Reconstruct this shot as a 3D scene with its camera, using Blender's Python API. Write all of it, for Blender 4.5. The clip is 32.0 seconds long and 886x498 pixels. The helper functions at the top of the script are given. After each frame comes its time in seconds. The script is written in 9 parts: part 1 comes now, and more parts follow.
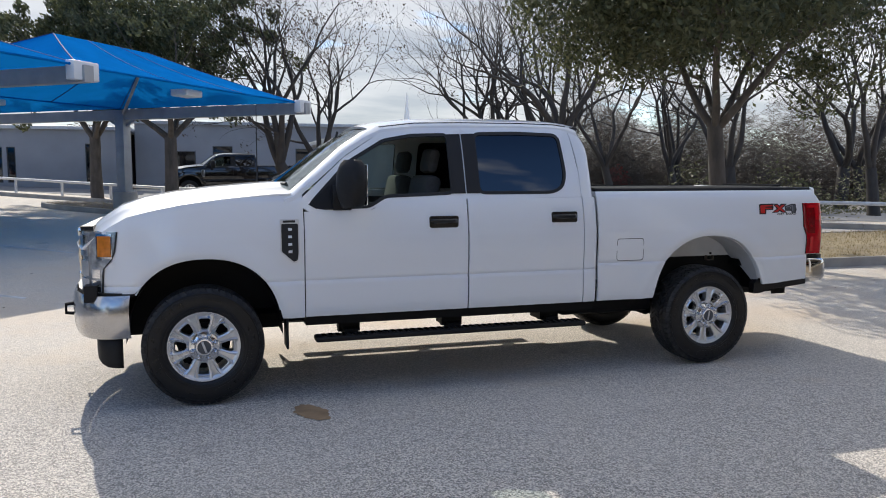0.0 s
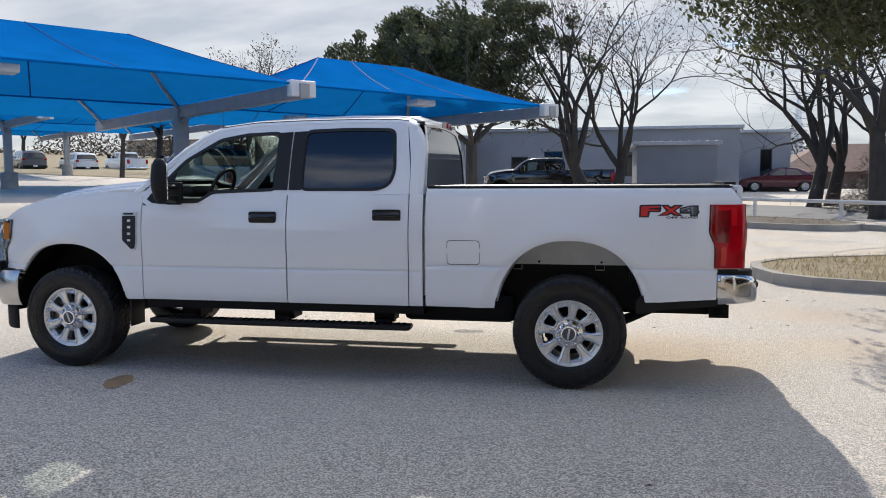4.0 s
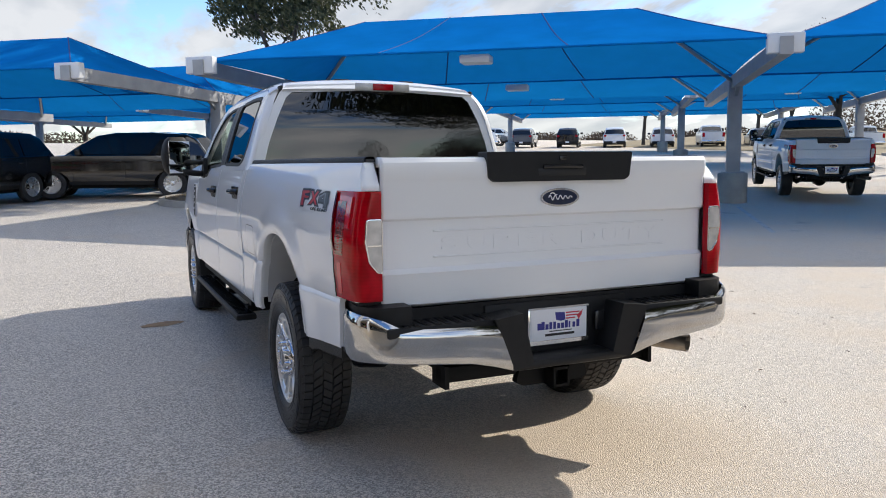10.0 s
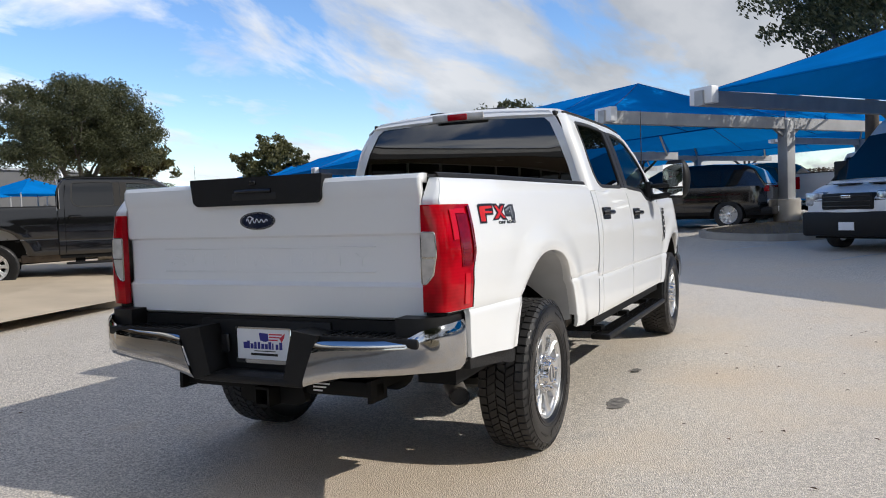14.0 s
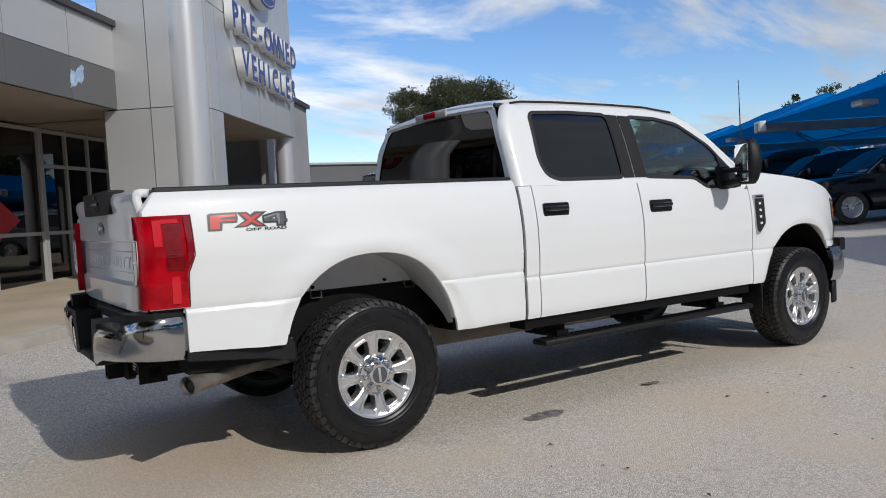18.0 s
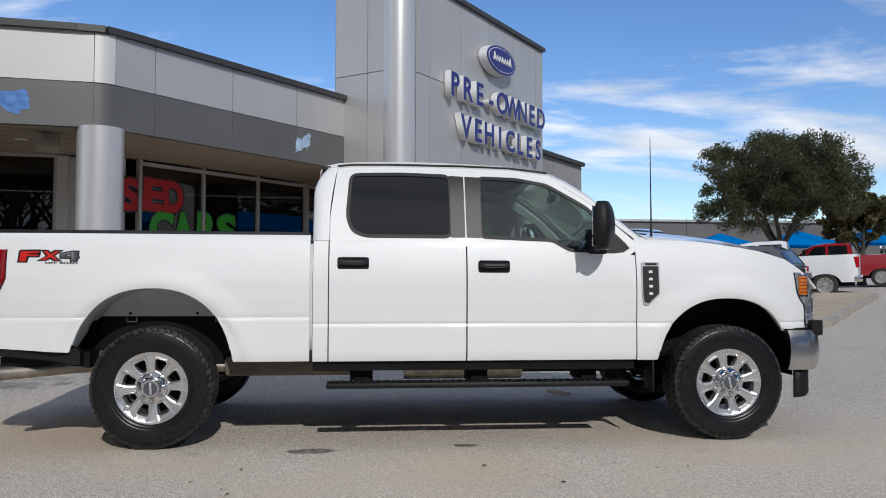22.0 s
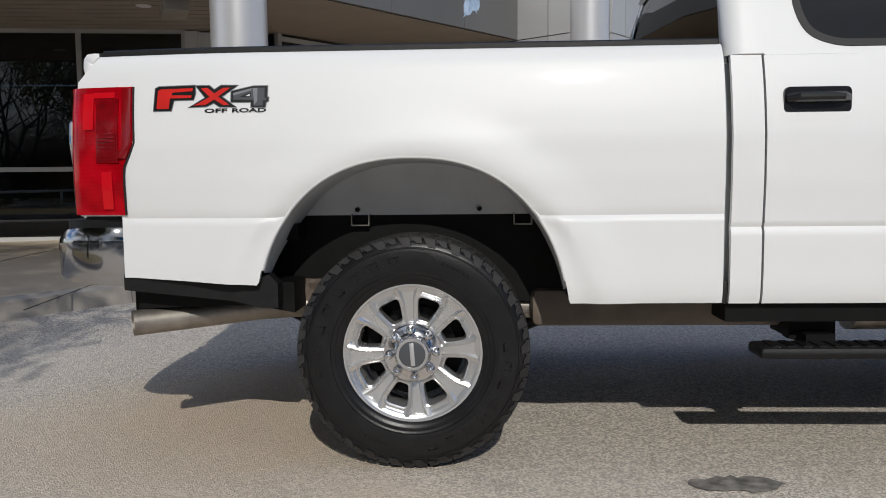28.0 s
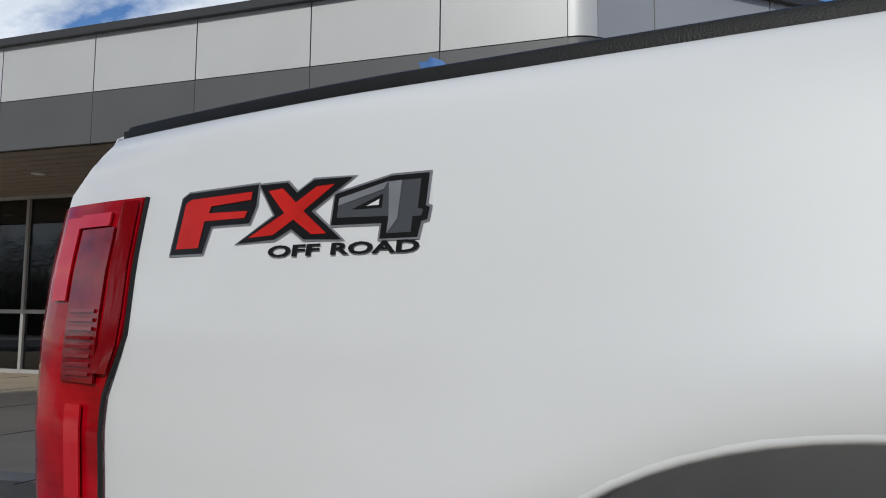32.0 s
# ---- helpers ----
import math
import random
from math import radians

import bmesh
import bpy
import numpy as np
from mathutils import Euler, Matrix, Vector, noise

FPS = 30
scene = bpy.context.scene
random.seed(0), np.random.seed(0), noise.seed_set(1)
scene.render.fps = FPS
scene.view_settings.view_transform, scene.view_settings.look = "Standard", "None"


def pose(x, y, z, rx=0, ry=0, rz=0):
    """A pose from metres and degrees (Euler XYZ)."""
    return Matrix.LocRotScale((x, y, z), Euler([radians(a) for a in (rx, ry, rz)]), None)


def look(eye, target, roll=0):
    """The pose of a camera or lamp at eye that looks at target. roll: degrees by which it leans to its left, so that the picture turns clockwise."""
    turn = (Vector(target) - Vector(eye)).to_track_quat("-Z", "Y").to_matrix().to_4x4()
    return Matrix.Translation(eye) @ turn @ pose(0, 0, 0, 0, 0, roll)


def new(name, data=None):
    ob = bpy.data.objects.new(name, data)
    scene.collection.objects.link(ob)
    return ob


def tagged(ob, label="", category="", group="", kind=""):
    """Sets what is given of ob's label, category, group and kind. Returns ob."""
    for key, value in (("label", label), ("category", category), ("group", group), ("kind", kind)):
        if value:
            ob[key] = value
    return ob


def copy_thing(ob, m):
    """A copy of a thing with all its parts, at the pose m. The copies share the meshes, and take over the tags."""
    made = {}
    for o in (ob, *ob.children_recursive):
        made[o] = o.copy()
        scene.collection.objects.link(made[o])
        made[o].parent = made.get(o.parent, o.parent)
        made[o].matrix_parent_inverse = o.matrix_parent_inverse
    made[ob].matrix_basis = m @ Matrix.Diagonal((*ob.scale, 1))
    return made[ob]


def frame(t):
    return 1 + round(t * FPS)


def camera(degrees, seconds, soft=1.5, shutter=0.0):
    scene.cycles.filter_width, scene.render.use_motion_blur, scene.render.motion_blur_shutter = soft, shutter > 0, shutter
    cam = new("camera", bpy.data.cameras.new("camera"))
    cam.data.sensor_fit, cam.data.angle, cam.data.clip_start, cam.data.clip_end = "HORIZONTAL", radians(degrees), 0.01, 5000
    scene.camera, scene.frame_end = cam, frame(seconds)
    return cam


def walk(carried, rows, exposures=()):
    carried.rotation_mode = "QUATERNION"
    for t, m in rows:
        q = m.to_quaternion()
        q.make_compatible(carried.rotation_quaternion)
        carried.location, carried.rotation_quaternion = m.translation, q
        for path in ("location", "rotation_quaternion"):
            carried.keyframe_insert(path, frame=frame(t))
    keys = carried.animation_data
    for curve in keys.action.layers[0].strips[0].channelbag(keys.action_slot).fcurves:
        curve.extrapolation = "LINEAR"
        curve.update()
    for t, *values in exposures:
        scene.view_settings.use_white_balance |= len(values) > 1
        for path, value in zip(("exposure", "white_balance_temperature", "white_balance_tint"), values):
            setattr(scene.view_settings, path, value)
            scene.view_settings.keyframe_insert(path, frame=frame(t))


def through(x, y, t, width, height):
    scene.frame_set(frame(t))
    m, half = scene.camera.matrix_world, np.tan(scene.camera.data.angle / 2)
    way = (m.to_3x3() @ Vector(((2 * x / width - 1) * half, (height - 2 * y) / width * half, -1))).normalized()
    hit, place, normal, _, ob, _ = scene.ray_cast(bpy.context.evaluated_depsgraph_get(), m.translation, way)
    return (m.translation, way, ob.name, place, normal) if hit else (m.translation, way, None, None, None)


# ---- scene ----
cam = camera(59.1, 32.0, soft=1.0)
PATH = [
    (0, (-2.057, -6.511, 1.596), (-1.457, -4.612, 1.406), 0.0),
    (0.5, (-1.576, -6.496, 1.524), (-1.092, -4.564, 1.332), -0.2),
    (1, (-1.043, -6.56, 1.511), (-0.674, -4.603, 1.323), -0.2),
    (1.5, (-0.523, -6.587, 1.504), (-0.274, -4.611, 1.321), -0.2),
    (2, (0.007, -6.675, 1.495), (0.133, -4.686, 1.321), -0.3),
    (2.5, (0.538, -6.744, 1.475), (0.542, -4.751, 1.304), -0.2),
    (4.5, (2.707, -6.43, 1.53), (2.175, -4.511, 1.348), -0.3),
    (5, (3.079, -6.133, 1.529), (2.405, -4.259, 1.336), -0.3),
    (5.5, (3.422, -5.788, 1.513), (2.612, -3.971, 1.315), -0.4),
    (6, (3.73, -5.402, 1.49), (2.797, -3.643, 1.298), -0.4),
    (6.5, (4.046, -5.0, 1.478), (3.004, -3.303, 1.298), -0.4),
    (7, (4.455, -4.586, 1.46), (3.304, -2.96, 1.289), -0.3),
    (7.5, (4.83, -4.185, 1.445), (3.578, -2.634, 1.279), -0.1),
    (8, (5.248, -3.787, 1.47), (3.88, -2.338, 1.297), 0.1),
    (8.5, (5.53, -3.358, 1.463), (4.048, -2.028, 1.277), 0.3),
    (9, (5.806, -2.892, 1.458), (4.202, -1.714, 1.259), 0.2),
    (9.5, (5.99, -2.395, 1.444), (4.272, -1.392, 1.235), -0.1),
    (10, (6.167, -1.893, 1.459), (4.354, -1.078, 1.239), -0.5),
    (10.5, (6.312, -1.395, 1.449), (4.423, -0.775, 1.228), -0.9),
    (11, (6.393, -0.892, 1.429), (4.451, -0.463, 1.216), -1.5),
    (11.5, (6.514, -0.336, 1.405), (4.537, -0.108, 1.21), -1.5),
    (12, (6.522, 0.18, 1.373), (4.529, 0.197, 1.199), -1.4),
    (12.5, (6.535, 0.7, 1.365), (4.551, 0.502, 1.216), -1.3),
    (13, (6.444, 1.23, 1.353), (4.494, 0.803, 1.222), -1.4),
    (13.5, (6.303, 1.779, 1.346), (4.416, 1.126, 1.232), -1.7),
    (14, (6.083, 2.303, 1.321), (4.281, 1.441, 1.223), -1.9),
    (14.5, (5.837, 2.804, 1.323), (4.133, 1.761, 1.233), -2.0),
    (16.5, (4.802, 4.029, 1.293), (3.458, 2.553, 1.19), -1.8),
    (17, (4.561, 4.237, 1.295), (3.29, 2.696, 1.192), -2.0),
    (17.5, (4.344, 4.508, 1.305), (3.151, 2.906, 1.203), -2.6),
    (18, (4.061, 4.76, 1.299), (2.958, 3.094, 1.2), -3.2),
    (18.5, (3.715, 5.084, 1.296), (2.721, 3.351, 1.205), -3.5),
    (19, (3.304, 5.444, 1.302), (2.445, 3.64, 1.219), -3.1),
    (19.5, (2.852, 5.762, 1.341), (2.143, 3.893, 1.265), -2.3),
    (20, (2.404, 6.07, 1.344), (1.84, 4.152, 1.285), -1.6),
    (20.5, (1.934, 6.239, 1.332), (1.491, 4.289, 1.303), -0.9),
    (21, (1.418, 6.43, 1.336), (1.075, 4.46, 1.344), -0.4),
    (21.5, (0.932, 6.454, 1.304), (0.669, 4.472, 1.348), -0.0),
    (22, (0.585, 6.44, 1.182), (0.392, 4.45, 1.25), 0.2),
    (22.5, (0.376, 6.533, 0.979), (0.249, 4.539, 1.056), -0.0),
    (23, (0.279, 6.562, 0.85), (0.202, 4.565, 0.931), -0.2),
    (23.5, (0.239, 6.577, 0.796), (0.201, 4.579, 0.875), -0.5),
    (24, (0.236, 6.585, 0.779), (0.22, 4.586, 0.85), -0.8),
    (24.5, (0.242, 6.576, 0.779), (0.239, 4.577, 0.833), -0.9),
    (25, (0.356, 6.505, 0.854), (0.357, 4.505, 0.875), -1.1),
    (25.5, (0.695, 6.31, 0.979), (0.704, 4.311, 0.953), -1.3),
    (26, (0.992, 6.052, 1.052), (1.005, 4.054, 0.969), -1.6),
    (26.5, (1.325, 5.567, 1.067), (1.344, 3.572, 0.928), -1.8),
    (28.5, (1.886, 3.052, 0.931), (1.985, 1.062, 0.758), -0.2),
    (29, (1.947, 2.596, 0.734), (2.041, 0.603, 0.594), 0.2),
    (29.5, (1.932, 2.381, 0.536), (2.042, 0.387, 0.425), 0.4),
    (30, (1.922, 2.321, 0.466), (2.073, 0.328, 0.377), 0.5),
    (30.5, (1.907, 2.298, 0.482), (2.161, 0.314, 0.44), 0.8),
    (31, (1.91, 2.21, 0.723), (2.337, 0.256, 0.735), 0.8),
    (31.2, (1.951, 2.16, 0.888), (2.441, 0.221, 0.868), 0.8),
    (31.4, (1.982, 2.069, 0.962), (2.576, 0.161, 1.026), 0.4),
    (31.5, (1.994, 2.015, 1.047), (2.648, 0.125, 1.083), 0.4),
    (31.7, (2.05, 1.901, 1.096), (2.791, 0.047, 1.219), 0.2),
    (32, (2.094, 1.711, 1.177), (3.046, -0.038, 1.361), 0.7),
]
walk(cam, [(t, look(eye, target, roll)) for t, eye, target, roll in PATH],
     exposures=[(0, 0.90, 6550, 10), (5, 0.90, 6550, 10), (8, 0.98, 6550, 10), (11, 1.00, 6550, 10), (13, 0.76, 6450, 10), (14, 0.60, 6400, 10), (17, 0.20, 6250, 10), (20, 0.06, 6150, 10), (24, 0.02, 6250, 10), (26, 0.02, 6450, 10), (28.5, 0.08, 6250, 10), (29.0, 0.12, 6200, 10), (30.0, 0.62, 6400, 10), (31.0, 0.46, 6150, 10), (32, -0.25, 6100, 8)])

# ---- world, sun ----
SUN_TO = Vector((-0.22, 1.44, 1.0)).normalized()
sun_data = bpy.data.lights.new("sun", "SUN")
sun_data.energy, sun_data.angle, sun_data.color = 2.35, radians(0.55), (1.0, 0.95, 0.87)
sun = new("sun", sun_data)
sun.matrix_world = look((0, 0, 30), Vector((0, 0, 30)) - SUN_TO)

world = bpy.data.worlds.new("world")
scene.world = world
world.use_nodes = True
wt = world.node_tree
wt.nodes.clear()
w_out = wt.nodes.new("ShaderNodeOutputWorld")
w_bg = wt.nodes.new("ShaderNodeBackground")
w_sky = wt.nodes.new("ShaderNodeTexSky")
w_sky.sky_type, w_sky.sun_disc = "NISHITA", False
w_sky.sun_elevation = math.asin(SUN_TO.z)
w_sky.sun_rotation = math.atan2(SUN_TO.x, SUN_TO.y)
w_sky.air_density, w_sky.dust_density, w_sky.ozone_density = 1.0, 0.08, 3.0
w_geo = wt.nodes.new("ShaderNodeTexCoord")
w_sep = wt.nodes.new("ShaderNodeSeparateXYZ")
wt.links.new(w_geo.outputs["Generated"], w_sep.inputs[0])
# cloud sheet: directions laid onto a flat layer high above
w_add = wt.nodes.new("ShaderNodeMath")
w_add.operation, w_add.inputs[1].default_value = "ADD", 0.22
wt.links.new(w_sep.outputs["Z"], w_add.inputs[0])
w_div = wt.nodes.new("ShaderNodeVectorMath")
w_div.operation = "DIVIDE"
w_cmb = wt.nodes.new("ShaderNodeCombineXYZ")
for k in "XYZ":
    wt.links.new(w_add.outputs[0], w_cmb.inputs[k])
wt.links.new(w_geo.outputs["Generated"], w_div.inputs[0])
wt.links.new(w_cmb.outputs[0], w_div.inputs[1])
w_map = wt.nodes.new("ShaderNodeMapping")
w_map.inputs["Scale"].default_value = (0.85, 1.7, 0.15)
w_map.inputs["Rotation"].default_value = (0, 0, radians(35))
w_map.inputs["Location"].default_value = (3.1, 1.7, 0.4)
wt.links.new(w_div.outputs[0], w_map.inputs[0])
w_noise = wt.nodes.new("ShaderNodeTexNoise")
w_noise.inputs["Scale"].default_value, w_noise.inputs["Detail"].default_value = 1.2, 9
w_noise.inputs["Roughness"].default_value, w_noise.inputs["Distortion"].default_value = 0.58, 0.35
wt.links.new(w_map.outputs[0], w_noise.inputs["Vector"])
w_dot = wt.nodes.new("ShaderNodeVectorMath")
w_dot.operation, w_dot.inputs[1].default_value = "DOT_PRODUCT", (0.12, 0.96, 0.0)
wt.links.new(w_geo.outputs["Generated"], w_dot.inputs[0])
w_bias = wt.nodes.new("ShaderNodeMath")
w_bias.operation, w_bias.inputs[1].default_value = "MULTIPLY_ADD", 0.06
wt.links.new(w_dot.outputs["Value"], w_bias.inputs[0])
wt.links.new(w_noise.outputs["Fac"], w_bias.inputs[2])
w_ramp = wt.nodes.new("ShaderNodeValToRGB")
w_ramp.color_ramp.elements[0].position, w_ramp.color_ramp.elements[1].position = 0.435, 0.56
# the cloud cover closes towards the sun's side
w_cover = wt.nodes.new("ShaderNodeMapRange")
for k, v in (("From Min", 0.1), ("From Max", 0.75), ("To Min", 0.0), ("To Max", 0.10)):
    w_cover.inputs[k].default_value = v
wt.links.new(w_dot.outputs["Value"], w_cover.inputs["Value"])
w_sum = wt.nodes.new("ShaderNodeMath")
w_sum.operation = "ADD"
wt.links.new(w_bias.outputs[0], w_sum.inputs[0])
wt.links.new(w_cover.outputs[0], w_sum.inputs[1])
wt.links.new(w_sum.outputs[0], w_ramp.inputs[0])
w_cloud = wt.nodes.new("ShaderNodeMix")
w_cloud.data_type = "RGBA"
w_hsv = wt.nodes.new("ShaderNodeHueSaturation")
w_hsv.inputs["Saturation"].default_value, w_hsv.inputs["Value"].default_value = 1.16, 0.82
w_hsv.inputs["Hue"].default_value = 0.508
wt.links.new(w_sky.outputs[0], w_hsv.inputs["Color"])
wt.links.new(w_hsv.outputs[0], w_cloud.inputs["A"])
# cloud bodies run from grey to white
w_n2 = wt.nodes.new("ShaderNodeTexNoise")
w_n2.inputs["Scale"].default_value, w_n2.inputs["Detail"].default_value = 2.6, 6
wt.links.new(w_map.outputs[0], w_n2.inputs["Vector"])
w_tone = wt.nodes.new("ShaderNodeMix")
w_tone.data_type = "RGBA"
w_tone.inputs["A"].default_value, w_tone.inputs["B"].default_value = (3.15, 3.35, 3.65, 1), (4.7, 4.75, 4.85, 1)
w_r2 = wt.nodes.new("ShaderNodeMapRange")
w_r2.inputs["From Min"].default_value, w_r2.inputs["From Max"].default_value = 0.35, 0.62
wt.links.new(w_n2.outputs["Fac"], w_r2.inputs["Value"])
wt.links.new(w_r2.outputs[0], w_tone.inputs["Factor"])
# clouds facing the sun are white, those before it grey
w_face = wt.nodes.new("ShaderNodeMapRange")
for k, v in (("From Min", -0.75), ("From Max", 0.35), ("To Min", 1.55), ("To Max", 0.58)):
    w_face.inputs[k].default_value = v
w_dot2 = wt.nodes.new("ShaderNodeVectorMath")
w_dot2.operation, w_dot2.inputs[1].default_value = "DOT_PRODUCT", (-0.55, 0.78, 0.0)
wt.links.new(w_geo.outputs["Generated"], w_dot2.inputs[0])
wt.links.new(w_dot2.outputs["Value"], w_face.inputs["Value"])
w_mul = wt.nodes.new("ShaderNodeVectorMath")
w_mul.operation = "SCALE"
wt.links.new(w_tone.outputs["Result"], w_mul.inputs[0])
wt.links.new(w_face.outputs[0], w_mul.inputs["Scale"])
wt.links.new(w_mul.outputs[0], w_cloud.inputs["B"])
w_soft = wt.nodes.new("ShaderNodeMath")
w_soft.operation, w_soft.inputs[1].default_value = "MULTIPLY", 0.94
wt.links.new(w_ramp.outputs["Color"], w_soft.inputs[0])
wt.links.new(w_soft.outputs[0], w_cloud.inputs["Factor"])
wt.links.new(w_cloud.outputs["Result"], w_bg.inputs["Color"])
w_bg.inputs["Strength"].default_value = 0.15
wt.links.new(w_bg.outputs[0], w_out.inputs["Surface"])

# ---- materials ----
def mat(name, color, rough=0.5, metal=0.0, var=0.0, scale=8.0, bump=0.0, bump_scale=60.0, coat=0.0, color2=None, object_var=0.0, spec=0.5, stretch=(1, 1, 1)):
    """Principled material with a large-scale tint change, fine bump and optional change from object to object."""
    m = bpy.data.materials.new(name)
    m.use_nodes = True
    nt = m.node_tree
    b = nt.nodes["Principled BSDF"]
    b.inputs["Roughness"].default_value, b.inputs["Metallic"].default_value = rough, metal
    b.inputs["Coat Weight"].default_value, b.inputs["Coat Roughness"].default_value = coat, 0.04
    b.inputs["Specular IOR Level"].default_value = spec
    c = (*color, 1)
    b.inputs["Base Color"].default_value = c
    tc = nt.nodes.new("ShaderNodeTexCoord")
    mp = nt.nodes.new("ShaderNodeMapping")
    mp.inputs["Scale"].default_value = stretch
    nt.links.new(tc.outputs["Object"], mp.inputs[0])
    if var or object_var or color2:
        n = nt.nodes.new("ShaderNodeTexNoise")
        n.inputs["Scale"].default_value, n.inputs["Detail"].default_value = scale, 5
        nt.links.new(mp.outputs[0], n.inputs["Vector"])
        mix = nt.nodes.new("ShaderNodeMix")
        mix.data_type = "RGBA"
        mix.inputs["A"].default_value = tuple(v * (1 - var) for v in color) + (1,)
        mix.inputs["B"].default_value = (*(color2 or tuple(min(1, v * (1 + var)) for v in color)), 1)
        ramp = nt.nodes.new("ShaderNodeMapRange")
        ramp.inputs["From Min"].default_value, ramp.inputs["From Max"].default_value = 0.3, 0.7
        nt.links.new(n.outputs["Fac"], ramp.inputs["Value"])
        nt.links.new(ramp.outputs[0], mix.inputs["Factor"])
        last = mix.outputs["Result"]
        if object_var:
            oi = nt.nodes.new("ShaderNodeObjectInfo")
            hsv = nt.nodes.new("ShaderNodeHueSaturation")
            mr = nt.nodes.new("ShaderNodeMapRange")
            mr.inputs["To Min"].default_value, mr.inputs["To Max"].default_value = 1 - object_var, 1 + object_var
            nt.links.new(oi.outputs["Random"], mr.inputs["Value"])
            nt.links.new(mr.outputs[0], hsv.inputs["Value"])
            nt.links.new(last, hsv.inputs["Color"])
            last = hsv.outputs["Color"]
        nt.links.new(last, b.inputs["Base Color"])
        rr = nt.nodes.new("ShaderNodeMapRange")
        rr.inputs["To Min"].default_value, rr.inputs["To Max"].default_value = max(0.02, rough * 0.85), min(1, rough * 1.15)
        nt.links.new(n.outputs["Fac"], rr.inputs["Value"])
        nt.links.new(rr.outputs[0], b.inputs["Roughness"])
    if bump:
        n2 = nt.nodes.new("ShaderNodeTexNoise")
        n2.inputs["Scale"].default_value, n2.inputs["Detail"].default_value = bump_scale, 4
        nt.links.new(mp.outputs[0], n2.inputs["Vector"])
        bp = nt.nodes.new("ShaderNodeBump")
        bp.inputs["Strength"].default_value, bp.inputs["Distance"].default_value = min(1, bump), 0.004
        nt.links.new(n2.outputs["Fac"], bp.inputs["Height"])
        nt.links.new(bp.outputs[0], b.inputs["Normal"])
    return m


def glass_mat(name, tint, rough=0.0):
    """Tinted pane: part clear, part mirror, more so at a slant."""
    m = bpy.data.materials.new(name)
    m.use_nodes = True
    nt = m.node_tree
    nt.nodes.clear()
    out = nt.nodes.new("ShaderNodeOutputMaterial")
    tr = nt.nodes.new("ShaderNodeBsdfTransparent")
    tr.inputs[0].default_value = (*tint, 1)
    gl = nt.nodes.new("ShaderNodeBsdfGlossy")
    gl.inputs["Roughness"].default_value = rough
    lw = nt.nodes.new("ShaderNodeLayerWeight")
    lw.inputs["Blend"].default_value = 0.5
    pw = nt.nodes.new("ShaderNodeMath")
    pw.operation, pw.inputs[1].default_value = "POWER", 4.0
    nt.links.new(lw.outputs["Facing"], pw.inputs[0])
    fr = nt.nodes.new("ShaderNodeMath")
    fr.operation, fr.inputs[1].default_value, fr.inputs[2].default_value = "MULTIPLY_ADD", 0.85, 0.10
    nt.links.new(pw.outputs[0], fr.inputs[0])
    mx = nt.nodes.new("ShaderNodeMixShader")
    nt.links.new(fr.outputs[0], mx.inputs[0])
    nt.links.new(tr.outputs[0], mx.inputs[1])
    nt.links.new(gl.outputs[0], mx.inputs[2])
    nt.links.new(mx.outputs[0], out.inputs[0])
    return m


M_WHITE = mat("white_paint", (0.81, 0.82, 0.825), 0.45, coat=1.0)
M_WHITE2 = mat("fleet_white_paint", (0.74, 0.76, 0.78), 0.35, coat=0.8, var=0.03, scale=2)
M_BLACKP = mat("black_car_paint", (0.005, 0.005, 0.006), 0.12, spec=0.5, coat=1.0)
M_GREYP = mat("grey_car_paint", (0.10, 0.11, 0.13), 0.3, metal=0.4, coat=1.0)
M_REDP = mat("red_car_paint", (0.30, 0.012, 0.02), 0.25, coat=1.0)
M_MAROON = mat("maroon_car_paint", (0.10, 0.008, 0.02), 0.25, coat=1.0)
M_PLASTIC = mat("black_plastic", (0.009, 0.009, 0.0095), 0.5, spec=0.3, bump=0.25, bump_scale=400, var=0.2, scale=30)
M_PLASTIC_G = mat("gloss_black_trim", (0.012, 0.012, 0.013), 0.22)
M_PILLAR = mat("satin_pillar_film", (0.020, 0.018, 0.016), 0.42, spec=0.3)
M_RUBBER = mat("tyre_rubber", (0.032, 0.031, 0.031), 0.55, spec=0.3, var=0.35, scale=9, bump=0.3, bump_scale=180)
M_RUBBER_S = mat("polished_sidewall_rubber", (0.008, 0.008, 0.009), 0.34, spec=0.38, var=0.3, scale=14, bump=0.15, bump_scale=120)
M_RUBBER_K = mat("glossy_raised_rubber", (0.006, 0.006, 0.0065), 0.28, spec=0.4, var=0.2, scale=14)
M_SATIN = mat("satin_chrome_trim", (0.66, 0.66, 0.67), 0.34, metal=0.7)
M_SEAL = mat("rubber_seal", (0.01, 0.01, 0.01), 0.6)
M_CHROME = mat("chrome", (0.74, 0.74, 0.75), 0.10, metal=1.0)
M_CHROME_S = mat("bumper_chrome", (0.50, 0.50, 0.50), 0.07, metal=1.0, var=0.06, scale=9)
M_CHROME_F = mat("worn_bumper_chrome", (0.52, 0.51, 0.50), 0.20, metal=0.9, var=0.08, scale=9)
M_ALU = mat("silver_wheel_paint", (0.70, 0.70, 0.70), 0.28, metal=0.85, var=0.015, scale=3)
M_STEEL = mat("dull_steel", (0.30, 0.28, 0.25), 0.42, metal=1.0, var=0.3, scale=18, bump=0.2, bump_scale=90)
M_PIPE = mat("stained_exhaust_steel", (0.34, 0.31, 0.275), 0.5, metal=0.8, var=0.25, scale=12, bump=0.15, bump_scale=90)
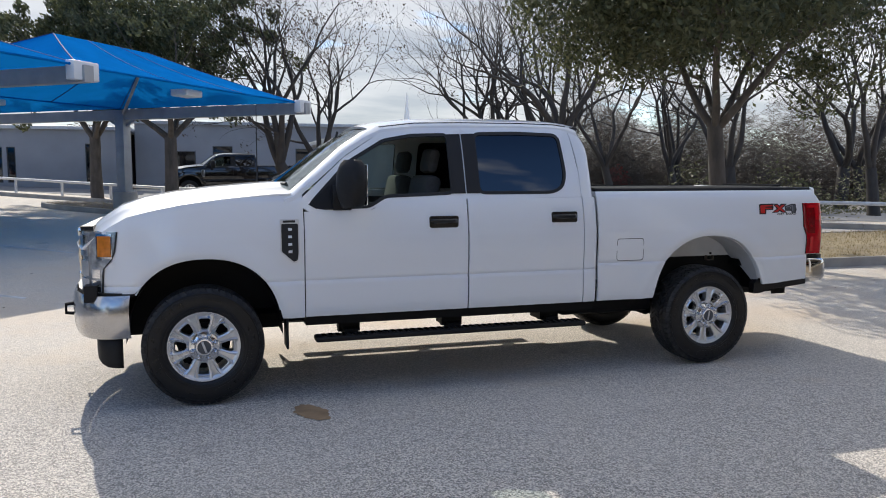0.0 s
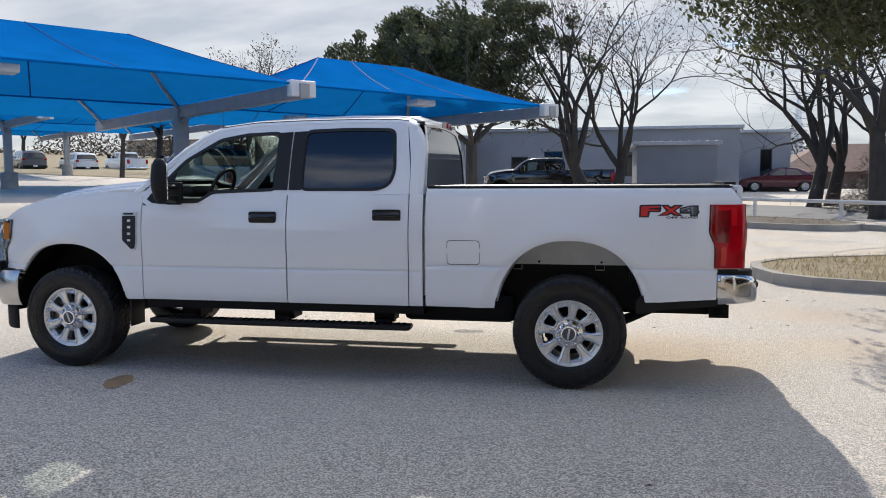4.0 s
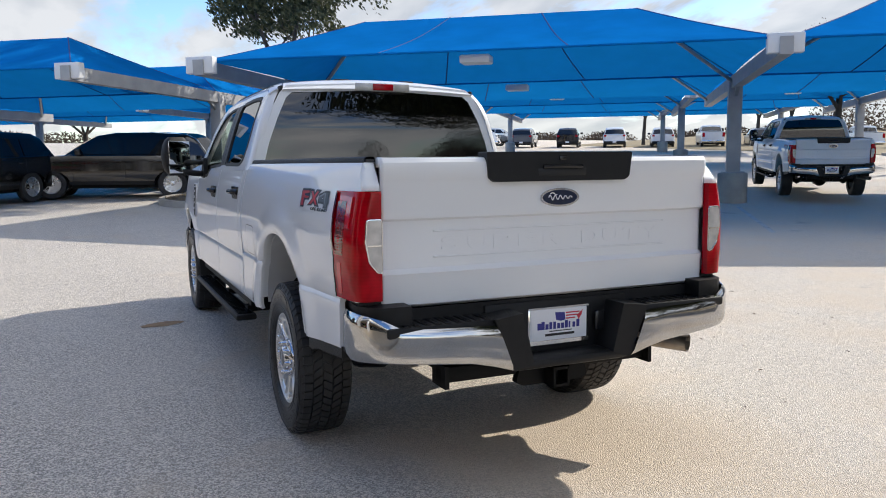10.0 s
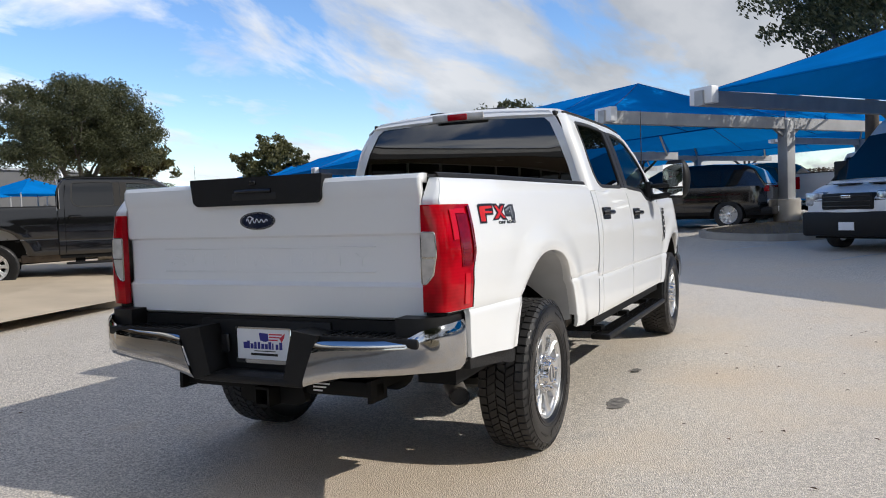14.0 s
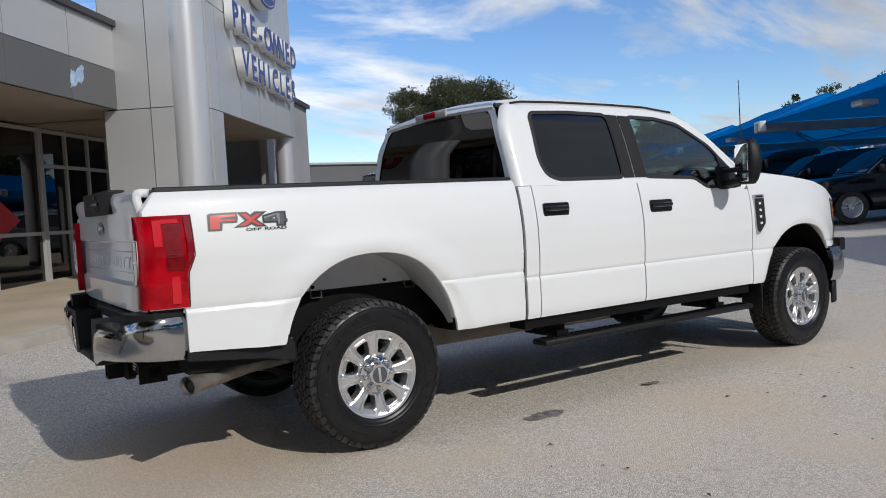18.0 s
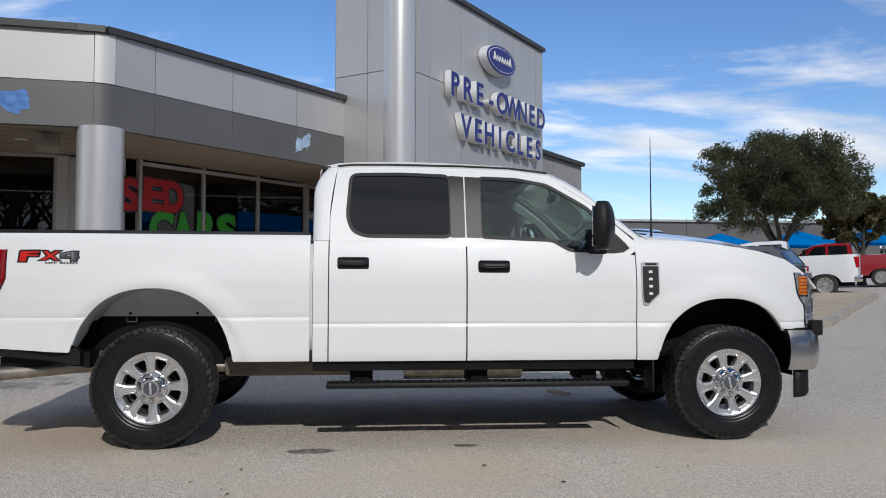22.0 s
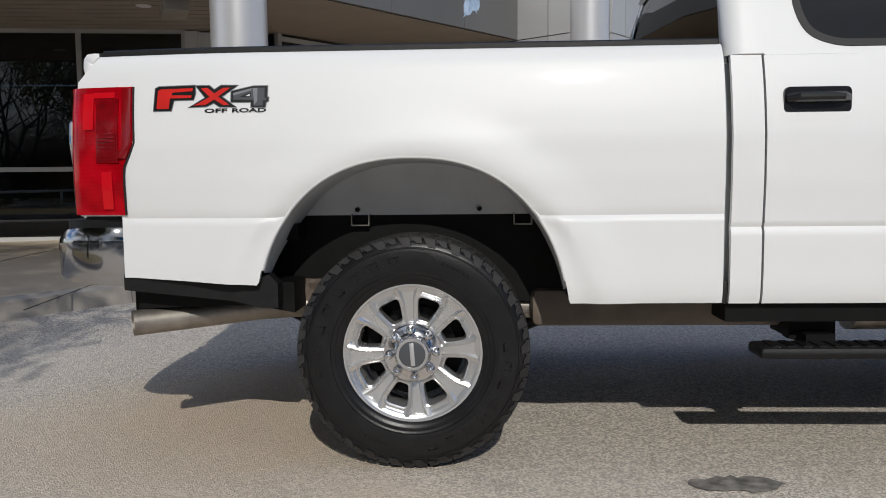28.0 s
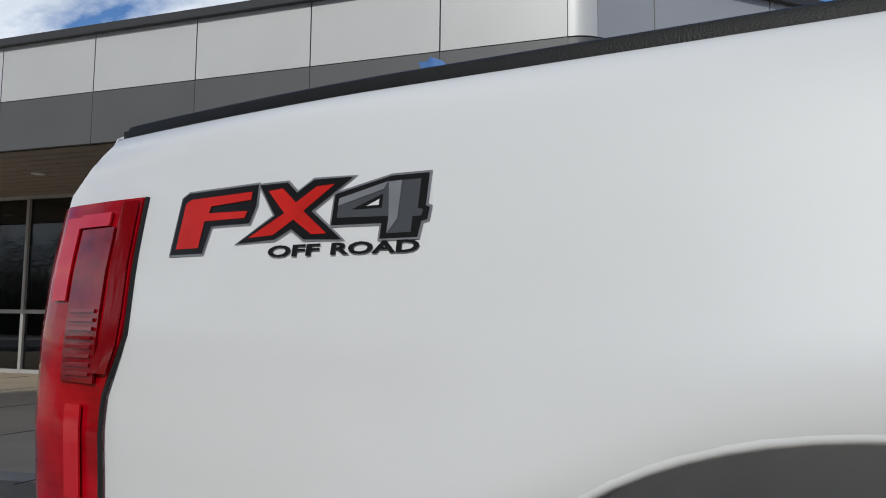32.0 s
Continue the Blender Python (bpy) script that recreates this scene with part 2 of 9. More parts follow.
M_FRAME = mat("black_frame_paint", (0.004, 0.004, 0.004), 0.6, spec=0.2, var=0.3, scale=10)
M_LINER = mat("grey_wheel_liner", (0.56, 0.57, 0.58), 0.55, var=0.08, scale=6, bump=0.15, bump_scale=200)
M_TAN = mat("tan_fuel_tank", (0.15, 0.12, 0.095), 0.6, var=0.25, scale=8)


def lamp_lens_mat(name, bright, dark):
    """Moulded red lens: fine level optics and darker chambers behind a clear glossy face."""
    m = mat(name, bright, 0.08, coat=0.12, spec=0.22)
    nt = m.node_tree
    tc = nt.nodes.new("ShaderNodeTexCoord")
    wv = nt.nodes.new("ShaderNodeTexWave")
    wv.bands_direction = "Z"
    wv.inputs["Scale"].default_value, wv.inputs["Distortion"].default_value = 22, 0.0
    nt.links.new(tc.outputs["Object"], wv.inputs["Vector"])
    nz = nt.nodes.new("ShaderNodeTexNoise")
    nz.inputs["Scale"].default_value, nz.inputs["Detail"].default_value = 11, 2
    nt.links.new(tc.outputs["Object"], nz.inputs["Vector"])
    mr = nt.nodes.new("ShaderNodeMapRange")
    mr.inputs["From Min"].default_value, mr.inputs["From Max"].default_value = 0.42, 0.60
    nt.links.new(nz.outputs["Fac"], mr.inputs["Value"])
    mu = nt.nodes.new("ShaderNodeMath")
    mu.operation = "MULTIPLY_ADD"
    mu.inputs[1].default_value = 0.16
    nt.links.new(wv.outputs["Fac"], mu.inputs[0])
    ms = nt.nodes.new("ShaderNodeMath")
    ms.operation, ms.inputs[1].default_value = "MULTIPLY", 0.65
    nt.links.new(mr.outputs[0], ms.inputs[0])
    nt.links.new(ms.outputs[0], mu.inputs[2])
    mx = nt.nodes.new("ShaderNodeMix")
    mx.data_type = "RGBA"
    mx.inputs["A"].default_value, mx.inputs["B"].default_value = (*bright, 1), (*dark, 1)
    nt.links.new(mu.outputs[0], mx.inputs["Factor"])
    nt.links.new(mx.outputs["Result"], nt.nodes["Principled BSDF"].inputs["Base Color"])
    return m


M_LAMPRED = lamp_lens_mat("red_lamp_lens", (0.47, 0.002, 0.010), (0.25, 0.001, 0.004))
M_LAMPDEEP = mat("deep_red_lamp_chamber", (0.20, 0.001, 0.004), 0.12, coat=0.5, var=0.3, scale=30)
M_LAMPLIT = mat("bright_red_lamp_chamber", (0.60, 0.006, 0.014), 0.10, coat=0.5)
M_LAMPDARK = mat("dark_red_lamp_insert", (0.22, 0.003, 0.006), 0.1, coat=1.0)
M_LAMPWHITE = mat("clear_lamp_lens", (0.55, 0.52, 0.48), 0.12, coat=1.0, var=0.2, scale=18)
M_AMBER = mat("amber_lamp_lens", (0.65, 0.20, 0.02), 0.12, coat=1.0, var=0.2, scale=30)
M_HEAD = mat("headlamp_lens", (0.40, 0.42, 0.44), 0.12, metal=0.5, coat=1.0, var=0.55, scale=22)
M_GLASS = glass_mat("light_tint_glass", (0.72, 0.80, 0.76))
M_GLASS_D = glass_mat("privacy_glass", (0.035, 0.038, 0.04))
M_GLASS_B = glass_mat("shopfront_glass", (0.16, 0.17, 0.18))
M_MIRROR = mat("mirror_glass", (0.85, 0.87, 0.88), 0.02, metal=1.0)
M_SEAT = mat("grey_seat_cloth", (0.06, 0.058, 0.056), 0.85, var=0.2, scale=30)
M_DASH = mat("dark_dash_vinyl", (0.02, 0.02, 0.021), 0.6)
M_COVER = mat("black_bed_cover_vinyl", (0.018, 0.018, 0.019), 0.38, bump=0.3, bump_scale=300, var=0.3, scale=5)
M_DECAL_R = mat("decal_red", (0.60, 0.02, 0.015), 0.3, var=0.12, scale=14)
M_DECAL_K = mat("decal_black", (0.01, 0.01, 0.011), 0.3)
M_DECAL_G = mat("decal_grey", (0.22, 0.23, 0.25), 0.3, var=0.1, scale=25)
M_DECAL_D = mat("decal_dark_grey", (0.075, 0.08, 0.09), 0.3)
M_BLUEBADGE = mat("blue_badge", (0.008, 0.016, 0.045), 0.2, coat=0.5)
M_PLATE = mat("white_plate", (0.78, 0.78, 0.80), 0.35)
M_PLATE_B = mat("plate_blue", (0.03, 0.03, 0.22), 0.4)
M_PLATE_R = mat("plate_red", (0.55, 0.03, 0.06), 0.4)


def cloth_mat(name, color, through):
    """Woven shade cloth that lets part of the sun glow through."""
    m = mat(name, color, 0.9, var=0.12, scale=1.2, bump=0.2, bump_scale=250, spec=0.0)
    nt = m.node_tree
    b = nt.nodes["Principled BSDF"]
    tl = nt.nodes.new("ShaderNodeBsdfTranslucent")
    tl.inputs[0].default_value = (color[0] * 2, color[1] * 2.1, min(0.95, color[2] * 1.9), 1)
    ms = nt.nodes.new("ShaderNodeMixShader")
    ms.inputs[0].default_value = through
    nt.links.new(b.outputs[0], ms.inputs[1])
    nt.links.new(tl.outputs[0], ms.inputs[2])
    nt.links.new(ms.outputs[0], nt.nodes["Material Output"].inputs[0])
    return m


M_FABRIC = cloth_mat("blue_shade_cloth", (0.004, 0.165, 0.49), 0.16)
M_POST = mat("galvanised_post_paint", (0.36, 0.36, 0.36), 0.5, metal=0.2, var=0.12, scale=3, bump=0.1, bump_scale=60)
M_CONC = mat("concrete", (0.36, 0.33, 0.29), 0.85, var=0.18, scale=2.2, bump=0.4, bump_scale=90, color2=(0.44, 0.40, 0.34))
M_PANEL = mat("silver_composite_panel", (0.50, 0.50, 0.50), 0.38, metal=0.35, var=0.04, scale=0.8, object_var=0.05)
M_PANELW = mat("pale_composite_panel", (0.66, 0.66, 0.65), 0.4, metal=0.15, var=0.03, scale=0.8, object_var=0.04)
M_BAND = mat("dark_grey_band_panel", (0.135, 0.135, 0.135), 0.45, metal=0.2, var=0.06, scale=0.9, object_var=0.05)
M_CAP = mat("dark_coping", (0.06, 0.06, 0.062), 0.45, metal=0.3)
M_COLUMN = mat("brushed_column_metal", (0.62, 0.62, 0.63), 0.33, metal=0.45, var=0.05, scale=3, stretch=(1, 1, 0.1))
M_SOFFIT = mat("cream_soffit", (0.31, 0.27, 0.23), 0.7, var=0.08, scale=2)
M_MULL = mat("aluminium_mullion", (0.52, 0.52, 0.51), 0.45, metal=0.25)
M_INNER = mat("shade_grey_showroom", (0.10, 0.10, 0.10), 0.8)
M_SIGNB = mat("sign_blue_face", (0.012, 0.022, 0.20), 0.35)
M_SIGNW = mat("sign_white_return", (0.72, 0.72, 0.72), 0.4)
M_PAINT_RED = mat("window_paint_red", (0.55, 0.02, 0.03), 0.6)
M_PAINT_GRN = mat("window_paint_green", (0.05, 0.42, 0.04), 0.6)
M_TORN = mat("torn_blue_patch", (0.04, 0.16, 0.52), 0.6, var=0.25, scale=9, color2=(0.12, 0.28, 0.62))
M_TORN_P = mat("faded_pale_patch", (0.34, 0.50, 0.74), 0.6, var=0.25, scale=9, color2=(0.52, 0.64, 0.80))
M_WALLGREY = mat("grey_stucco", (0.30, 0.30, 0.31), 0.85, var=0.1, scale=0.7, bump=0.3, bump_scale=30)
M_ROOFMETAL = mat("ribbed_metal_roof", (0.45, 0.46, 0.47), 0.45, metal=0.4, var=0.1)
M_SHINGLE = mat("brown_shingle", (0.20, 0.12, 0.09), 0.9, var=0.2, scale=3)
M_BRICK = mat("brown_brick_wall", (0.16, 0.10, 0.075), 0.9, var=0.25, scale=4)
M_BRICKT = mat("tan_house_wall", (0.40, 0.32, 0.24), 0.9, var=0.2, scale=3)
M_BARK = mat("oak_bark", (0.085, 0.072, 0.060), 0.95, var=0.35, scale=7, bump=0.8, bump_scale=35, stretch=(1, 1, 0.35))
M_BARKG = mat("grey_bare_bark", (0.050, 0.042, 0.035), 0.95, var=0.3, scale=6, bump=0.6, bump_scale=35, stretch=(1, 1, 0.35))
M_LINE = mat("worn_white_line", (0.55, 0.54, 0.52), 0.8, var=0.35, scale=9)
M_RAIL = mat("white_rail_paint", (0.55, 0.55, 0.54), 0.6, var=0.15, scale=6)
M_RED_T = mat("red_arrow_paint", (0.5, 0.03, 0.04), 0.6)


def leaf_mat(name, c1, c2):
    """Leaf clumps that change tone from island to island, a little light shining through."""
    m = bpy.data.materials.new(name)
    m.use_nodes = True
    nt = m.node_tree
    b = nt.nodes["Principled BSDF"]
    g = nt.nodes.new("ShaderNodeNewGeometry")
    mix = nt.nodes.new("ShaderNodeMix")
    mix.data_type = "RGBA"
    mix.inputs["A"].default_value, mix.inputs["B"].default_value = (*c1, 1), (*c2, 1)
    nt.links.new(g.outputs["Random Per Island"], mix.inputs["Factor"])
    nt.links.new(mix.outputs["Result"], b.inputs["Base Color"])
    b.inputs["Roughness"].default_value = 0.55
    tl = nt.nodes.new("ShaderNodeBsdfTranslucent")
    nt.links.new(mix.outputs["Result"], tl.inputs[0])
    ms = nt.nodes.new("ShaderNodeMixShader")
    ms.inputs[0].default_value = 0.38
    nt.links.new(b.outputs[0], ms.inputs[1])
    nt.links.new(tl.outputs[0], ms.inputs[2])
    nt.links.new(ms.outputs[0], nt.nodes["Material Output"].inputs[0])
    return m


M_LEAF = leaf_mat("live_oak_leaves", (0.034, 0.044, 0.018), (0.115, 0.120, 0.056))
M_LEAF_Y = leaf_mat("olive_leaves", (0.07, 0.075, 0.02), (0.14, 0.13, 0.05))
M_LEAF_B = leaf_mat("dry_brown_brush", (0.030, 0.022, 0.016), (0.105, 0.076, 0.052))
M_LEAF_R = leaf_mat("red_shrub_leaves", (0.22, 0.02, 0.02), (0.35, 0.06, 0.05))
M_LITTER = leaf_mat("fallen_brown_leaves", (0.06, 0.035, 0.02), (0.16, 0.09, 0.05))
M_GRASS = leaf_mat("dry_grass", (0.25, 0.19, 0.09), (0.38, 0.30, 0.16))


def ground_mat():
    """Chip-seal lot: pale stones in grey binder, sandy drifts and dark stains."""
    m = bpy.data.materials.new("chip_seal_lot")
    m.use_nodes = True
    nt = m.node_tree
    b = nt.nodes["Principled BSDF"]
    tc = nt.nodes.new("ShaderNodeTexCoord")

    def noise_at(scale, detail=4, rough=0.55):
        n = nt.nodes.new("ShaderNodeTexNoise")
        n.inputs["Scale"].default_value, n.inputs["Detail"].default_value, n.inputs["Roughness"].default_value = scale, detail, rough
        nt.links.new(tc.outputs["Object"], n.inputs["Vector"])
        return n

    def rng(src, a, b2, lo=0.0, hi=1.0):
        r = nt.nodes.new("ShaderNodeMapRange")
        for k, v in (("From Min", a), ("From Max", b2), ("To Min", lo), ("To Max", hi)):
            r.inputs[k].default_value = v
        nt.links.new(src, r.inputs["Value"])
        return r.outputs[0]

    def mixc(fac, ca, cb):
        x = nt.nodes.new("ShaderNodeMix")
        x.data_type = "RGBA"
        for k, v in (("A", ca), ("B", cb)):
            if isinstance(v, tuple):
                x.inputs[k].default_value = (*v, 1)
            else:
                nt.links.new(v, x.inputs[k])
        nt.links.new(fac, x.inputs["Factor"])
        return x.outputs["Result"]

    vor = nt.nodes.new("ShaderNodeTexVoronoi")
    vor.inputs["Scale"].default_value = 155
    nt.links.new(tc.outputs["Object"], vor.inputs["Vector"])
    sep = nt.nodes.new("ShaderNodeSeparateColor")
    nt.links.new(vor.outputs["Color"], sep.inputs[0])
    stone = mixc(rng(sep.outputs[0], 0.0, 1.0), (0.32, 0.29, 0.255), (1.0, 0.91, 0.79))
    binder = mixc(rng(vor.outputs["Distance"], 0.38, 0.68), stone, (0.28, 0.254, 0.218))
    # larger loose stones and a mottled middle scale
    vor2 = nt.nodes.new("ShaderNodeTexVoronoi")
    vor2.inputs["Scale"].default_value = 115
    nt.links.new(tc.outputs["Object"], vor2.inputs["Vector"])
    sep2 = nt.nodes.new("ShaderNodeSeparateColor")
    nt.links.new(vor2.outputs["Color"], sep2.inputs[0])
    binder = mixc(rng(sep2.outputs[1], 0.62, 0.66, 0.0, 0.85), binder, (0.90, 0.82, 0.72))
    binder = mixc(rng(sep2.outputs[2], 0.80, 0.83, 0.0, 0.8), binder, (0.12, 0.108, 0.095))
    mott = noise_at(30.0, 8, 0.80)
    binder = mixc(rng(mott.outputs["Fac"], 0.36, 0.52, 0.34, 0.0), binder, (0.24, 0.22, 0.195))
    binder = mixc(rng(mott.outputs["Fac"], 0.52, 0.68, 0.0, 0.56), binder, (0.82, 0.74, 0.64))
    big = noise_at(0.35, 5)
    col = mixc(rng(big.outputs["Fac"], 0.35, 0.7, 0.0, 0.4), binder, (0.64, 0.58, 0.50))
    # sandy drifts lie on the passenger side and along the kerb
    sandn = noise_at(0.55, 6, 0.6)
    sx = nt.nodes.new("ShaderNodeSeparateXYZ")
    nt.links.new(tc.outputs["Object"], sx.inputs[0])
    side = rng(sx.outputs["Y"], -2.0, 3.0, 0.0, 0.17)
    ad = nt.nodes.new("ShaderNodeMath")
    ad.operation = "ADD"
    nt.links.new(sandn.outputs["Fac"], ad.inputs[0])
    nt.links.new(side, ad.inputs[1])
    col = mixc(rng(ad.outputs[0], 0.60, 0.74, 0.0, 0.62), col, (0.62, 0.49, 0.35))
    # sand dust towards +Y, its colour also brightened to lift the sunlit side
    dusty = rng(sx.outputs["Y"], -1.6, 1.0, 0.0, 0.38)
    col = mixc(dusty, col, (0.78, 0.69, 0.57))
    # sandy spots; the first also paints the sunlit ground near the rear wheel brighter
    for cx, cy, rad in ((2.9, 0.5, 1.05), (4.4, 0.9, 0.8), (5.6, -1.6, 0.7), (4.9, 2.6, 0.75), (-0.1, 1.68, 0.62), (-1.9, 2.9, 0.55), (0.6, 3.4, 0.45), (3.2, 3.3, 0.5)):
        dist = nt.nodes.new("ShaderNodeVectorMath")
        dist.operation, dist.inputs[1].default_value = "DISTANCE", (cx, cy, 0.0)
        nt.links.new(tc.outputs["Object"], dist.inputs[0])
        ed = nt.nodes.new("ShaderNodeMath")
        ed.operation, ed.inputs[1].default_value = "MULTIPLY_ADD", -0.9
        nt.links.new(mott.outputs["Fac"], ed.inputs[0])
        nt.links.new(dist.outputs["Value"], ed.inputs[2])
        col = mixc(rng(ed.outputs[0], rad - 0.95, rad - 0.35, 0.58, 0.0), col, (0.66, 0.52, 0.37))
    stain = noise_at(1.3, 3)
    col = mixc(rng(stain.outputs["Fac"], 0.66, 0.76, 0.0, 0.35), col, (0.12, 0.115, 0.11))
    nt.links.new(col, b.inputs["Base Color"])
    b.inputs["Roughness"].default_value = 0.86
    bp = nt.nodes.new("ShaderNodeBump")
    bp.inputs["Strength"].default_value, bp.inputs["Distance"].default_value = 0.66, 0.008
    inv = nt.nodes.new("ShaderNodeMath")
    inv.operation, inv.inputs[0].default_value = "SUBTRACT", 1.0
    nt.links.new(vor.outputs["Distance"], inv.inputs[1])
    nt.links.new(inv.outputs[0], bp.inputs["Height"])
    nt.links.new(bp.outputs[0], b.inputs["Normal"])
    return m


M_GROUND = ground_mat()
M_OIL = mat("oil_stain", (0.20, 0.185, 0.165), 0.8, var=0.6, scale=22, bump=0.5, bump_scale=120)
M_RUST = mat("rust_stain", (0.34, 0.22, 0.12), 0.9, var=0.2, scale=8, bump=0.4, bump_scale=120)
M_ROAD = mat("grey_road", (0.20, 0.195, 0.19), 0.9, var=0.12, scale=0.6, bump=0.3, bump_scale=60)
M_WALKWAY = mat("tan_walkway_concrete", (0.46, 0.38, 0.28), 0.85, var=0.12, scale=1.2, bump=0.3, bump_scale=80, object_var=0.05)

# ---- building helpers ----
U, W = Vector((0.605, 0.796, 0)), Vector((-0.796, 0.605, 0))  # the lot's rows run along U, bays lie along W


def ground_z(x, y):
    """Height of the lot: level round the parked pickup, rising towards the far bays."""
    return 0.04 * (max(0.0, -x - 3.0) - max(0.0, -x - 120.0)) + min(0.75, 0.02 * max(0.0, y - 5.0))


def mesh_of(name, bm, material, smooth=None):
    me = bpy.data.meshes.new(name)
    bm.normal_update()
    bm.to_mesh(me)
    bm.free()
    for mm in material if isinstance(material, (list, tuple)) else [material]:
        me.materials.append(mm)
    if smooth is not None:
        me.shade_smooth()
        me.set_sharp_from_angle(angle=radians(smooth))
    return me


def part(name, bm, material, parent=None, label="", smooth=35, at=None):
    """Links a bmesh as one mesh object, under a thing or a part."""
    ob = new(name, mesh_of(name, bm, material, smooth))
    if parent is not None:
        ob.parent = parent
    if at is not None:
        ob.matrix_local = at
    if label:
        tagged(ob, label)
    return ob


def thing(name, label, category, group="", kind="", at=None):
    ob = new(name)
    ob.empty_display_size = 0.2
    if at is not None:
        ob.matrix_world = at
    return tagged(ob, label, category, group, kind)


def box(bm, x0, x1, y0, y1, z0, z1, bevel=0.0, m=None, seg=2):
    vs = [bm.verts.new((x, y, z)) for x in (x0, x1) for y in (y0, y1) for z in (z0, z1)]
    fs = [bm.faces.new([vs[i] for i in f]) for f in ((0, 1, 3, 2), (4, 6, 7, 5), (0, 4, 5, 1), (2, 3, 7, 6), (0, 2, 6, 4), (1, 5, 7, 3))]
    if bevel:
        es = list({e for f in fs for e in f.edges})
        r = bmesh.ops.bevel(bm, geom=es, offset=bevel, segments=seg, affect="EDGES", profile=0.5)
        vs = list({v for f in r["faces"] for v in f.verts} | {v for v in vs if v.is_valid})
    if m is not None:
        bmesh.ops.transform(bm, matrix=m, verts=[v for v in vs if v.is_valid])
    return vs


def tube(bm, pts, radii, n=10, caps=True):
    """A round bar through points."""
    rings = []
    pts = [Vector(p) for p in pts]
    if not isinstance(radii, (list, tuple)):
        radii = [radii] * len(pts)
    ref = None
    for i, p in enumerate(pts):
        d = (pts[min(i + 1, len(pts) - 1)] - pts[max(i - 1, 0)]).normalized()
        a = d.orthogonal().normalized() if ref is None else (ref - d * ref.dot(d)).normalized()
        ref, b = a, d.cross(a)
        rings.append([bm.verts.new(p + radii[i] * (a * math.cos(k * 2 * math.pi / n) + b * math.sin(k * 2 * math.pi / n))) for k in range(n)])
    for r0, r1 in zip(rings, rings[1:]):
        for k in range(n):
            bm.faces.new((r0[k], r0[(k + 1) % n], r1[(k + 1) % n], r1[k]))
    if caps:
        bm.faces.new(rings[0][::-1])
        bm.faces.new(rings[-1])
    return rings


def beam(bm, p0, p1, w, h):
    """A rectangular bar from p0 to p1, w wide, h high."""
    p0, p1 = Vector(p0), Vector(p1)
    d = (p1 - p0).normalized()
    side = d.cross(Vector((0, 0, 1)))
    side = (side if side.length > 1e-4 else Vector((1, 0, 0))).normalized()
    up = side.cross(d)
    vs = [bm.verts.new(p + side * a * w / 2 + up * b * h / 2) for p in (p0, p1) for a, b in ((-1, -1), (1, -1), (1, 1), (-1, 1))]
    for f in ((3, 2, 1, 0), (4, 5, 6, 7), (0, 1, 5, 4), (1, 2, 6, 5), (2, 3, 7, 6), (3, 0, 4, 7)):
        bm.faces.new([vs[i] for i in f])


def revolve(bm, profile, n=48, axis="y", start=0.0, center=(0, 0, 0)):
    """Spins (radius, along) pairs round an axis."""
    cx, cy, cz = center
    rings = []
    for k in range(n):
        a = start + 2 * math.pi * k / n
        c, s = math.cos(a), math.sin(a)
        rings.append([bm.verts.new((cx + r * c, cy + t, cz + r * s) if axis == "y" else (cx + r * c, cy + r * s, cz + t) if axis == "z" else (cx + t, cy + r * c, cz + r * s)) for r, t in profile])
    for k in range(n):
        a, b = rings[k], rings[(k + 1) % n]
        for i in range(len(profile) - 1):
            bm.faces.new((a[i], b[i], b[i + 1], a[i + 1]))
    return rings


def prism(bm, poly, to3, t0, t1):
    """A flat shape (2D corners) given depth: to3(a, b, t) places a corner."""
    v0 = [bm.verts.new(to3(a, b, t0)) for a, b in poly]
    v1 = [bm.verts.new(to3(a, b, t1)) for a, b in poly]
    bm.faces.new(v0[::-1])
    bm.faces.new(v1)
    n = len(poly)
    for i in range(n):
        bm.faces.new((v0[i], v0[(i + 1) % n], v1[(i + 1) % n], v1[i]))


def grid(bm, rows):
    """Joins rows of points, all of one length, into a sheet."""
    vr = [[bm.verts.new(p) for p in row] for row in rows]
    for a, b in zip(vr, vr[1:]):
        for i in range(len(a) - 1):
            bm.faces.new((a[i], a[i + 1], b[i + 1], b[i]))
    return vr


def lerp_table(table, x):
    """Straight-line value of x in a table of (x, value), x rising."""
    if x <= table[0][0]:
        return table[0][1]
    for (x0, v0), (x1, v1) in zip(table, table[1:]):
        if x <= x1:
            return v0 + (v1 - v0) * (x - x0) / (x1 - x0)
    return table[-1][1]


def densify(poly, k):
    """Corner list with k steps on every edge."""
    out = []
    for (a, b), (c, d) in zip(poly, poly[1:] + poly[:1]):
        out += [(a + (c - a) * i / k, b + (d - b) * i / k) for i in range(k)]
    return out


def rounded(poly, r, k=4):
    """Corner list with rounded corners."""
    out, n = [], len(poly)
    for i in range(n):
        p, a, b = Vector(poly[i]), Vector(poly[i - 1]), Vector(poly[(i + 1) % n])
        ra = min(r, (a - p).length * 0.45)
        rb = min(r, (b - p).length * 0.45)
        s, e = p + (a - p).normalized() * ra, p + (b - p).normalized() * rb
        for j in range(k + 1):
            t = j / k
            q = s * (1 - t) ** 2 + p * 2 * t * (1 - t) + e * t * t
            out.append((q.x, q.y))
    return out


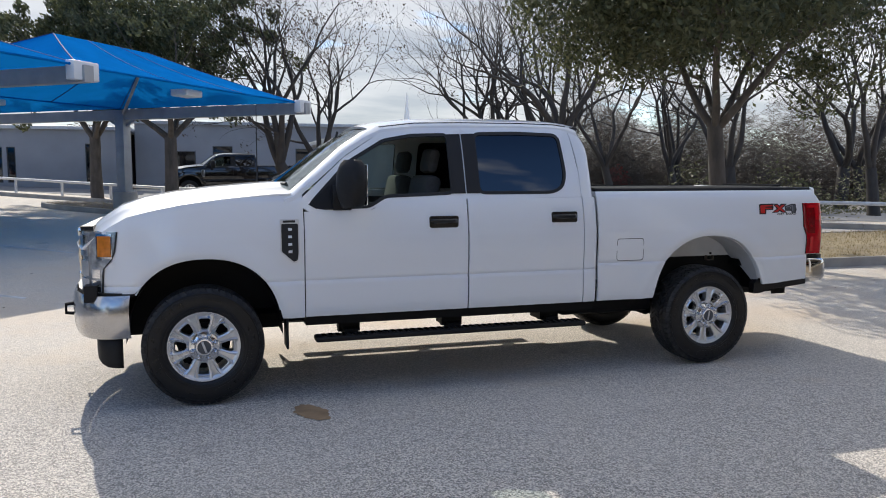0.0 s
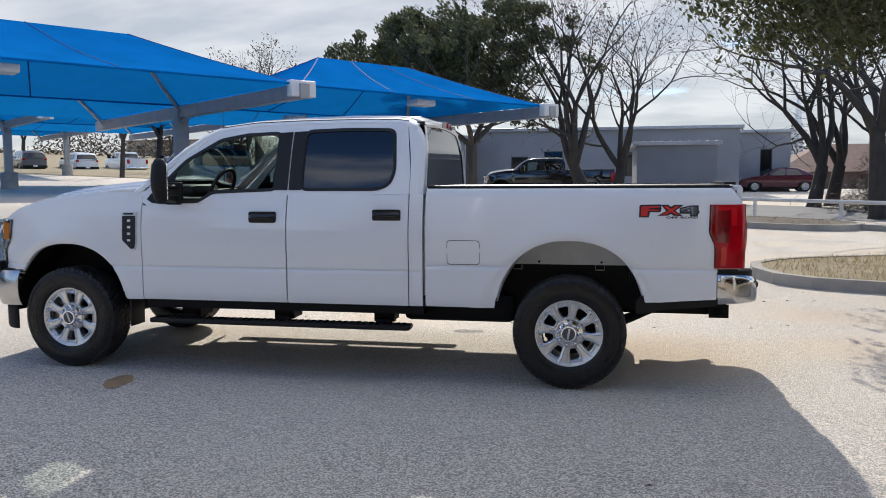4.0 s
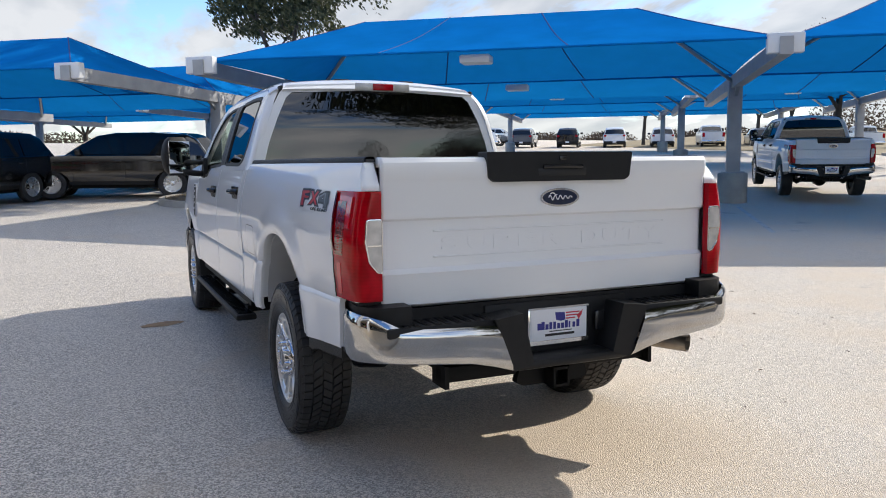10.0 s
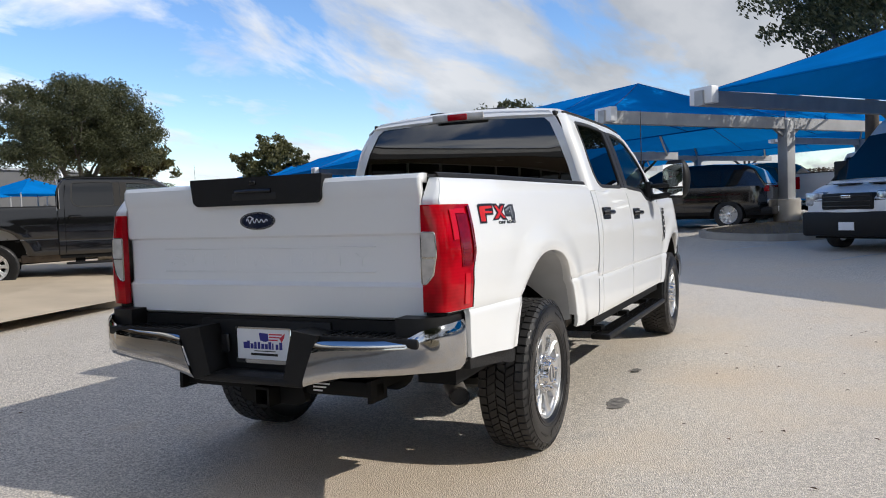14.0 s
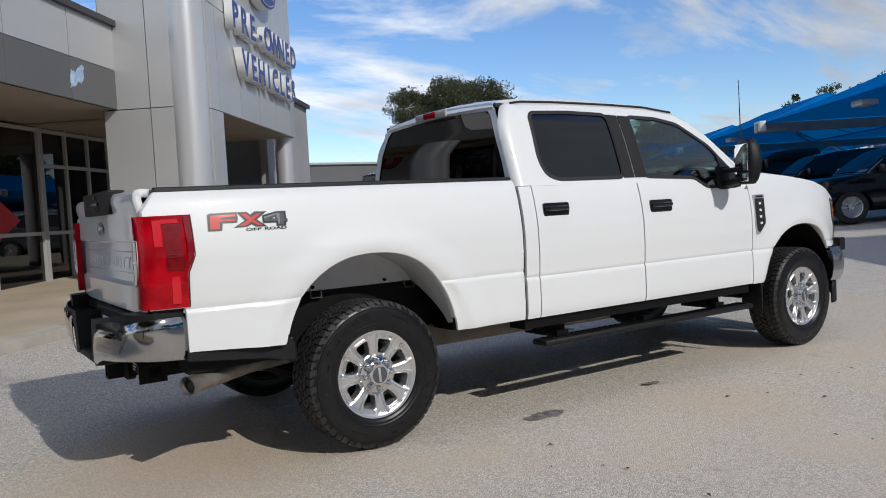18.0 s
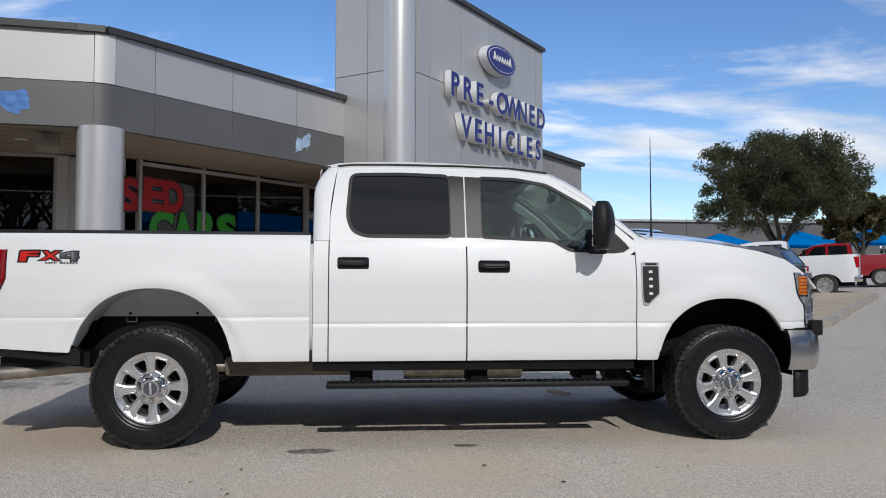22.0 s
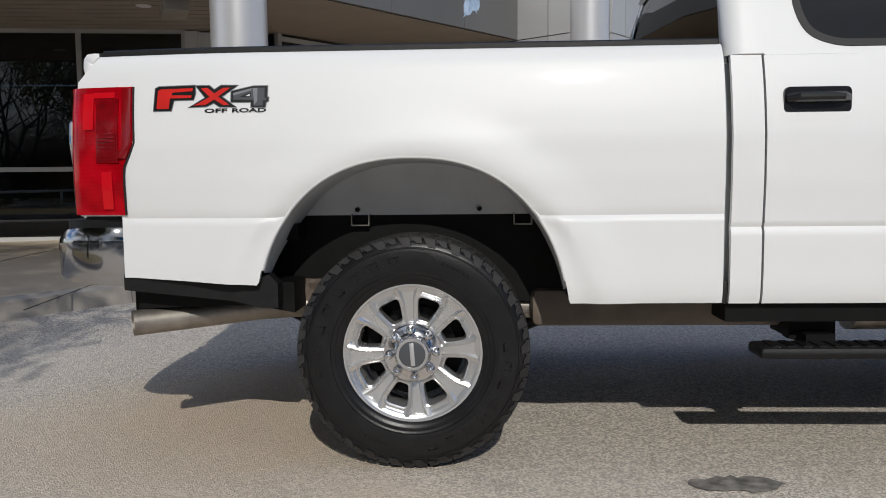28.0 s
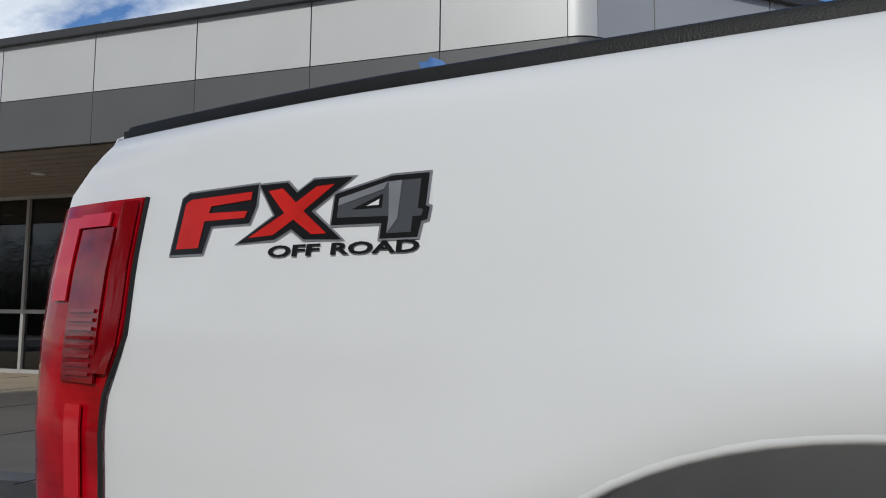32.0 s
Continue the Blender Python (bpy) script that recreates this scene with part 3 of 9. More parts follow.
def text_mesh(body, size, depth=0.0, bold=0.0, spacing=1.0, align="LEFT"):
    """Raised lettering with the built-in font, lying in XY, as a mesh."""
    cu = bpy.data.curves.new("lettering", "FONT")
    cu.body, cu.size, cu.extrude, cu.offset, cu.space_character, cu.align_x, cu.resolution_u = body, size, depth, bold, spacing, align, 3
    ob = bpy.data.objects.new("lettering", cu)
    scene.collection.objects.link(ob)
    me = bpy.data.meshes.new_from_object(ob.evaluated_get(bpy.context.evaluated_depsgraph_get()))
    bpy.data.objects.remove(ob)
    bpy.data.curves.remove(cu)
    return me


def letters(name, body, size, material, parent, at, depth=0.0, bold=0.0, spacing=1.0, align="CENTER", label=""):
    me = text_mesh(body, size, depth, bold, spacing, align)
    me.materials.clear()
    me.materials.append(material)
    ob = new(name, me)
    if parent is not None:
        ob.parent = parent
        ob.matrix_local = at
    else:
        ob.matrix_world = at
    if label:
        tagged(ob, label)
    return ob


def axes_pose(origin, right, up):
    """Pose whose X is right and Y is up."""
    r, u = Vector(right).normalized(), Vector(up).normalized()
    n = r.cross(u)
    return Matrix.Translation(origin) @ Matrix((r, u, n)).transposed().to_4x4()


# ---- ground ----
def build_ground():
    bm = bmesh.new()
    steps = [-2500, -1200, -600, -300, -200, -150, -120, -100, -80, -60] + [-50 + 2.5 * i for i in range(41)] + [60, 80, 110, 150, 220, 350, 700, 1400, 2500]
    rows = [[(x, y, ground_z(x, y)) for x in steps] for y in steps]
    grid(bm, rows)
    return tagged(part("ground", bm, M_GROUND, smooth=60), "pale chip-seal asphalt lot with sandy drifts and stains", "ground", kind="structure")


build_ground()

# ---- the parked white pickup: nose to -X, sides at +Y and -Y ----
BELT = [(-1.34, 1.335), (-0.95, 1.335), (-0.84, 1.345), (-0.74, 1.40), (-0.62, 1.412), (1.0, 1.42), (3.3, 1.46)]
HOODZ = [(-2.80, 1.10), (-2.72, 1.17), (-2.64, 1.23), (-2.50, 1.31), (-2.26, 1.375), (-1.95, 1.42), (-1.59, 1.455), (-1.3, 1.47)]
ROOFZ = [(-1.56, 1.455), (-1.22, 1.60), (-0.98, 1.795), (-0.86, 1.875), (-0.73, 1.925), (-0.50, 1.965), (-0.10, 1.985), (0.27, 1.995), (0.70, 1.985), (0.85, 1.965), (0.91, 1.93), (0.95, 1.86)]
SIDEY = [(0.50, 0.965), (0.585, 0.985), (0.62, 0.996), (0.70, 1.0), (0.83, 1.0), (0.848, 0.990), (0.862, 0.998), (1.0, 1.006), (1.15, 1.004), (1.25, 0.992), (1.33, 0.976), (1.38, 0.964), (1.42, 0.952), (1.455, 0.93), (1.475, 0.90)]
HUB_R, HUB_F, HUB_Z, TYRE_R = 2.03, -2.03, 0.415, 0.411


def side_y(x, z):
    # the crease runs a little higher along the bed than along the doors
    rise = 0.045 * max(0, min(1, (1.05 - z) / 0.1)) * max(0, min(1, (z - 0.7) / 0.1)) if x > 0.97 else 0.0
    y = lerp_table(SIDEY, z - rise)
    for hub, rad in ((HUB_R, 0.66), (HUB_F, 0.60)):
        d = math.hypot(x - hub, z - 0.46)
        t = max(0.0, 1 - abs(d - rad) / 0.16) if d > rad else max(0.0, 1 - abs(d - rad) / 0.05)
        y += 0.016 * t * t * (3 - 2 * t)
    if x < -2.1:
        y -= 0.17 * ((-2.1 - x) / 0.7) ** 2
    if x > 2.6:
        y -= 0.055 * ((x - 2.6) / 0.6) ** 1.6
    return y


def arch(x, hub, half, top, power=2.3):
    """Height of the wheel opening's edge at x."""
    u = abs(x - hub) / half
    return 0 if u >= 1 else 0.46 + (top - 0.46) * (1 - u**power) ** (1 / power)


def wheel_lo(x, base):
    return max(base, arch(x, HUB_R, 0.545, 1.094), arch(x, HUB_F + 0.02, 0.52, 1.03))


def spread(x0, x1, step, extra=()):
    n = max(2, int(round(abs(x1 - x0) / step)))
    xs = {round(x0 + (x1 - x0) * i / n, 4) for i in range(n + 1)} | {round(e, 4) for e in extra if min(x0, x1) < e < max(x0, x1)}
    return sorted(xs)


def solid(ob, thick, crisp=True):
    md = ob.modifiers.new("thickness", "SOLIDIFY")
    md.thickness, md.offset = thick, -1
    if not crisp:
        return ob
    ed = ob.modifiers.new("crisp_edges", "EDGE_SPLIT")
    ed.split_angle = radians(42)
    return ob


def side_panel(name, s, xs, lo, hi, parent, material=M_WHITE, rows=22, label="", off=0.0, thick=0.02, zs=None):
    """A curved outer panel of side s (+1 passenger, -1 driver) between two height lines."""
    bm = bmesh.new()
    cols = []
    for x in xs:
        a, b = lo(x), hi(x)
        keys = [a] + [z for z in (0.585, 0.60, 0.62, 0.66, 0.70, 0.76, 0.815, 0.832, 0.848, 0.862, 0.870, 0.878, 0.885, 0.892, 0.90, 0.925, 0.95, 0.975, 1.0, 1.025, 1.05, 1.075, 1.10, 1.125, 1.15, 1.175, 1.20, 1.23, 1.27, 1.31, 1.345, 1.37, 1.395, 1.42, 1.44, 1.455, 1.465)] + [b]
        zz = [min(b, max(a, z)) for z in keys]
        cols.append([(x, s * (side_y(x, z) + off), z) for z in zz])
    grid(bm, cols)
    bmesh.ops.remove_doubles(bm, verts=bm.verts, dist=0.0008)
    bmesh.ops.recalc_face_normals(bm, faces=bm.faces)
    if bm.faces and sum(f.normal.y * f.calc_area() for f in bm.faces) * s < 0:
        bmesh.ops.reverse_faces(bm, faces=bm.faces)
    return solid(part(name, bm, material, parent, label, smooth=40), thick)


def cab_y(z):
    """Half width of the cab above the belt line."""
    return lerp_table([(1.33, 0.972), (1.40, 0.955), (1.46, 0.935), (1.60, 0.893), (1.75, 0.845), (1.88, 0.795), (1.95, 0.755), (2.0, 0.70)], z)


def ring_panel(name, s, outer, inner, parent, material, label="", y_of=cab_y, off=0.0, thick=0.02, k=5):
    """A frame between an outer and an inner outline in (x, z), laid on the cab side."""
    bm = bmesh.new()
    o, i = densify(outer, k), densify(inner, k)
    vo = [bm.verts.new((x, s * (y_of(z) + off), z)) for x, z in o]
    vi = [bm.verts.new((x, s * (y_of(z) + off), z)) for x, z in i]
    n = len(o)
    for a in range(n):
        b = (a + 1) % n
        bm.faces.new((vo[a], vo[b], vi[b], vi[a]))
    if sum(f.normal.y * f.calc_area() for f in [f for f in bm.faces if not f.normal_update()]) * s < 0:
        bmesh.ops.reverse_faces(bm, faces=bm.faces)
    return solid(part(name, bm, material, parent, label, smooth=30), thick)


def sheet_poly(name, s, poly, parent, material, label="", y_of=cab_y, off=0.0, k=3, thick=0.004):
    """A filled outline in (x, z) laid on the cab side."""
    bm = bmesh.new()
    p = densify(poly, k)
    lo, hi = min(z for _, z in p), max(z for _, z in p)
    n = 9
    cols = []
    xs = sorted({round(x, 4) for x, _ in p})
    def cut(x):
        hits = []
        for (x0, z0), (x1, z1) in zip(p, p[1:] + p[:1]):
            if min(x0, x1) - 2e-4 <= x <= max(x0, x1) + 2e-4:
                hits += [z0, z1] if abs(x1 - x0) < 1e-3 else [z0 + (z1 - z0) * min(1, max(0, (x - x0) / (x1 - x0)))]
        return min(hits), max(hits)
    for x in xs:
        a, b = cut(x)
        cols.append([(x, s * (y_of(a + (b - a) * i / n) + off), a + (b - a) * i / n) for i in range(n + 1)])
    grid(bm, cols)
    bmesh.ops.remove_doubles(bm, verts=bm.verts, dist=0.0005)
    bm.normal_update()
    if sum(f.normal.y * f.calc_area() for f in bm.faces) * s < 0:
        bmesh.ops.reverse_faces(bm, faces=bm.faces)
    return solid(part(name, bm, material, parent, label, smooth=40), thick)


def tyre_mesh():
    """Sidewall and carcass, axle along Y, outer face at +Y."""
    bm = bmesh.new()
    half = [(0.232, 0.100), (0.238, 0.112), (0.246, 0.124), (0.256, 0.131), (0.262, 0.1325), (0.264, 0.135), (0.268, 0.1355), (0.270, 0.133), (0.276, 0.1335), (0.279, 0.136), (0.283, 0.1365), (0.286, 0.134), (0.30, 0.137), (0.325, 0.1385),
            (0.350, 0.1375), (0.366, 0.134), (0.368, 0.1365), (0.3715, 0.136), (0.373, 0.132), (0.384, 0.128), (0.393, 0.120), (0.3985, 0.110), (0.400, 0.09), (0.401, 0.0)]
    revolve(bm, half + [(r, -y) for r, y in half[-2::-1]], 96)
    bmesh.ops.recalc_face_normals(bm, faces=bm.faces)
    return bm


def tread_mesh():
    """All-terrain blocks: five staggered rows, small shoulder lugs turned down onto the sidewall."""
    bm = bmesh.new()
    n = 56
    rnd = random.Random(5)
    for k in range(n):
        for row, (y0, y1) in enumerate(((-0.119, -0.078), (-0.071, -0.029), (-0.022, 0.022), (0.029, 0.071), (0.078, 0.119))):
            a = 2 * math.pi * (k + (0.5 if row % 2 else 0.0)) / n
            da = math.pi / n * (0.80 + 0.14 * rnd.random())
            sk = 0.03 * (1 if row in (1, 3) else -1 if row == 2 else 0)
            vs = []
            for r, sh in ((0.397, 1.0), (TYRE_R, 0.88)):
                for y, sg in ((y0, -1), (y1, 1)):
                    for d in (-da * sh, da * sh):
                        rr = r - (0.0055 if (row in (0, 4) and abs(y) > 0.1) else 0)
                        ang = a + d + sk * sg
                        vs.append(bm.verts.new((rr * math.cos(ang), y, rr * math.sin(ang))))
            for f in ((4, 5, 7, 6), (0, 4, 6, 2), (1, 3, 7, 5), (0, 1, 5, 4), (2, 6, 7, 3)):
                bm.faces.new([vs[i] for i in f])
        # shoulder lugs, slanted, long and short by turns
        for sgn in (1, -1):
            a = 2 * math.pi * k / n
            da = math.pi / n * (0.66 if k % 2 else 0.86)
            deep, yd = ((0.377, 0.1325), (0.386, 0.1285))[k % 2]
            sl = 0.035 * sgn
            vs = []
            for r, y, sh, off in ((0.4065, 0.114, 1.0, 0), (0.398, 0.1205, 1.0, 0.3), (deep, yd, 0.7, 1.0)):
                for d in (-da * sh, da * sh):
                    vs.append(bm.verts.new((r * math.cos(a + d + sl * off), sgn * (y + 0.0022), r * math.sin(a + d + sl * off))))
            lo = []
            for r, y, sh, off in ((0.4065, 0.104, 1.0, 0), (0.398, 0.110, 1.0, 0.3), (deep, yd - 0.004, 0.8, 1.0)):
                for d in (-da * sh, da * sh):
                    lo.append(bm.verts.new((r * math.cos(a + d + sl * off), sgn * y, r * math.sin(a + d + sl * off))))
            for f in ((0, 1, 3, 2), (2, 3, 5, 4)):
                bm.faces.new([vs[i] for i in f])
            for i, j in ((0, 2), (2, 4), (4, 5), (5, 3), (3, 1), (1, 0)):
                bm.faces.new((vs[i], vs[j], lo[j], lo[i]))
    bmesh.ops.recalc_face_normals(bm, faces=bm.faces)
    return bm


def wall_mark(arc, r0, r1, h, skew=0.0, point=0.0):
    """One raised plain mark on the outer sidewall, starting at angle 0; point draws its far end out to an arrow."""
    bm = bmesh.new()
    n = max(2, int(abs(arc) / 0.05))

    def y_at(r):
        return lerp_table([(0.262, 0.1325), (0.30, 0.137), (0.325, 0.1385), (0.350, 0.1375), (0.366, 0.134)], r)

    rows = []
    for i in range(n + 1):
        a = arc * i / n
        row = []
        for j in range(4):
            r = r0 + (r1 - r0) * j / 3
            sk = skew * j / 3 + point * (1 - abs(j / 1.5 - 1)) * i / n
            row.append((r, a + sk))
        rows.append(row)
    top = [[bm.verts.new((r * math.cos(a), y_at(r) + h, r * math.sin(a))) for r, a in row] for row in rows]
    low = [[bm.verts.new((r * math.cos(a), y_at(r) - 0.001, r * math.sin(a))) for r, a in row] for row in rows]
    for i in range(n):
        for j in range(3):
            bm.faces.new((top[i][j], top[i + 1][j], top[i + 1][j + 1], top[i][j + 1]))
        for j in (0, 3):
            bm.faces.new((top[i][j], low[i][j], low[i + 1][j], top[i + 1][j]))
    for i in (0, n):
        for j in range(3):
            bm.faces.new((top[i][j], top[i][j + 1], low[i][j + 1], low[i][j]))
    bmesh.ops.recalc_face_normals(bm, faces=bm.faces)
    return bm


def rim_mesh():
    """Eight broad spokes round rounded windows, axle along Y, outer face near y = 0.1."""
    bm = bmesh.new()
    revolve(bm, [(0.226, -0.11), (0.218, -0.09), (0.206, 0.0), (0.208, 0.06), (0.216, 0.096), (0.226, 0.110), (0.236, 0.119), (0.243, 0.120), (0.245, 0.112), (0.238, 0.100)], 96)

    def face_y(r):
        return lerp_table([(0.085, 0.086), (0.10, 0.094), (0.15, 0.102), (0.20, 0.108), (0.228, 0.113)], r)

    window = rounded([(0.116, -0.019), (0.150, -0.031), (0.184, -0.041), (0.196, -0.030), (0.196, 0.030), (0.184, 0.041), (0.150, 0.031), (0.116, 0.019)], 0.009, 4)
    m = len(window)
    for k in range(8):
        a0 = math.pi / 2 + 2 * math.pi * (k + 0.5) / 8
        c, t = Vector((math.cos(a0), 0, math.sin(a0))), Vector((-math.sin(a0), 0, math.cos(a0)))
        rings = []
        # spoke middle and rim edge of this eighth, met from the window's outline
        edge = []
        for r, u in window:
            ang = math.atan2(u - 0.0, (r - 0.163) * 1.25)
            cu, su = math.cos(ang), math.sin(ang)
            best = None
            for q in range(1, 120):
                rr = 0.163 + q * 0.0011 * cu / 1.0
                uu = q * 0.0011 * su
                if rr < 0.088 or math.hypot(rr, uu) > 0.229 or abs(uu) > rr * math.tan(math.pi / 8):
                    break
                best = (rr, uu)
            edge.append(best)
        def ring(mix, lift, shrink=1.0):
            out = []
            for (r, u), (er, eu) in zip(window, edge):
                if shrink < 1:
                    x, y = 0.118 + (r - 0.116) * shrink, u * (0.35 + 0.65 * shrink)
                else:
                    x, y = r + (er - r) * mix, u + (eu - u) * mix
                p = c * x + t * y
                d = math.hypot(x, y)
                w = abs(math.atan2(y, x)) / (math.pi / 8)
                out.append(bm.verts.new((p.x, face_y(d) + lift - 0.009 * (mix > 0.3) * (d < 0.222), p.z)))
            return out
        rings = [ring(0, -0.055, 0.90), ring(0, -0.034, 0.91), ring(0, -0.022, 0.94), ring(0, -0.008, 0.98), ring(0, 0.0), ring(0.16, 0.003), ring(0.42, 0.003), ring(0.56, 0.0), ring(1.0, 0.0)]
        for r0, r1 in zip(rings, rings[1:]):
            for i in range(m):
                bm.faces.new((r0[i], r0[(i + 1) % m], r1[(i + 1) % m], r1[i]))
    revolve(bm, [(0.112, 0.06), (0.108, 0.090), (0.096, 0.096), (0.06, 0.096)], 48)
    for k in range(8):
        a0 = math.pi / 2 + 2 * math.pi * k / 8
        c, t = Vector((math.cos(a0), 0, math.sin(a0))), Vector((-math.sin(a0), 0, math.cos(a0)))
        grid(bm, [[tuple(c * r + t * (h * u) + Vector((0, face_y(r) + dy, 0))) for u, dy in ((-1, -0.040), (-1, -0.004), (-0.90, 0.001), (-0.60, 0.0045), (-0.40, -0.0045), (0.40, -0.0045), (0.60, 0.0045), (0.90, 0.001), (1, -0.004), (1, -0.040))] for r, h in ((0.092, 0.0185), (0.112, 0.0235), (0.13, 0.0255), (0.15, 0.0285), (0.18, 0.034), (0.198, 0.043), (0.212, 0.052), (0.226, 0.058))])
    revolve(bm, [(0.222, 0.085), (0.2225, 0.1115), (0.236, 0.1175)], 96)
    bmesh.ops.recalc_face_normals(bm, faces=bm.faces)
    return bm


def hub_cap_mesh():
    bm = bmesh.new()
    revolve(bm, [(0.104, 0.06), (0.106, 0.098), (0.101, 0.108), (0.075, 0.111), (0.066, 0.116), (0.060, 0.136), (0.055, 0.141), (0.046, 0.141), (0.044, 0.137)], 48)
    bmesh.ops.recalc_face_normals(bm, faces=bm.faces)
    return bm


def lug_mesh():
    bm = bmesh.new()
    revolve(bm, [(0.0165, 0.0), (0.0165, 0.016), (0.013, 0.021), (0.011, 0.034), (0.007, 0.038), (0.0005, 0.039)], 12)
    bmesh.ops.recalc_face_normals(bm, faces=bm.faces)
    return bm


def build_wheel(parent, x, s, tilt, cap_mat=M_DECAL_D, spare=False):
    w = new("wheel")
    w.parent = parent
    w.matrix_local = pose(x, s * 0.855, HUB_Z) @ (Matrix.Identity(4) if s > 0 else pose(0, 0, 0, 0, 0, 180)) @ pose(0, 0, 0, 0, tilt, 0)
    if "tyre" not in WHEEL:
        WHEEL["tyre"] = mesh_of("tyre", tyre_mesh(), M_RUBBER_S, 40)
        WHEEL["tread"] = mesh_of("tread", tread_mesh(), M_RUBBER, 30)
        WHEEL["stroke"] = mesh_of("sidewall_mark", wall_mark(radians(1.3), 0.314, 0.345, 0.0026, radians(-1.5)), M_RUBBER_K, 30)
        WHEEL["foot"] = mesh_of("sidewall_mark", wall_mark(radians(5.6), 0.314, 0.3205, 0.0026), M_RUBBER_K, 30)
        WHEEL["head"] = mesh_of("sidewall_mark", wall_mark(radians(5.6), 0.3385, 0.345, 0.0026, radians(-0.3)), M_RUBBER_K, 30)
        WHEEL["small"] = mesh_of("sidewall_mark", wall_mark(radians(2.2), 0.328, 0.338, 0.0016), M_RUBBER_K, 30)
        WHEEL["arrow"] = mesh_of("sidewall_arrow", wall_mark(radians(126), 0.300, 0.358, 0.0022, 0.0, radians(9)), M_RUBBER_S, 30)
        WHEEL["rim"] = mesh_of("rim", rim_mesh(), M_ALU, 32)
        WHEEL["hub_cap"] = mesh_of("hub_cap", hub_cap_mesh(), M_CHROME, 32)
        WHEEL["lug"] = mesh_of("lug_nut", lug_mesh(), M_CHROME, 40)
        bm = bmesh.new()
        revolve(bm, [(0.0455, 0.134), (0.0455, 0.1385), (0.043, 0.1395), (0.0005, 0.1395)], 40)
        WHEEL["center"] = mesh_of("cap_center", bm, cap_mat, 32)
        bm = bmesh.new()
        box(bm, -0.0075, 0.0075, 0.139, 0.1415, -0.040, 0.040, 0.0012)
        WHEEL["bar"] = mesh_of("cap_badge", bm, M_SATIN, 32)
        bm = bmesh.new()
        revolve(bm, [(0.178, -0.035), (0.178, -0.012), (0.06, -0.012)], 40)
        WHEEL["brake"] = mesh_of("brake_disc", bm, M_FRAME, 32)
        bm = bmesh.new()
        revolve(bm, [(0.150, -0.005), (0.150, 0.004), (0.06, 0.006)], 40)
        box(bm, 0.085, 0.172, -0.04, 0.018, -0.08, 0.08, 0.012)
        WHEEL["caliper"] = mesh_of("brake_caliper", bm, M_FRAME, 32)
    for nm in ("tyre", "rim", "hub_cap", "brake", "caliper"):
        o = new({"brake": "brake_disc", "caliper": "brake_caliper"}.get(nm, nm), WHEEL[nm])
        o.parent = w
        if nm == "tyre":
            tyre = o
        if nm == "hub_cap":
            hub = o
    o = new("tread", WHEEL["tread"])
    o.parent = w
    marks = []
    for k, a in enumerate([-9 + 12.9 * k for k in range(8)] + [177 + 11.8 * k for k in range(8)]):
        marks += [("stroke", a), ("stroke", a + 4.6), ("foot" if k % 3 else "head", a), ("head" if k % 2 else "foot", a)]
    marks += [("small", 112 + 3.4 * k) for k in range(6)] + [("small", -70 + 3.4 * k) for k in range(6)] + [("arrow", -23), ("arrow", 148)]
    for nm, a in marks:
        o = new("sidewall_arrow" if nm == "arrow" else "sidewall_mark", WHEEL[nm])
        o.parent = w
        o.matrix_local = pose(0, 0, 0, 0, -a, 0)
    for nm, n2 in (("center", "cap_center"), ("bar", "cap_badge")):
        o = new(n2, WHEEL[nm])
        o.parent = w
    for k in range(8):
        o = new("lug_nut", WHEEL["lug"])
        o.parent = w
        a = math.pi / 2 + 2 * math.pi * k / 8
        o.matrix_local = pose(0.083 * math.cos(a), 0.107, 0.083 * math.sin(a))
    return w


WHEEL = {}

DECAL_F = [(0.0, 0.0), (0.04, 0.9), (0.18, 0.98), (1.65, 1.0), (1.68, 0.66), (1.60, 0.40), (0.83, 0.40), (0.74, 0.0)]
DECAL_X = [(1.38, 0.12), (2.02, 0.50), (1.63, 0.98), (2.19, 0.98), (2.39, 0.82), (2.64, 0.98), (3.33, 0.96), (2.72, 0.52), (3.28, 0.10), (2.62, 0.12), (2.38, 0.27), (2.12, 0.14)]
DECAL_4 = [(3.03, 0.29), (3.03, 0.74), (3.88, 0.93), (4.44, 0.93), (4.44, 0.50), (4.50, 0.48), (4.48, 0.30), (4.40, 0.28), (4.37, 0.08), (3.80, 0.08), (3.80, 0.28)]
FILL_F = [(0.14, 0.10), (0.17, 0.80), (0.28, 0.86), (1.55, 0.88), (1.55, 0.76), (0.75, 0.72), (0.72, 0.62), (1.52, 0.60), (1.48, 0.50), (0.66, 0.50), (0.63, 0.10)]
FILL_X = [(1.62, 0.20), (2.22, 0.52), (1.86, 0.86), (2.12, 0.88), (2.40, 0.66), (2.72, 0.86), (3.02, 0.87), (2.55, 0.53), (3.0, 0.20), (2.75, 0.20), (2.40, 0.42), (2.08, 0.22)]
FILL_4 = [(3.13, 0.40), (3.13, 0.66), (3.85, 0.84), (4.32, 0.84), (4.32, 0.46), (4.40, 0.44), (4.38, 0.36), (4.26, 0.36), (4.26, 0.16), (3.92, 0.16), (3.92, 0.38)]


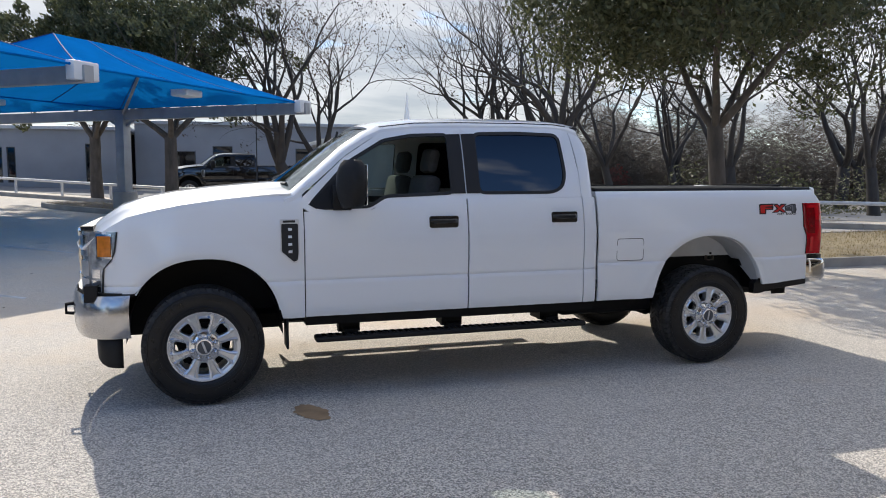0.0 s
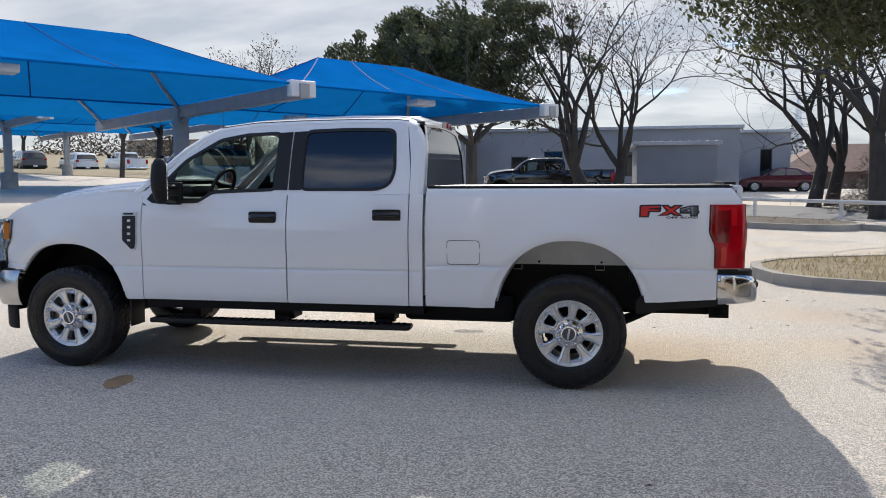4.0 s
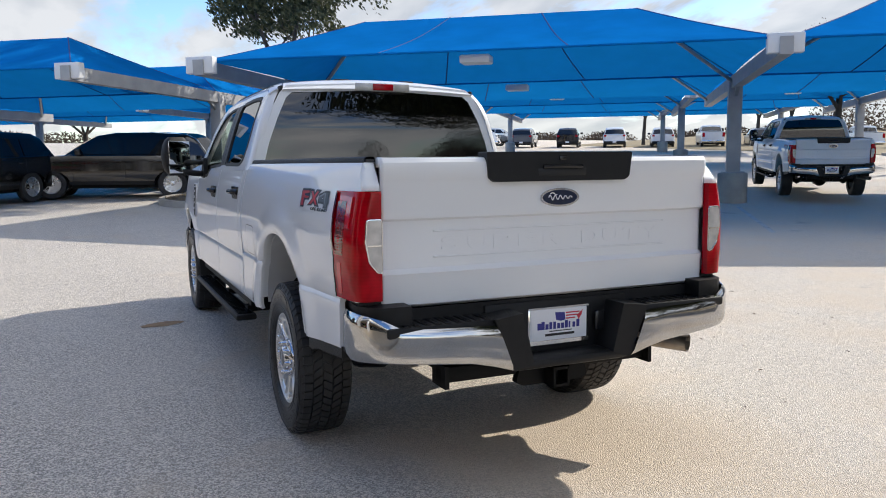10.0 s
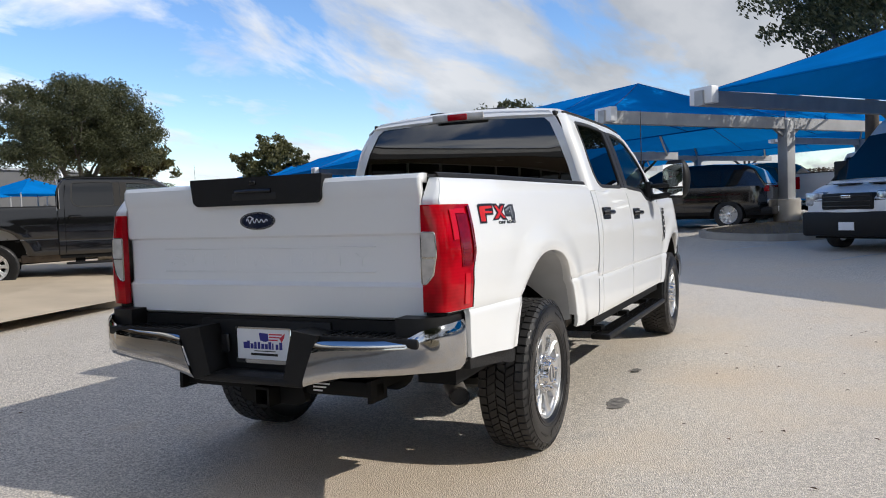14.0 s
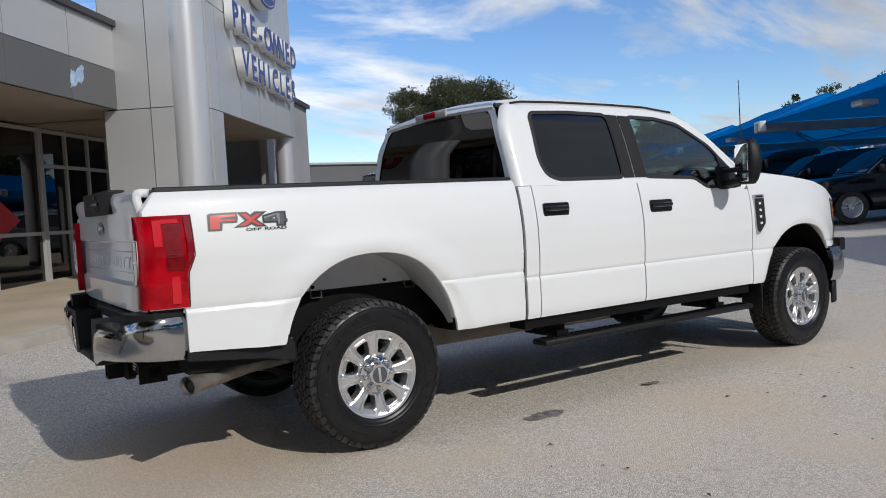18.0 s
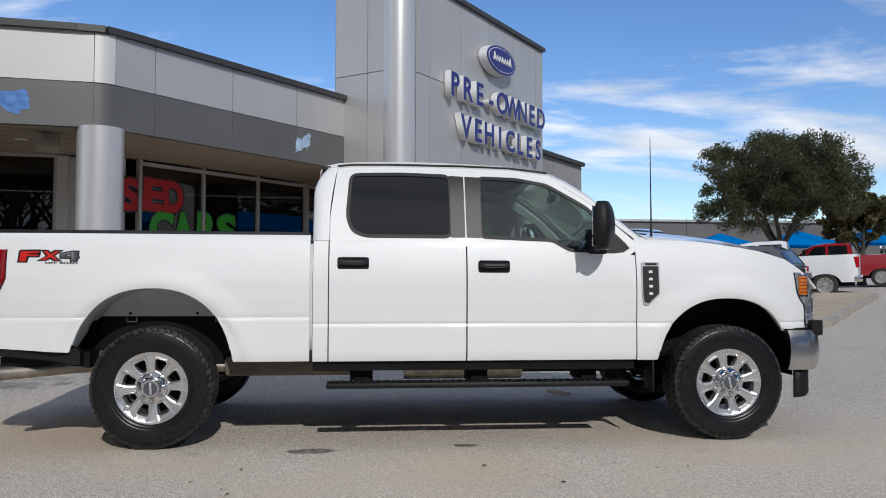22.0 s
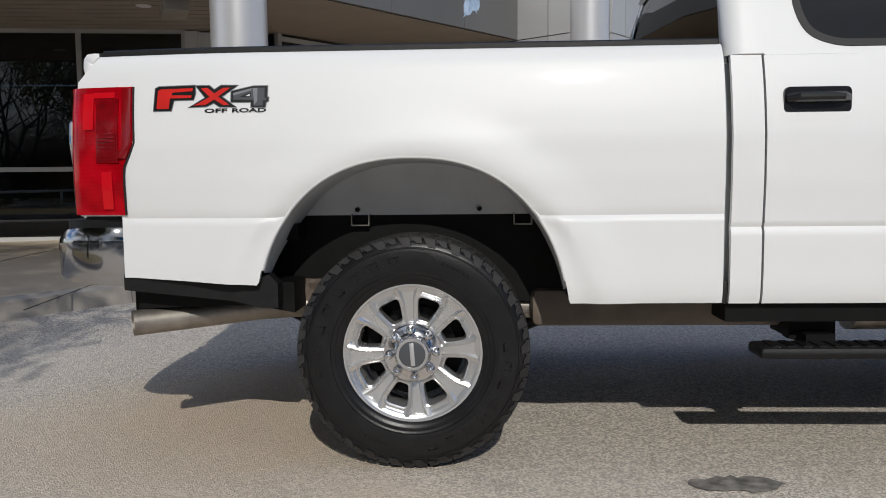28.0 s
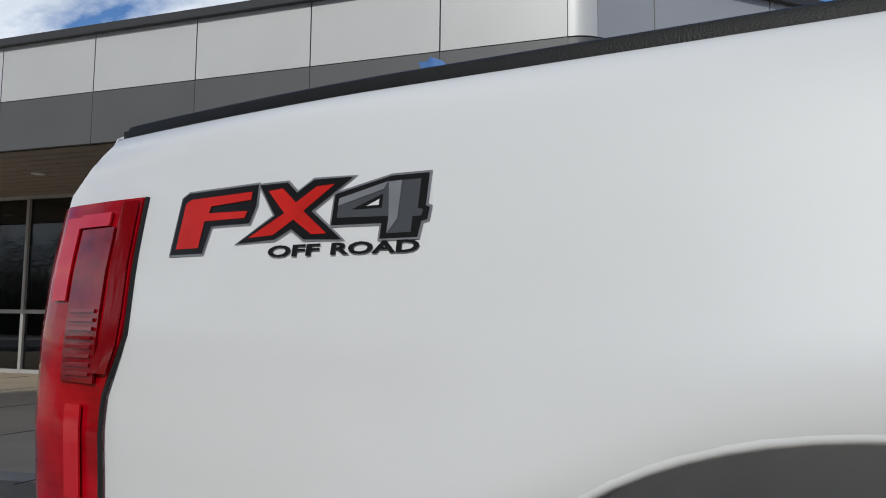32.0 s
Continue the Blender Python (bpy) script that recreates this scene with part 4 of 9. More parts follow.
def fitted_letters(name, body, width, height, material, parent, at, depth=0.0, bold=0.0, spacing=1.0, label=""):
    """Lettering stretched to a given width and height, lower left corner at the pose's origin."""
    me = text_mesh(body, 1.0, 1.0 if depth else 0.0, bold, spacing, "LEFT")
    xs, ys = [v.co.x for v in me.vertices], [v.co.y for v in me.vertices]
    kx, ky = width / (max(xs) - min(xs)), height / (max(ys) - min(ys))
    me.transform(Matrix.Diagonal((kx, ky, depth or 1.0, 1)) @ Matrix.Translation((-min(xs), -min(ys), 0)))
    me.materials.clear()
    me.materials.append(material)
    ob = new(name, me)
    ob.parent = parent
    ob.matrix_local = at
    if label:
        tagged(ob, label)
    return ob


def grow(poly, d):
    """Outline moved outwards by d."""
    n = len(poly)
    area = sum(poly[i][0] * poly[(i + 1) % n][1] - poly[(i + 1) % n][0] * poly[i][1] for i in range(n))
    sg = 1 if area > 0 else -1
    out = []
    for i in range(n):
        p, a, b = Vector(poly[i]), Vector(poly[i - 1]), Vector(poly[(i + 1) % n])
        e1, e2 = (p - a).normalized(), (b - p).normalized()
        n1, n2 = Vector((e1.y, -e1.x)) * sg, Vector((e2.y, -e2.x)) * sg
        m = n1 + n2
        m = m / max(0.35, m.length_squared) * 2 if m.length > 1e-3 else n1
        q = p + m * d * (1 if m.length < 2.2 else 2.2 / m.length)
        out.append((q.x, q.y))
    return out


def decal(parent, s):
    """Off-road package decal on the bed side: grey keyline, black edge, red and grey fills, small words below."""
    x_start = 2.912 if s > 0 else 2.508
    dirx = -1 if s > 0 else 1
    k = 0.0905

    def put(poly, lift, material, name):
        bm = bmesh.new()
        vs = [bm.verts.new((x_start + dirx * a * k, s * (side_y(x_start + dirx * a * k, 1.2585 + b * 0.089) + lift), 1.2585 + b * 0.089)) for a, b in poly]
        f = bm.faces.new(vs)
        f.normal_update()
        if f.normal.y * s < 0:
            f.normal_flip()
        bmesh.ops.triangulate(bm, faces=[f])
        bmesh.ops.subdivide_edges(bm, edges=[e for e in bm.edges if e.calc_length() > 0.05], cuts=1)
        return part(name, bm, material, parent)

    for n, (poly, fill, material) in enumerate(((DECAL_F, FILL_F, M_DECAL_R), (DECAL_X, FILL_X, M_DECAL_R), (DECAL_4, FILL_4, M_DECAL_D))):
        put(grow(poly, 0.012), 0.0012 + 0.0001 * n, M_DECAL_G, "decal_keyline")
        put(grow(poly, -0.018), 0.0020 + 0.0001 * n, M_DECAL_K, "decal_edge")
        put(fill, 0.0028, material, "decal_fill")
    put([(3.36, 0.50), (3.80, 0.68), (3.80, 0.50)], 0.0036, M_DECAL_K, "decal_edge")
    put([(3.58, 0.53), (3.76, 0.61), (3.76, 0.53)], 0.0042, M_WHITE, "decal_fill")
    put([(3.92, 0.16), (4.05, 0.34), (4.05, 0.84), (3.86, 0.83), (3.92, 0.38)], 0.0034, M_DECAL_G, "decal_fill")
    put([(3.13, 0.56), (3.80, 0.74), (3.85, 0.84), (3.13, 0.66)], 0.0034, M_DECAL_G, "decal_fill")
    x0 = x_start + dirx * 2.03 * k
    for word, off, wd in (("OFF", 0.0, 0.080), ("ROAD", 0.097, 0.117)):
        ob = fitted_letters("decal_words", word, wd, 0.0145, M_DECAL_K, parent, Matrix.Identity(4), 0.0005, 0.03, 1.0)
        for v in ob.data.vertices:
            x, z = x0 + dirx * (off + v.co.x), 1.2505 + v.co.y
            v.co = (x, s * (side_y(x, z) + 0.0016 + v.co.z), z)


def build_pickup():
    t = thing("pickup_truck", "white crew-cab pickup with off-road decals, chrome bumpers and chunky tyres", "pickup truck")
    for s in (1, -1):
        # front fender
        xs = spread(-2.66, -1.34, 0.032, [HUB_F + 0.02 + 0.52 * v for v in (-1, -0.995, -0.98, -0.95, -0.9, 0.9, 0.95, 0.98, 0.995, 1)])
        lo_f = lambda x: max(wheel_lo(x, 0.585 if x > -1.6 else 0.80), 0.80 if x < -2.1 else 0)
        hi_f = lambda x: lerp_table(HOODZ, x) - 0.004
        side_panel("front_fender", s, xs, lo_f, hi_f, t)
        # doors below the belt
        for nm, x0, x1 in (("front_door", -1.332, -0.118), ("rear_door", -0.108, 0.845)):
            d = side_panel(nm, s, spread(x0, x1, 0.06, [-0.95, -0.84, -0.74, -0.62]), lambda x: 0.588, lambda x: lerp_table(BELT, x), t)
        side_panel("cab_corner", s, spread(0.853, 0.955, 0.03), lambda x: 0.588, lambda x: 1.42, t)
        # bed side
        xs = spread(0.978, 3.20, 0.032, [3.036, 3.042, 3.13, 3.15, 3.17] + [HUB_R + 0.545 * v for v in (-1, -0.995, -0.98, -0.95, -0.9, 0.9, 0.95, 0.98, 0.995, 1)])
        lo_b = lambda x: 0.90 if x > 3.04 else max(wheel_lo(x, 0.59), 0.655 + (0.03 * min(1, (x - 2.5) / 0.5)) if x > 2.4 else 0)
        hi_b = lambda x: 1.462 - (0.0 if x < 3.13 else 1.35 * (x - 3.13))
        bed = side_panel("bed_side", s, xs, lo_b, hi_b, t)
        bm = bmesh.new()
        rows = []
        for k in range(15):
            z = 1.348 + (1.462 - 1.348) * k / 14
            xe = 3.20 if z < 1.3675 else 3.13 + (1.462 - z) / 1.35
            y0 = side_y(xe, z)
            rows.append([(xe - 0.004, s * y0, z), (xe + 0.006, s * (y0 - 0.012), z), (xe + 0.008, s * 0.88, z), (xe + 0.006, s * 0.838, z), (xe - 0.05, s * 0.836, z)])
        grid(bm, rows)
        bmesh.ops.recalc_face_normals(bm, faces=bm.faces)
        part("bed_corner", bm, M_WHITE, t, smooth=50)
        # inner wall of the gap between cab and bed, with a rubber stop at its foot
        bm = bmesh.new()
        grid(bm, [[(x, s * (side_y(0.96, z) - 0.055), z) for x in (0.945, 0.966, 0.99)] for z in (0.60, 0.8, 1.0, 1.2, 1.40)])
        solid(part("gap_flange", bm, M_WHITE, t), 0.004, crisp=False)
        bm = bmesh.new()
        box(bm, 0.957, 0.976, min(s * 0.93, s * 0.978), max(s * 0.93, s * 0.978), 0.585, 0.665, 0.004)
        part("rubber_stop", bm, M_SEAL, t)
        # rolled lip of the wheel opening
        for hub, half, top, cut in ((HUB_R, 0.545, 1.094, 0.60), (HUB_F + 0.02, 0.52, 1.03, 0.60)):
            bm = bmesh.new()
            rows = []
            for k in range(49):
                a = math.pi * k / 48
                u = math.cos(a)
                x = hub + half * u * 0.999
                z = 0.46 + (top - 0.46) * (1 - min(1, abs(u * 0.999)) ** 2.3) ** (1 / 2.3)
                if z < cut + 0.03 or (hub < 0 and x < -2.46) or (hub > 0 and x > hub and z < 0.70):
                    continue
                y = side_y(x, z)
                dx, dz = (hub - x) / half, -max(0.1, (z - 0.46)) / 0.7
                ln = math.hypot(dx, dz)
                dx, dz = dx / ln, dz / ln
                rows.append([(x - dx * 0.004, s * (y + 0.0006), z - dz * 0.004), (x, s * (y + 0.0014), z), (x + dx * 0.004, s * (y - 0.0005), z + dz * 0.004), (x + dx * 0.007, s * (y - 0.006), z + dz * 0.007), (x + dx * 0.008, s * (y - 0.03), z + dz * 0.008), (x + dx * 0.002, s * (y - 0.06), z + dz * 0.002)])
            grid(bm, rows)
            part("arch_lip", bm, M_WHITE, t, smooth=60)
        # grey inner liner above the rear tyre, dark well behind
        bm = bmesh.new()
        rows = []
        for k in range(65):
            a = math.pi * k / 64
            u = math.cos(a) * 0.995
            x, z = HUB_R + 0.541 * u, 0.46 + 0.630 * (1 - abs(u) ** 2.3) ** (1 / 2.3)
            if z < 0.615 or (x > HUB_R and z < 0.68):
                continue
            yi = lerp_table([(0.61, 0.925), (0.70, 0.87), (0.82, 0.76), (0.89, 0.68)], z)
            yo = side_y(x, z) - 0.045
            rows.append([(x, s * yo, z), (x, s * (yo + (yi - yo) * 0.3), z - 0.003), (x, s * (yo + (yi - yo) * 0.65), z - 0.006), (x, s * yi, z - 0.01)])
        grid(bm, rows)
        solid(part("wheel_liner", bm, M_LINER, t, "pale grey moulded wheel-arch liner"), 0.006)
        bm = bmesh.new()
        xs2 = spread(HUB_R - 0.50, HUB_R + 0.50, 0.04)
        grid(bm, [[(x, s * 0.672, 0.885), (x, s * 0.676, 0.93), (x, s * 0.70, max(0.95, arch(x, HUB_R, 0.545, 1.08)))] for x in xs2])
        solid(part("inner_panel", bm, M_LINER, t, "pale grey inner bed wall"), 0.004)
        bm = bmesh.new()
        box(bm, HUB_R - 0.62, HUB_R + 0.62, s * 0.64, s * 0.665, 0.55, 1.36)
        box(bm, HUB_R - 0.62, HUB_R - 0.56, s * 0.64, s * 0.90, 0.58, 1.0)
        box(bm, HUB_R + 0.555, HUB_R + 0.60, s * 0.64, s * 0.90, 0.60, 1.0)
        part("dark_well", bm, M_FRAME, t)
        for xh in (2.257, 1.793):
            bm = bmesh.new()
            tube(bm, [(xh, s * 0.668, 0.906), (xh, s * 0.690, 0.906)], 0.009, 12)
            part("liner_plug", bm, M_FRAME, t)
        for xh in (2.245, 1.63):
            bm = bmesh.new()
            for a0, a1, b0, b1 in ((-0.035, 0.035, 0.845, 0.849), (-0.035, -0.031, 0.845, 0.89), (0.031, 0.035, 0.845, 0.89)):
                box(bm, xh + a0, xh + a1, s * 0.60, s * 0.70, b0, b1)
            part("bed_crossmember", bm, M_STEEL, t)
        # front well
        bm = bmesh.new()
        box(bm, -2.56, -1.46, s * 0.55, s * 0.58, 0.45, 1.25)
        grid(bm, [[(HUB_F + 0.02 + 0.52 * math.cos(math.pi * k / 24), s * yy, 0.46 + 0.58 * math.sin(math.pi * k / 24)) for yy in (0.57, 0.95)] for k in range(25)])
        part("front_wheel_well", bm, M_FRAME, t)
        # black lower edge behind the rear wheel, with the drop-down notch
        bm = bmesh.new()
        prism(bm, [(2.53, 0.692), (2.562, 0.685), (2.60, 0.655), (3.02, 0.690), (3.045, 0.69), (3.045, 0.640), (2.90, 0.625), (2.66, 0.60), (2.56, 0.575), (2.50, 0.575), (2.50, 0.66)], lambda a, b, q: (a, s * q, b), 0.90, 0.962)
        part("lower_trim", bm, M_PLASTIC, t)
        # white greenhouse frames
        rear_win = [(0.700, 1.905), (0.35, 1.915), (-0.005, 1.905), (-0.005, 1.462), (0.25, 1.462), (0.60, 1.462), (0.690, 1.500), (0.722, 1.60)]
        rear_out = [(0.800, 1.955), (0.35, 1.962), (-0.112, 1.955), (-0.112, 1.41), (0.25, 1.415), (0.66, 1.42), (0.845, 1.42), (0.845, 1.60)]
        rear_win, rear_out = rounded(rear_win, 0.05), rounded(rear_out, 0.012)
        ring_panel("rear_door_frame", s, rear_out, rear_win, t, M_WHITE)
        front_win = [(-0.225, 1.895), (-0.50, 1.885), (-0.72, 1.845), (-1.00, 1.68), (-1.285, 1.385), (-1.20, 1.362), (-0.86, 1.370), (-0.74, 1.442), (-0.225, 1.462)]
        front_out = [(-0.112, 1.955), (-0.46, 1.945), (-0.74, 1.905), (-1.02, 1.725), (-1.385, 1.395), (-1.30, 1.335), (-0.88, 1.333), (-0.72, 1.398), (-0.112, 1.41)]
        front_win, front_out = rounded(front_win, 0.035), rounded(front_out, 0.012)
        ring_panel("front_door_frame", s, front_out, front_win, t, M_WHITE)
        # rubber surrounds, glass, dark pillar film
        for nm, win in (("rear_window_seal", rear_win), ("front_window_seal", front_win)):
            ring_panel(nm, s, grow(win, 0.016), grow(win, -0.008), t, M_SEAL, off=0.004, thick=0.01)
        sheet_poly("rear_side_window", s, rear_win, t, M_GLASS_D, "dark privacy glass", off=-0.004)
        if s > 0:  # the driver's pane is wound down into the door
            sheet_poly("front_side_window", s, front_win, t, M_GLASS, "lightly tinted door glass", off=-0.004)
        sheet_poly("pillar_film", s, [(-0.005, 1.91), (-0.108, 1.905), (-0.108, 1.455), (-0.005, 1.455)], t, M_PILLAR, off=0.007)
        sheet_poly("pillar_film", s, [(-0.118, 1.905), (-0.225, 1.90), (-0.225, 1.455), (-0.118, 1.455)], t, M_PILLAR, off=0.007)
        sheet_poly("mirror_sail", s, [(-1.06, 1.60), (-1.30, 1.385), (-1.25, 1.355), (-1.10, 1.355)], t, M_PLASTIC, off=0.006)
        # rear cab pillar and roof rail
        bm = bmesh.new()
        rows = []
        for k in range(15):
            z = 1.42 + (1.955 - 1.42) * k / 14
            xi = 0.848 if z < 1.60 else 0.848 - 0.048 * ((z - 1.60) / 0.355) ** 1.5
            xo = 0.955 if z < 1.75 else 0.955 - 0.09 * ((z - 1.75) / 0.205) ** 2
            y = cab_y(z)
            rows.append([(xi, s * y, z), ((xi + xo) / 2, s * (y + 0.001), z), (xo - 0.025, s * (y - 0.004), z), (xo - 0.006, s * (y - 0.018), z), (xo, s * (y - 0.045), z)])
        grid(bm, rows)
        solid(part("cab_pillar", bm, M_WHITE, t, smooth=60), 0.01)
        bm = bmesh.new()
        rail = [(-1.47, 1.415), (-1.40, 1.44), (-1.25, 1.565), (-1.03, 1.755), (-0.86, 1.865), (-0.74, 1.922), (-0.46, 1.957), (-0.10, 1.968), (0.40, 1.972), (0.70, 1.966), (0.80, 1.952), (0.88, 1.92)]
        rows = []
        for x, z in rail:
            y = cab_y(z)
            rows.append([(x + 0.012 * (x < -0.8), s * (y + 0.001), z - 0.024), (x, s * (y - 0.002), z), (x - 0.006 * (x < -0.8), s * (y - 0.035), z + 0.022), (x - 0.01 * (x < -0.8), s * (y - 0.08), z + 0.034)])
        grid(bm, rows)
        solid(part("roof_rail", bm, M_WHITE, t, smooth=70), 0.01)
        bm = bmesh.new()
        tube(bm, [(x, s * (cab_y(z) - 0.028), z + 0.024) for x, z in rail[5:11]], 0.008, 8)
        part("drip_seal", bm, M_SEAL, t)
        # handles
        for x0, x1, z0, z1 in ((0.572, 0.790, 1.222, 1.308), (-0.418, -0.193, 1.203, 1.290)):
            bm = bmesh.new()
            y = side_y((x0 + x1) / 2, (z0 + z1) / 2)
            prism(bm, rounded([(x0, z0), (x1, z0), (x1, z1), (x0, z1)], 0.02), lambda a, b, q: (a, s * q, b), y - 0.01, y + 0.006)
            h = part("door_handle", bm, M_PLASTIC_G, t, "gloss black door handle")
            bm = bmesh.new()
            tube(bm, [(x0 + 0.016, s * (y + 0.004), (z0 + z1) / 2 + 0.006), (x0 + 0.04, s * (y + 0.032), (z0 + z1) / 2 + 0.008), (x1 - 0.04, s * (y + 0.032), (z0 + z1) / 2 + 0.008), (x1 - 0.016, s * (y + 0.004), (z0 + z1) / 2 + 0.006)], 0.017, 10)
            part("pull", bm, M_PLASTIC_G, h)
        # tow mirror: tall black housing on two arms
        mr = new("door_mirror")
        mr.parent = t
        mr.location = (0.11, 0, -0.022)
        tagged(mr, "tall black towing mirror")
        bm = bmesh.new()
        cols = []
        for k in range(13):
            q = k / 12
            z = 1.388 + 0.330 * q
            full = math.sin(math.pi * (0.04 + 0.92 * q)) ** 0.28
            ring = []
            for i in range(25):
                a = 2 * math.pi * i / 24
                ca, sa = math.cos(a), math.sin(a)
                ring.append((-1.13 + (0.085 if ca < 0 else 0.036) * full * math.copysign(abs(ca) ** 0.55, ca), s * (1.19 + 0.128 * full * math.copysign(abs(sa) ** 0.6, sa)), z))
            cols.append(ring)
        swing = Matrix.Translation((-1.13, s * 1.19, 0)) @ Matrix.Rotation(radians(-30 * s), 4, "Z") @ Matrix.Translation((1.13, -s * 1.19, 0))
        vr = grid(bm, cols)
        for ring in (vr[0], vr[-1]):
            bm.faces.new(ring[:-1])
        bmesh.ops.remove_doubles(bm, verts=bm.verts, dist=0.0005)
        bmesh.ops.recalc_face_normals(bm, faces=bm.faces)
        bm.transform(swing)
        part("housing", bm, M_PLASTIC, mr, smooth=50)
        bm = bmesh.new()
        box(bm, -1.100, -1.091, s * 1.19 - 0.105, s * 1.19 + 0.105, 1.485, 1.685, 0.004)
        bm.transform(swing)
        part("mirror_glass", bm, M_MIRROR, mr)
        bm = bmesh.new()
        box(bm, -1.100, -1.091, s * 1.19 - 0.105, s * 1.19 + 0.105, 1.408, 1.470, 0.004)
        bm.transform(swing)
        part("spot_mirror", bm, M_MIRROR, mr)
        bm = bmesh.new()
        tube(bm, [(-1.17, s * 0.95, 1.40), (-1.14, s * 1.04, 1.405), (-1.13, s * 1.14, 1.42)], 0.026, 10)
        tube(bm, [(-1.16, s * 0.95, 1.50), (-1.14, s * 1.04, 1.50), (-1.13, s * 1.14, 1.50)], 0.020, 10)
        box(bm, -1.24, -1.10, s * 0.955 - 0.02, s * 0.955 + 0.02, 1.36, 1.54, 0.012)
        part("arm", bm, M_PLASTIC, mr)
        # fender vent badge
        y = side_y(-1.43, 1.13)
        bm = bmesh.new()
        vent = [(-1.372, 1.285), (-1.505, 1.285), (-1.505, 1.055), (-1.415, 0.975), (-1.385, 0.985), (-1.372, 1.05)]
        vy = lambda b: side_y(-1.43, 0.985) + (side_y(-1.43, 1.285) - side_y(-1.43, 0.985)) * (b - 0.985) / 0.30
        prism(bm, rounded(vent, 0.012), lambda a, b, q: (a, s * (vy(b) + q), b), -0.012, 0.014)
        v = part("fender_vent", bm, M_SATIN, t, "chrome fender vent with dark insert")
        bm = bmesh.new()
        prism(bm, rounded([(-1.381, 1.254), (-1.496, 1.254), (-1.496, 1.060), (-1.416, 0.988), (-1.388, 0.998), (-1.381, 1.05)], 0.01), lambda a, b, q: (a, s * (vy(b) + q), b), 0.010, 0.017)
        part("insert", bm, M_SEAL, v)
        bm = bmesh.new()
        prism(bm, [(-1.40, 1.262), (-1.485, 1.262), (-1.485, 1.277), (-1.40, 1.277)], lambda a, b, q: (a, s * (vy(b) + q), b), 0.012, 0.017)
        part("insert", bm, M_SEAL, v)
        for k in range(4):
            bm = bmesh.new()
            z0 = 1.215 - k * 0.052
            prism(bm, [(-1.450, z0 - 0.009), (-1.424, z0 - 0.009), (-1.424, z0 + 0.009), (-1.450, z0 + 0.009)], lambda a, b, q: (a, s * (vy(b) + q), b), 0.015, 0.021)
            part("badge_bar", bm, M_PLATE, v)
        decal(t, s)
        # running board
        rb = new("running_board")
        rb.parent = t
        tagged(rb, "black running board with ribbed tread")
        bm = bmesh.new()
        box(bm, -1.27, 0.86, min(s * 0.90, s * 1.04), max(s * 0.90, s * 1.04), 0.405, 0.445, 0.014)
        part("board", bm, M_PLASTIC, rb)
        bm = bmesh.new()
        for k in range(40):
            box(bm, -1.22 + k * 0.0515, -1.22 + k * 0.0515 + 0.028, min(s * 0.925, s * 1.02), max(s * 0.925, s * 1.02), 0.444, 0.449)
        part("tread_strip", bm, M_PLASTIC_G, rb)
        for xb in (0.62, -0.20, -1.0):
            bm = bmesh.new()
            box(bm, xb - 0.05, xb + 0.05, min(s * 0.60, s * 0.93), max(s * 0.60, s * 0.93), 0.43, 0.47)
            box(bm, xb - 0.08, xb + 0.08, min(s * 0.80, s * 0.86), max(s * 0.80, s * 0.86), 0.44, 0.56)
            part("bracket", bm, M_FRAME, rb)
        # rocker underside and frame rail
        bm = bmesh.new()
        box(bm, -1.33, 0.955, min(s * 0.80, s * 0.955), max(s * 0.80, s * 0.955), 0.52, 0.592)
        part("rocker", bm, M_FRAME, t)
        bm = bmesh.new()
        box(bm, -2.7, 3.1, min(s * 0.38, s * 0.47), max(s * 0.38, s * 0.47), 0.50, 0.72)
        part("frame_rail", bm, M_FRAME, t)
        bm = bmesh.new()
        tube(bm, [(1.35, s * 0.55, 0.55), (1.7, s * 0.55, 0.42), (2.03, s * 0.55, 0.37), (2.4, s * 0.55, 0.44), (2.75, s * 0.55, 0.60)], [0.03, 0.04, 0.06, 0.04, 0.03], 8)
        part("leaf_spring", bm, M_FRAME, t)
        bm = bmesh.new()
        tube(bm, [(2.32, s * 0.62, 0.92), (2.22, s * 0.60, 0.45)], 0.03, 10)
        part("shock_absorber", bm, M_STEEL, t)
        # mud flaps and splash guards
        bm = bmesh.new()
        box(bm, -1.47, -1.455, min(s * 0.80, s * 0.985), max(s * 0.80, s * 0.985), 0.36, 0.60, 0.004)
        part("mud_guard", bm, M_PLASTIC, t)
        bm = bmesh.new()
        dam = [(-2.552, 0.93, 0.295), (-2.60, 0.928, 0.297), (-2.65, 0.915, 0.305), (-2.69, 0.885, 0.325), (-2.715, 0.84, 0.355), (-2.73, 0.76, 0.40)]
        grid(bm, [[(x, s * y, z0 + (0.53 - z0) * q) for x, y, z0 in dam] for q in (0, 0.06, 0.5, 1)])
        bmesh.ops.recalc_face_normals(bm, faces=bm.faces)
        solid(part("air_dam", bm, M_PLASTIC, t, smooth=40), 0.012, crisp=False)
        # tail lamp, wrapped round the corner
        tl = new("tail_lamp")
        tl.parent = t
        outl = [(2.975, 1.362), (2.955, 1.16), (3.012, 1.04), (3.015, 0.905)]
        bm = bmesh.new()
        rows = []
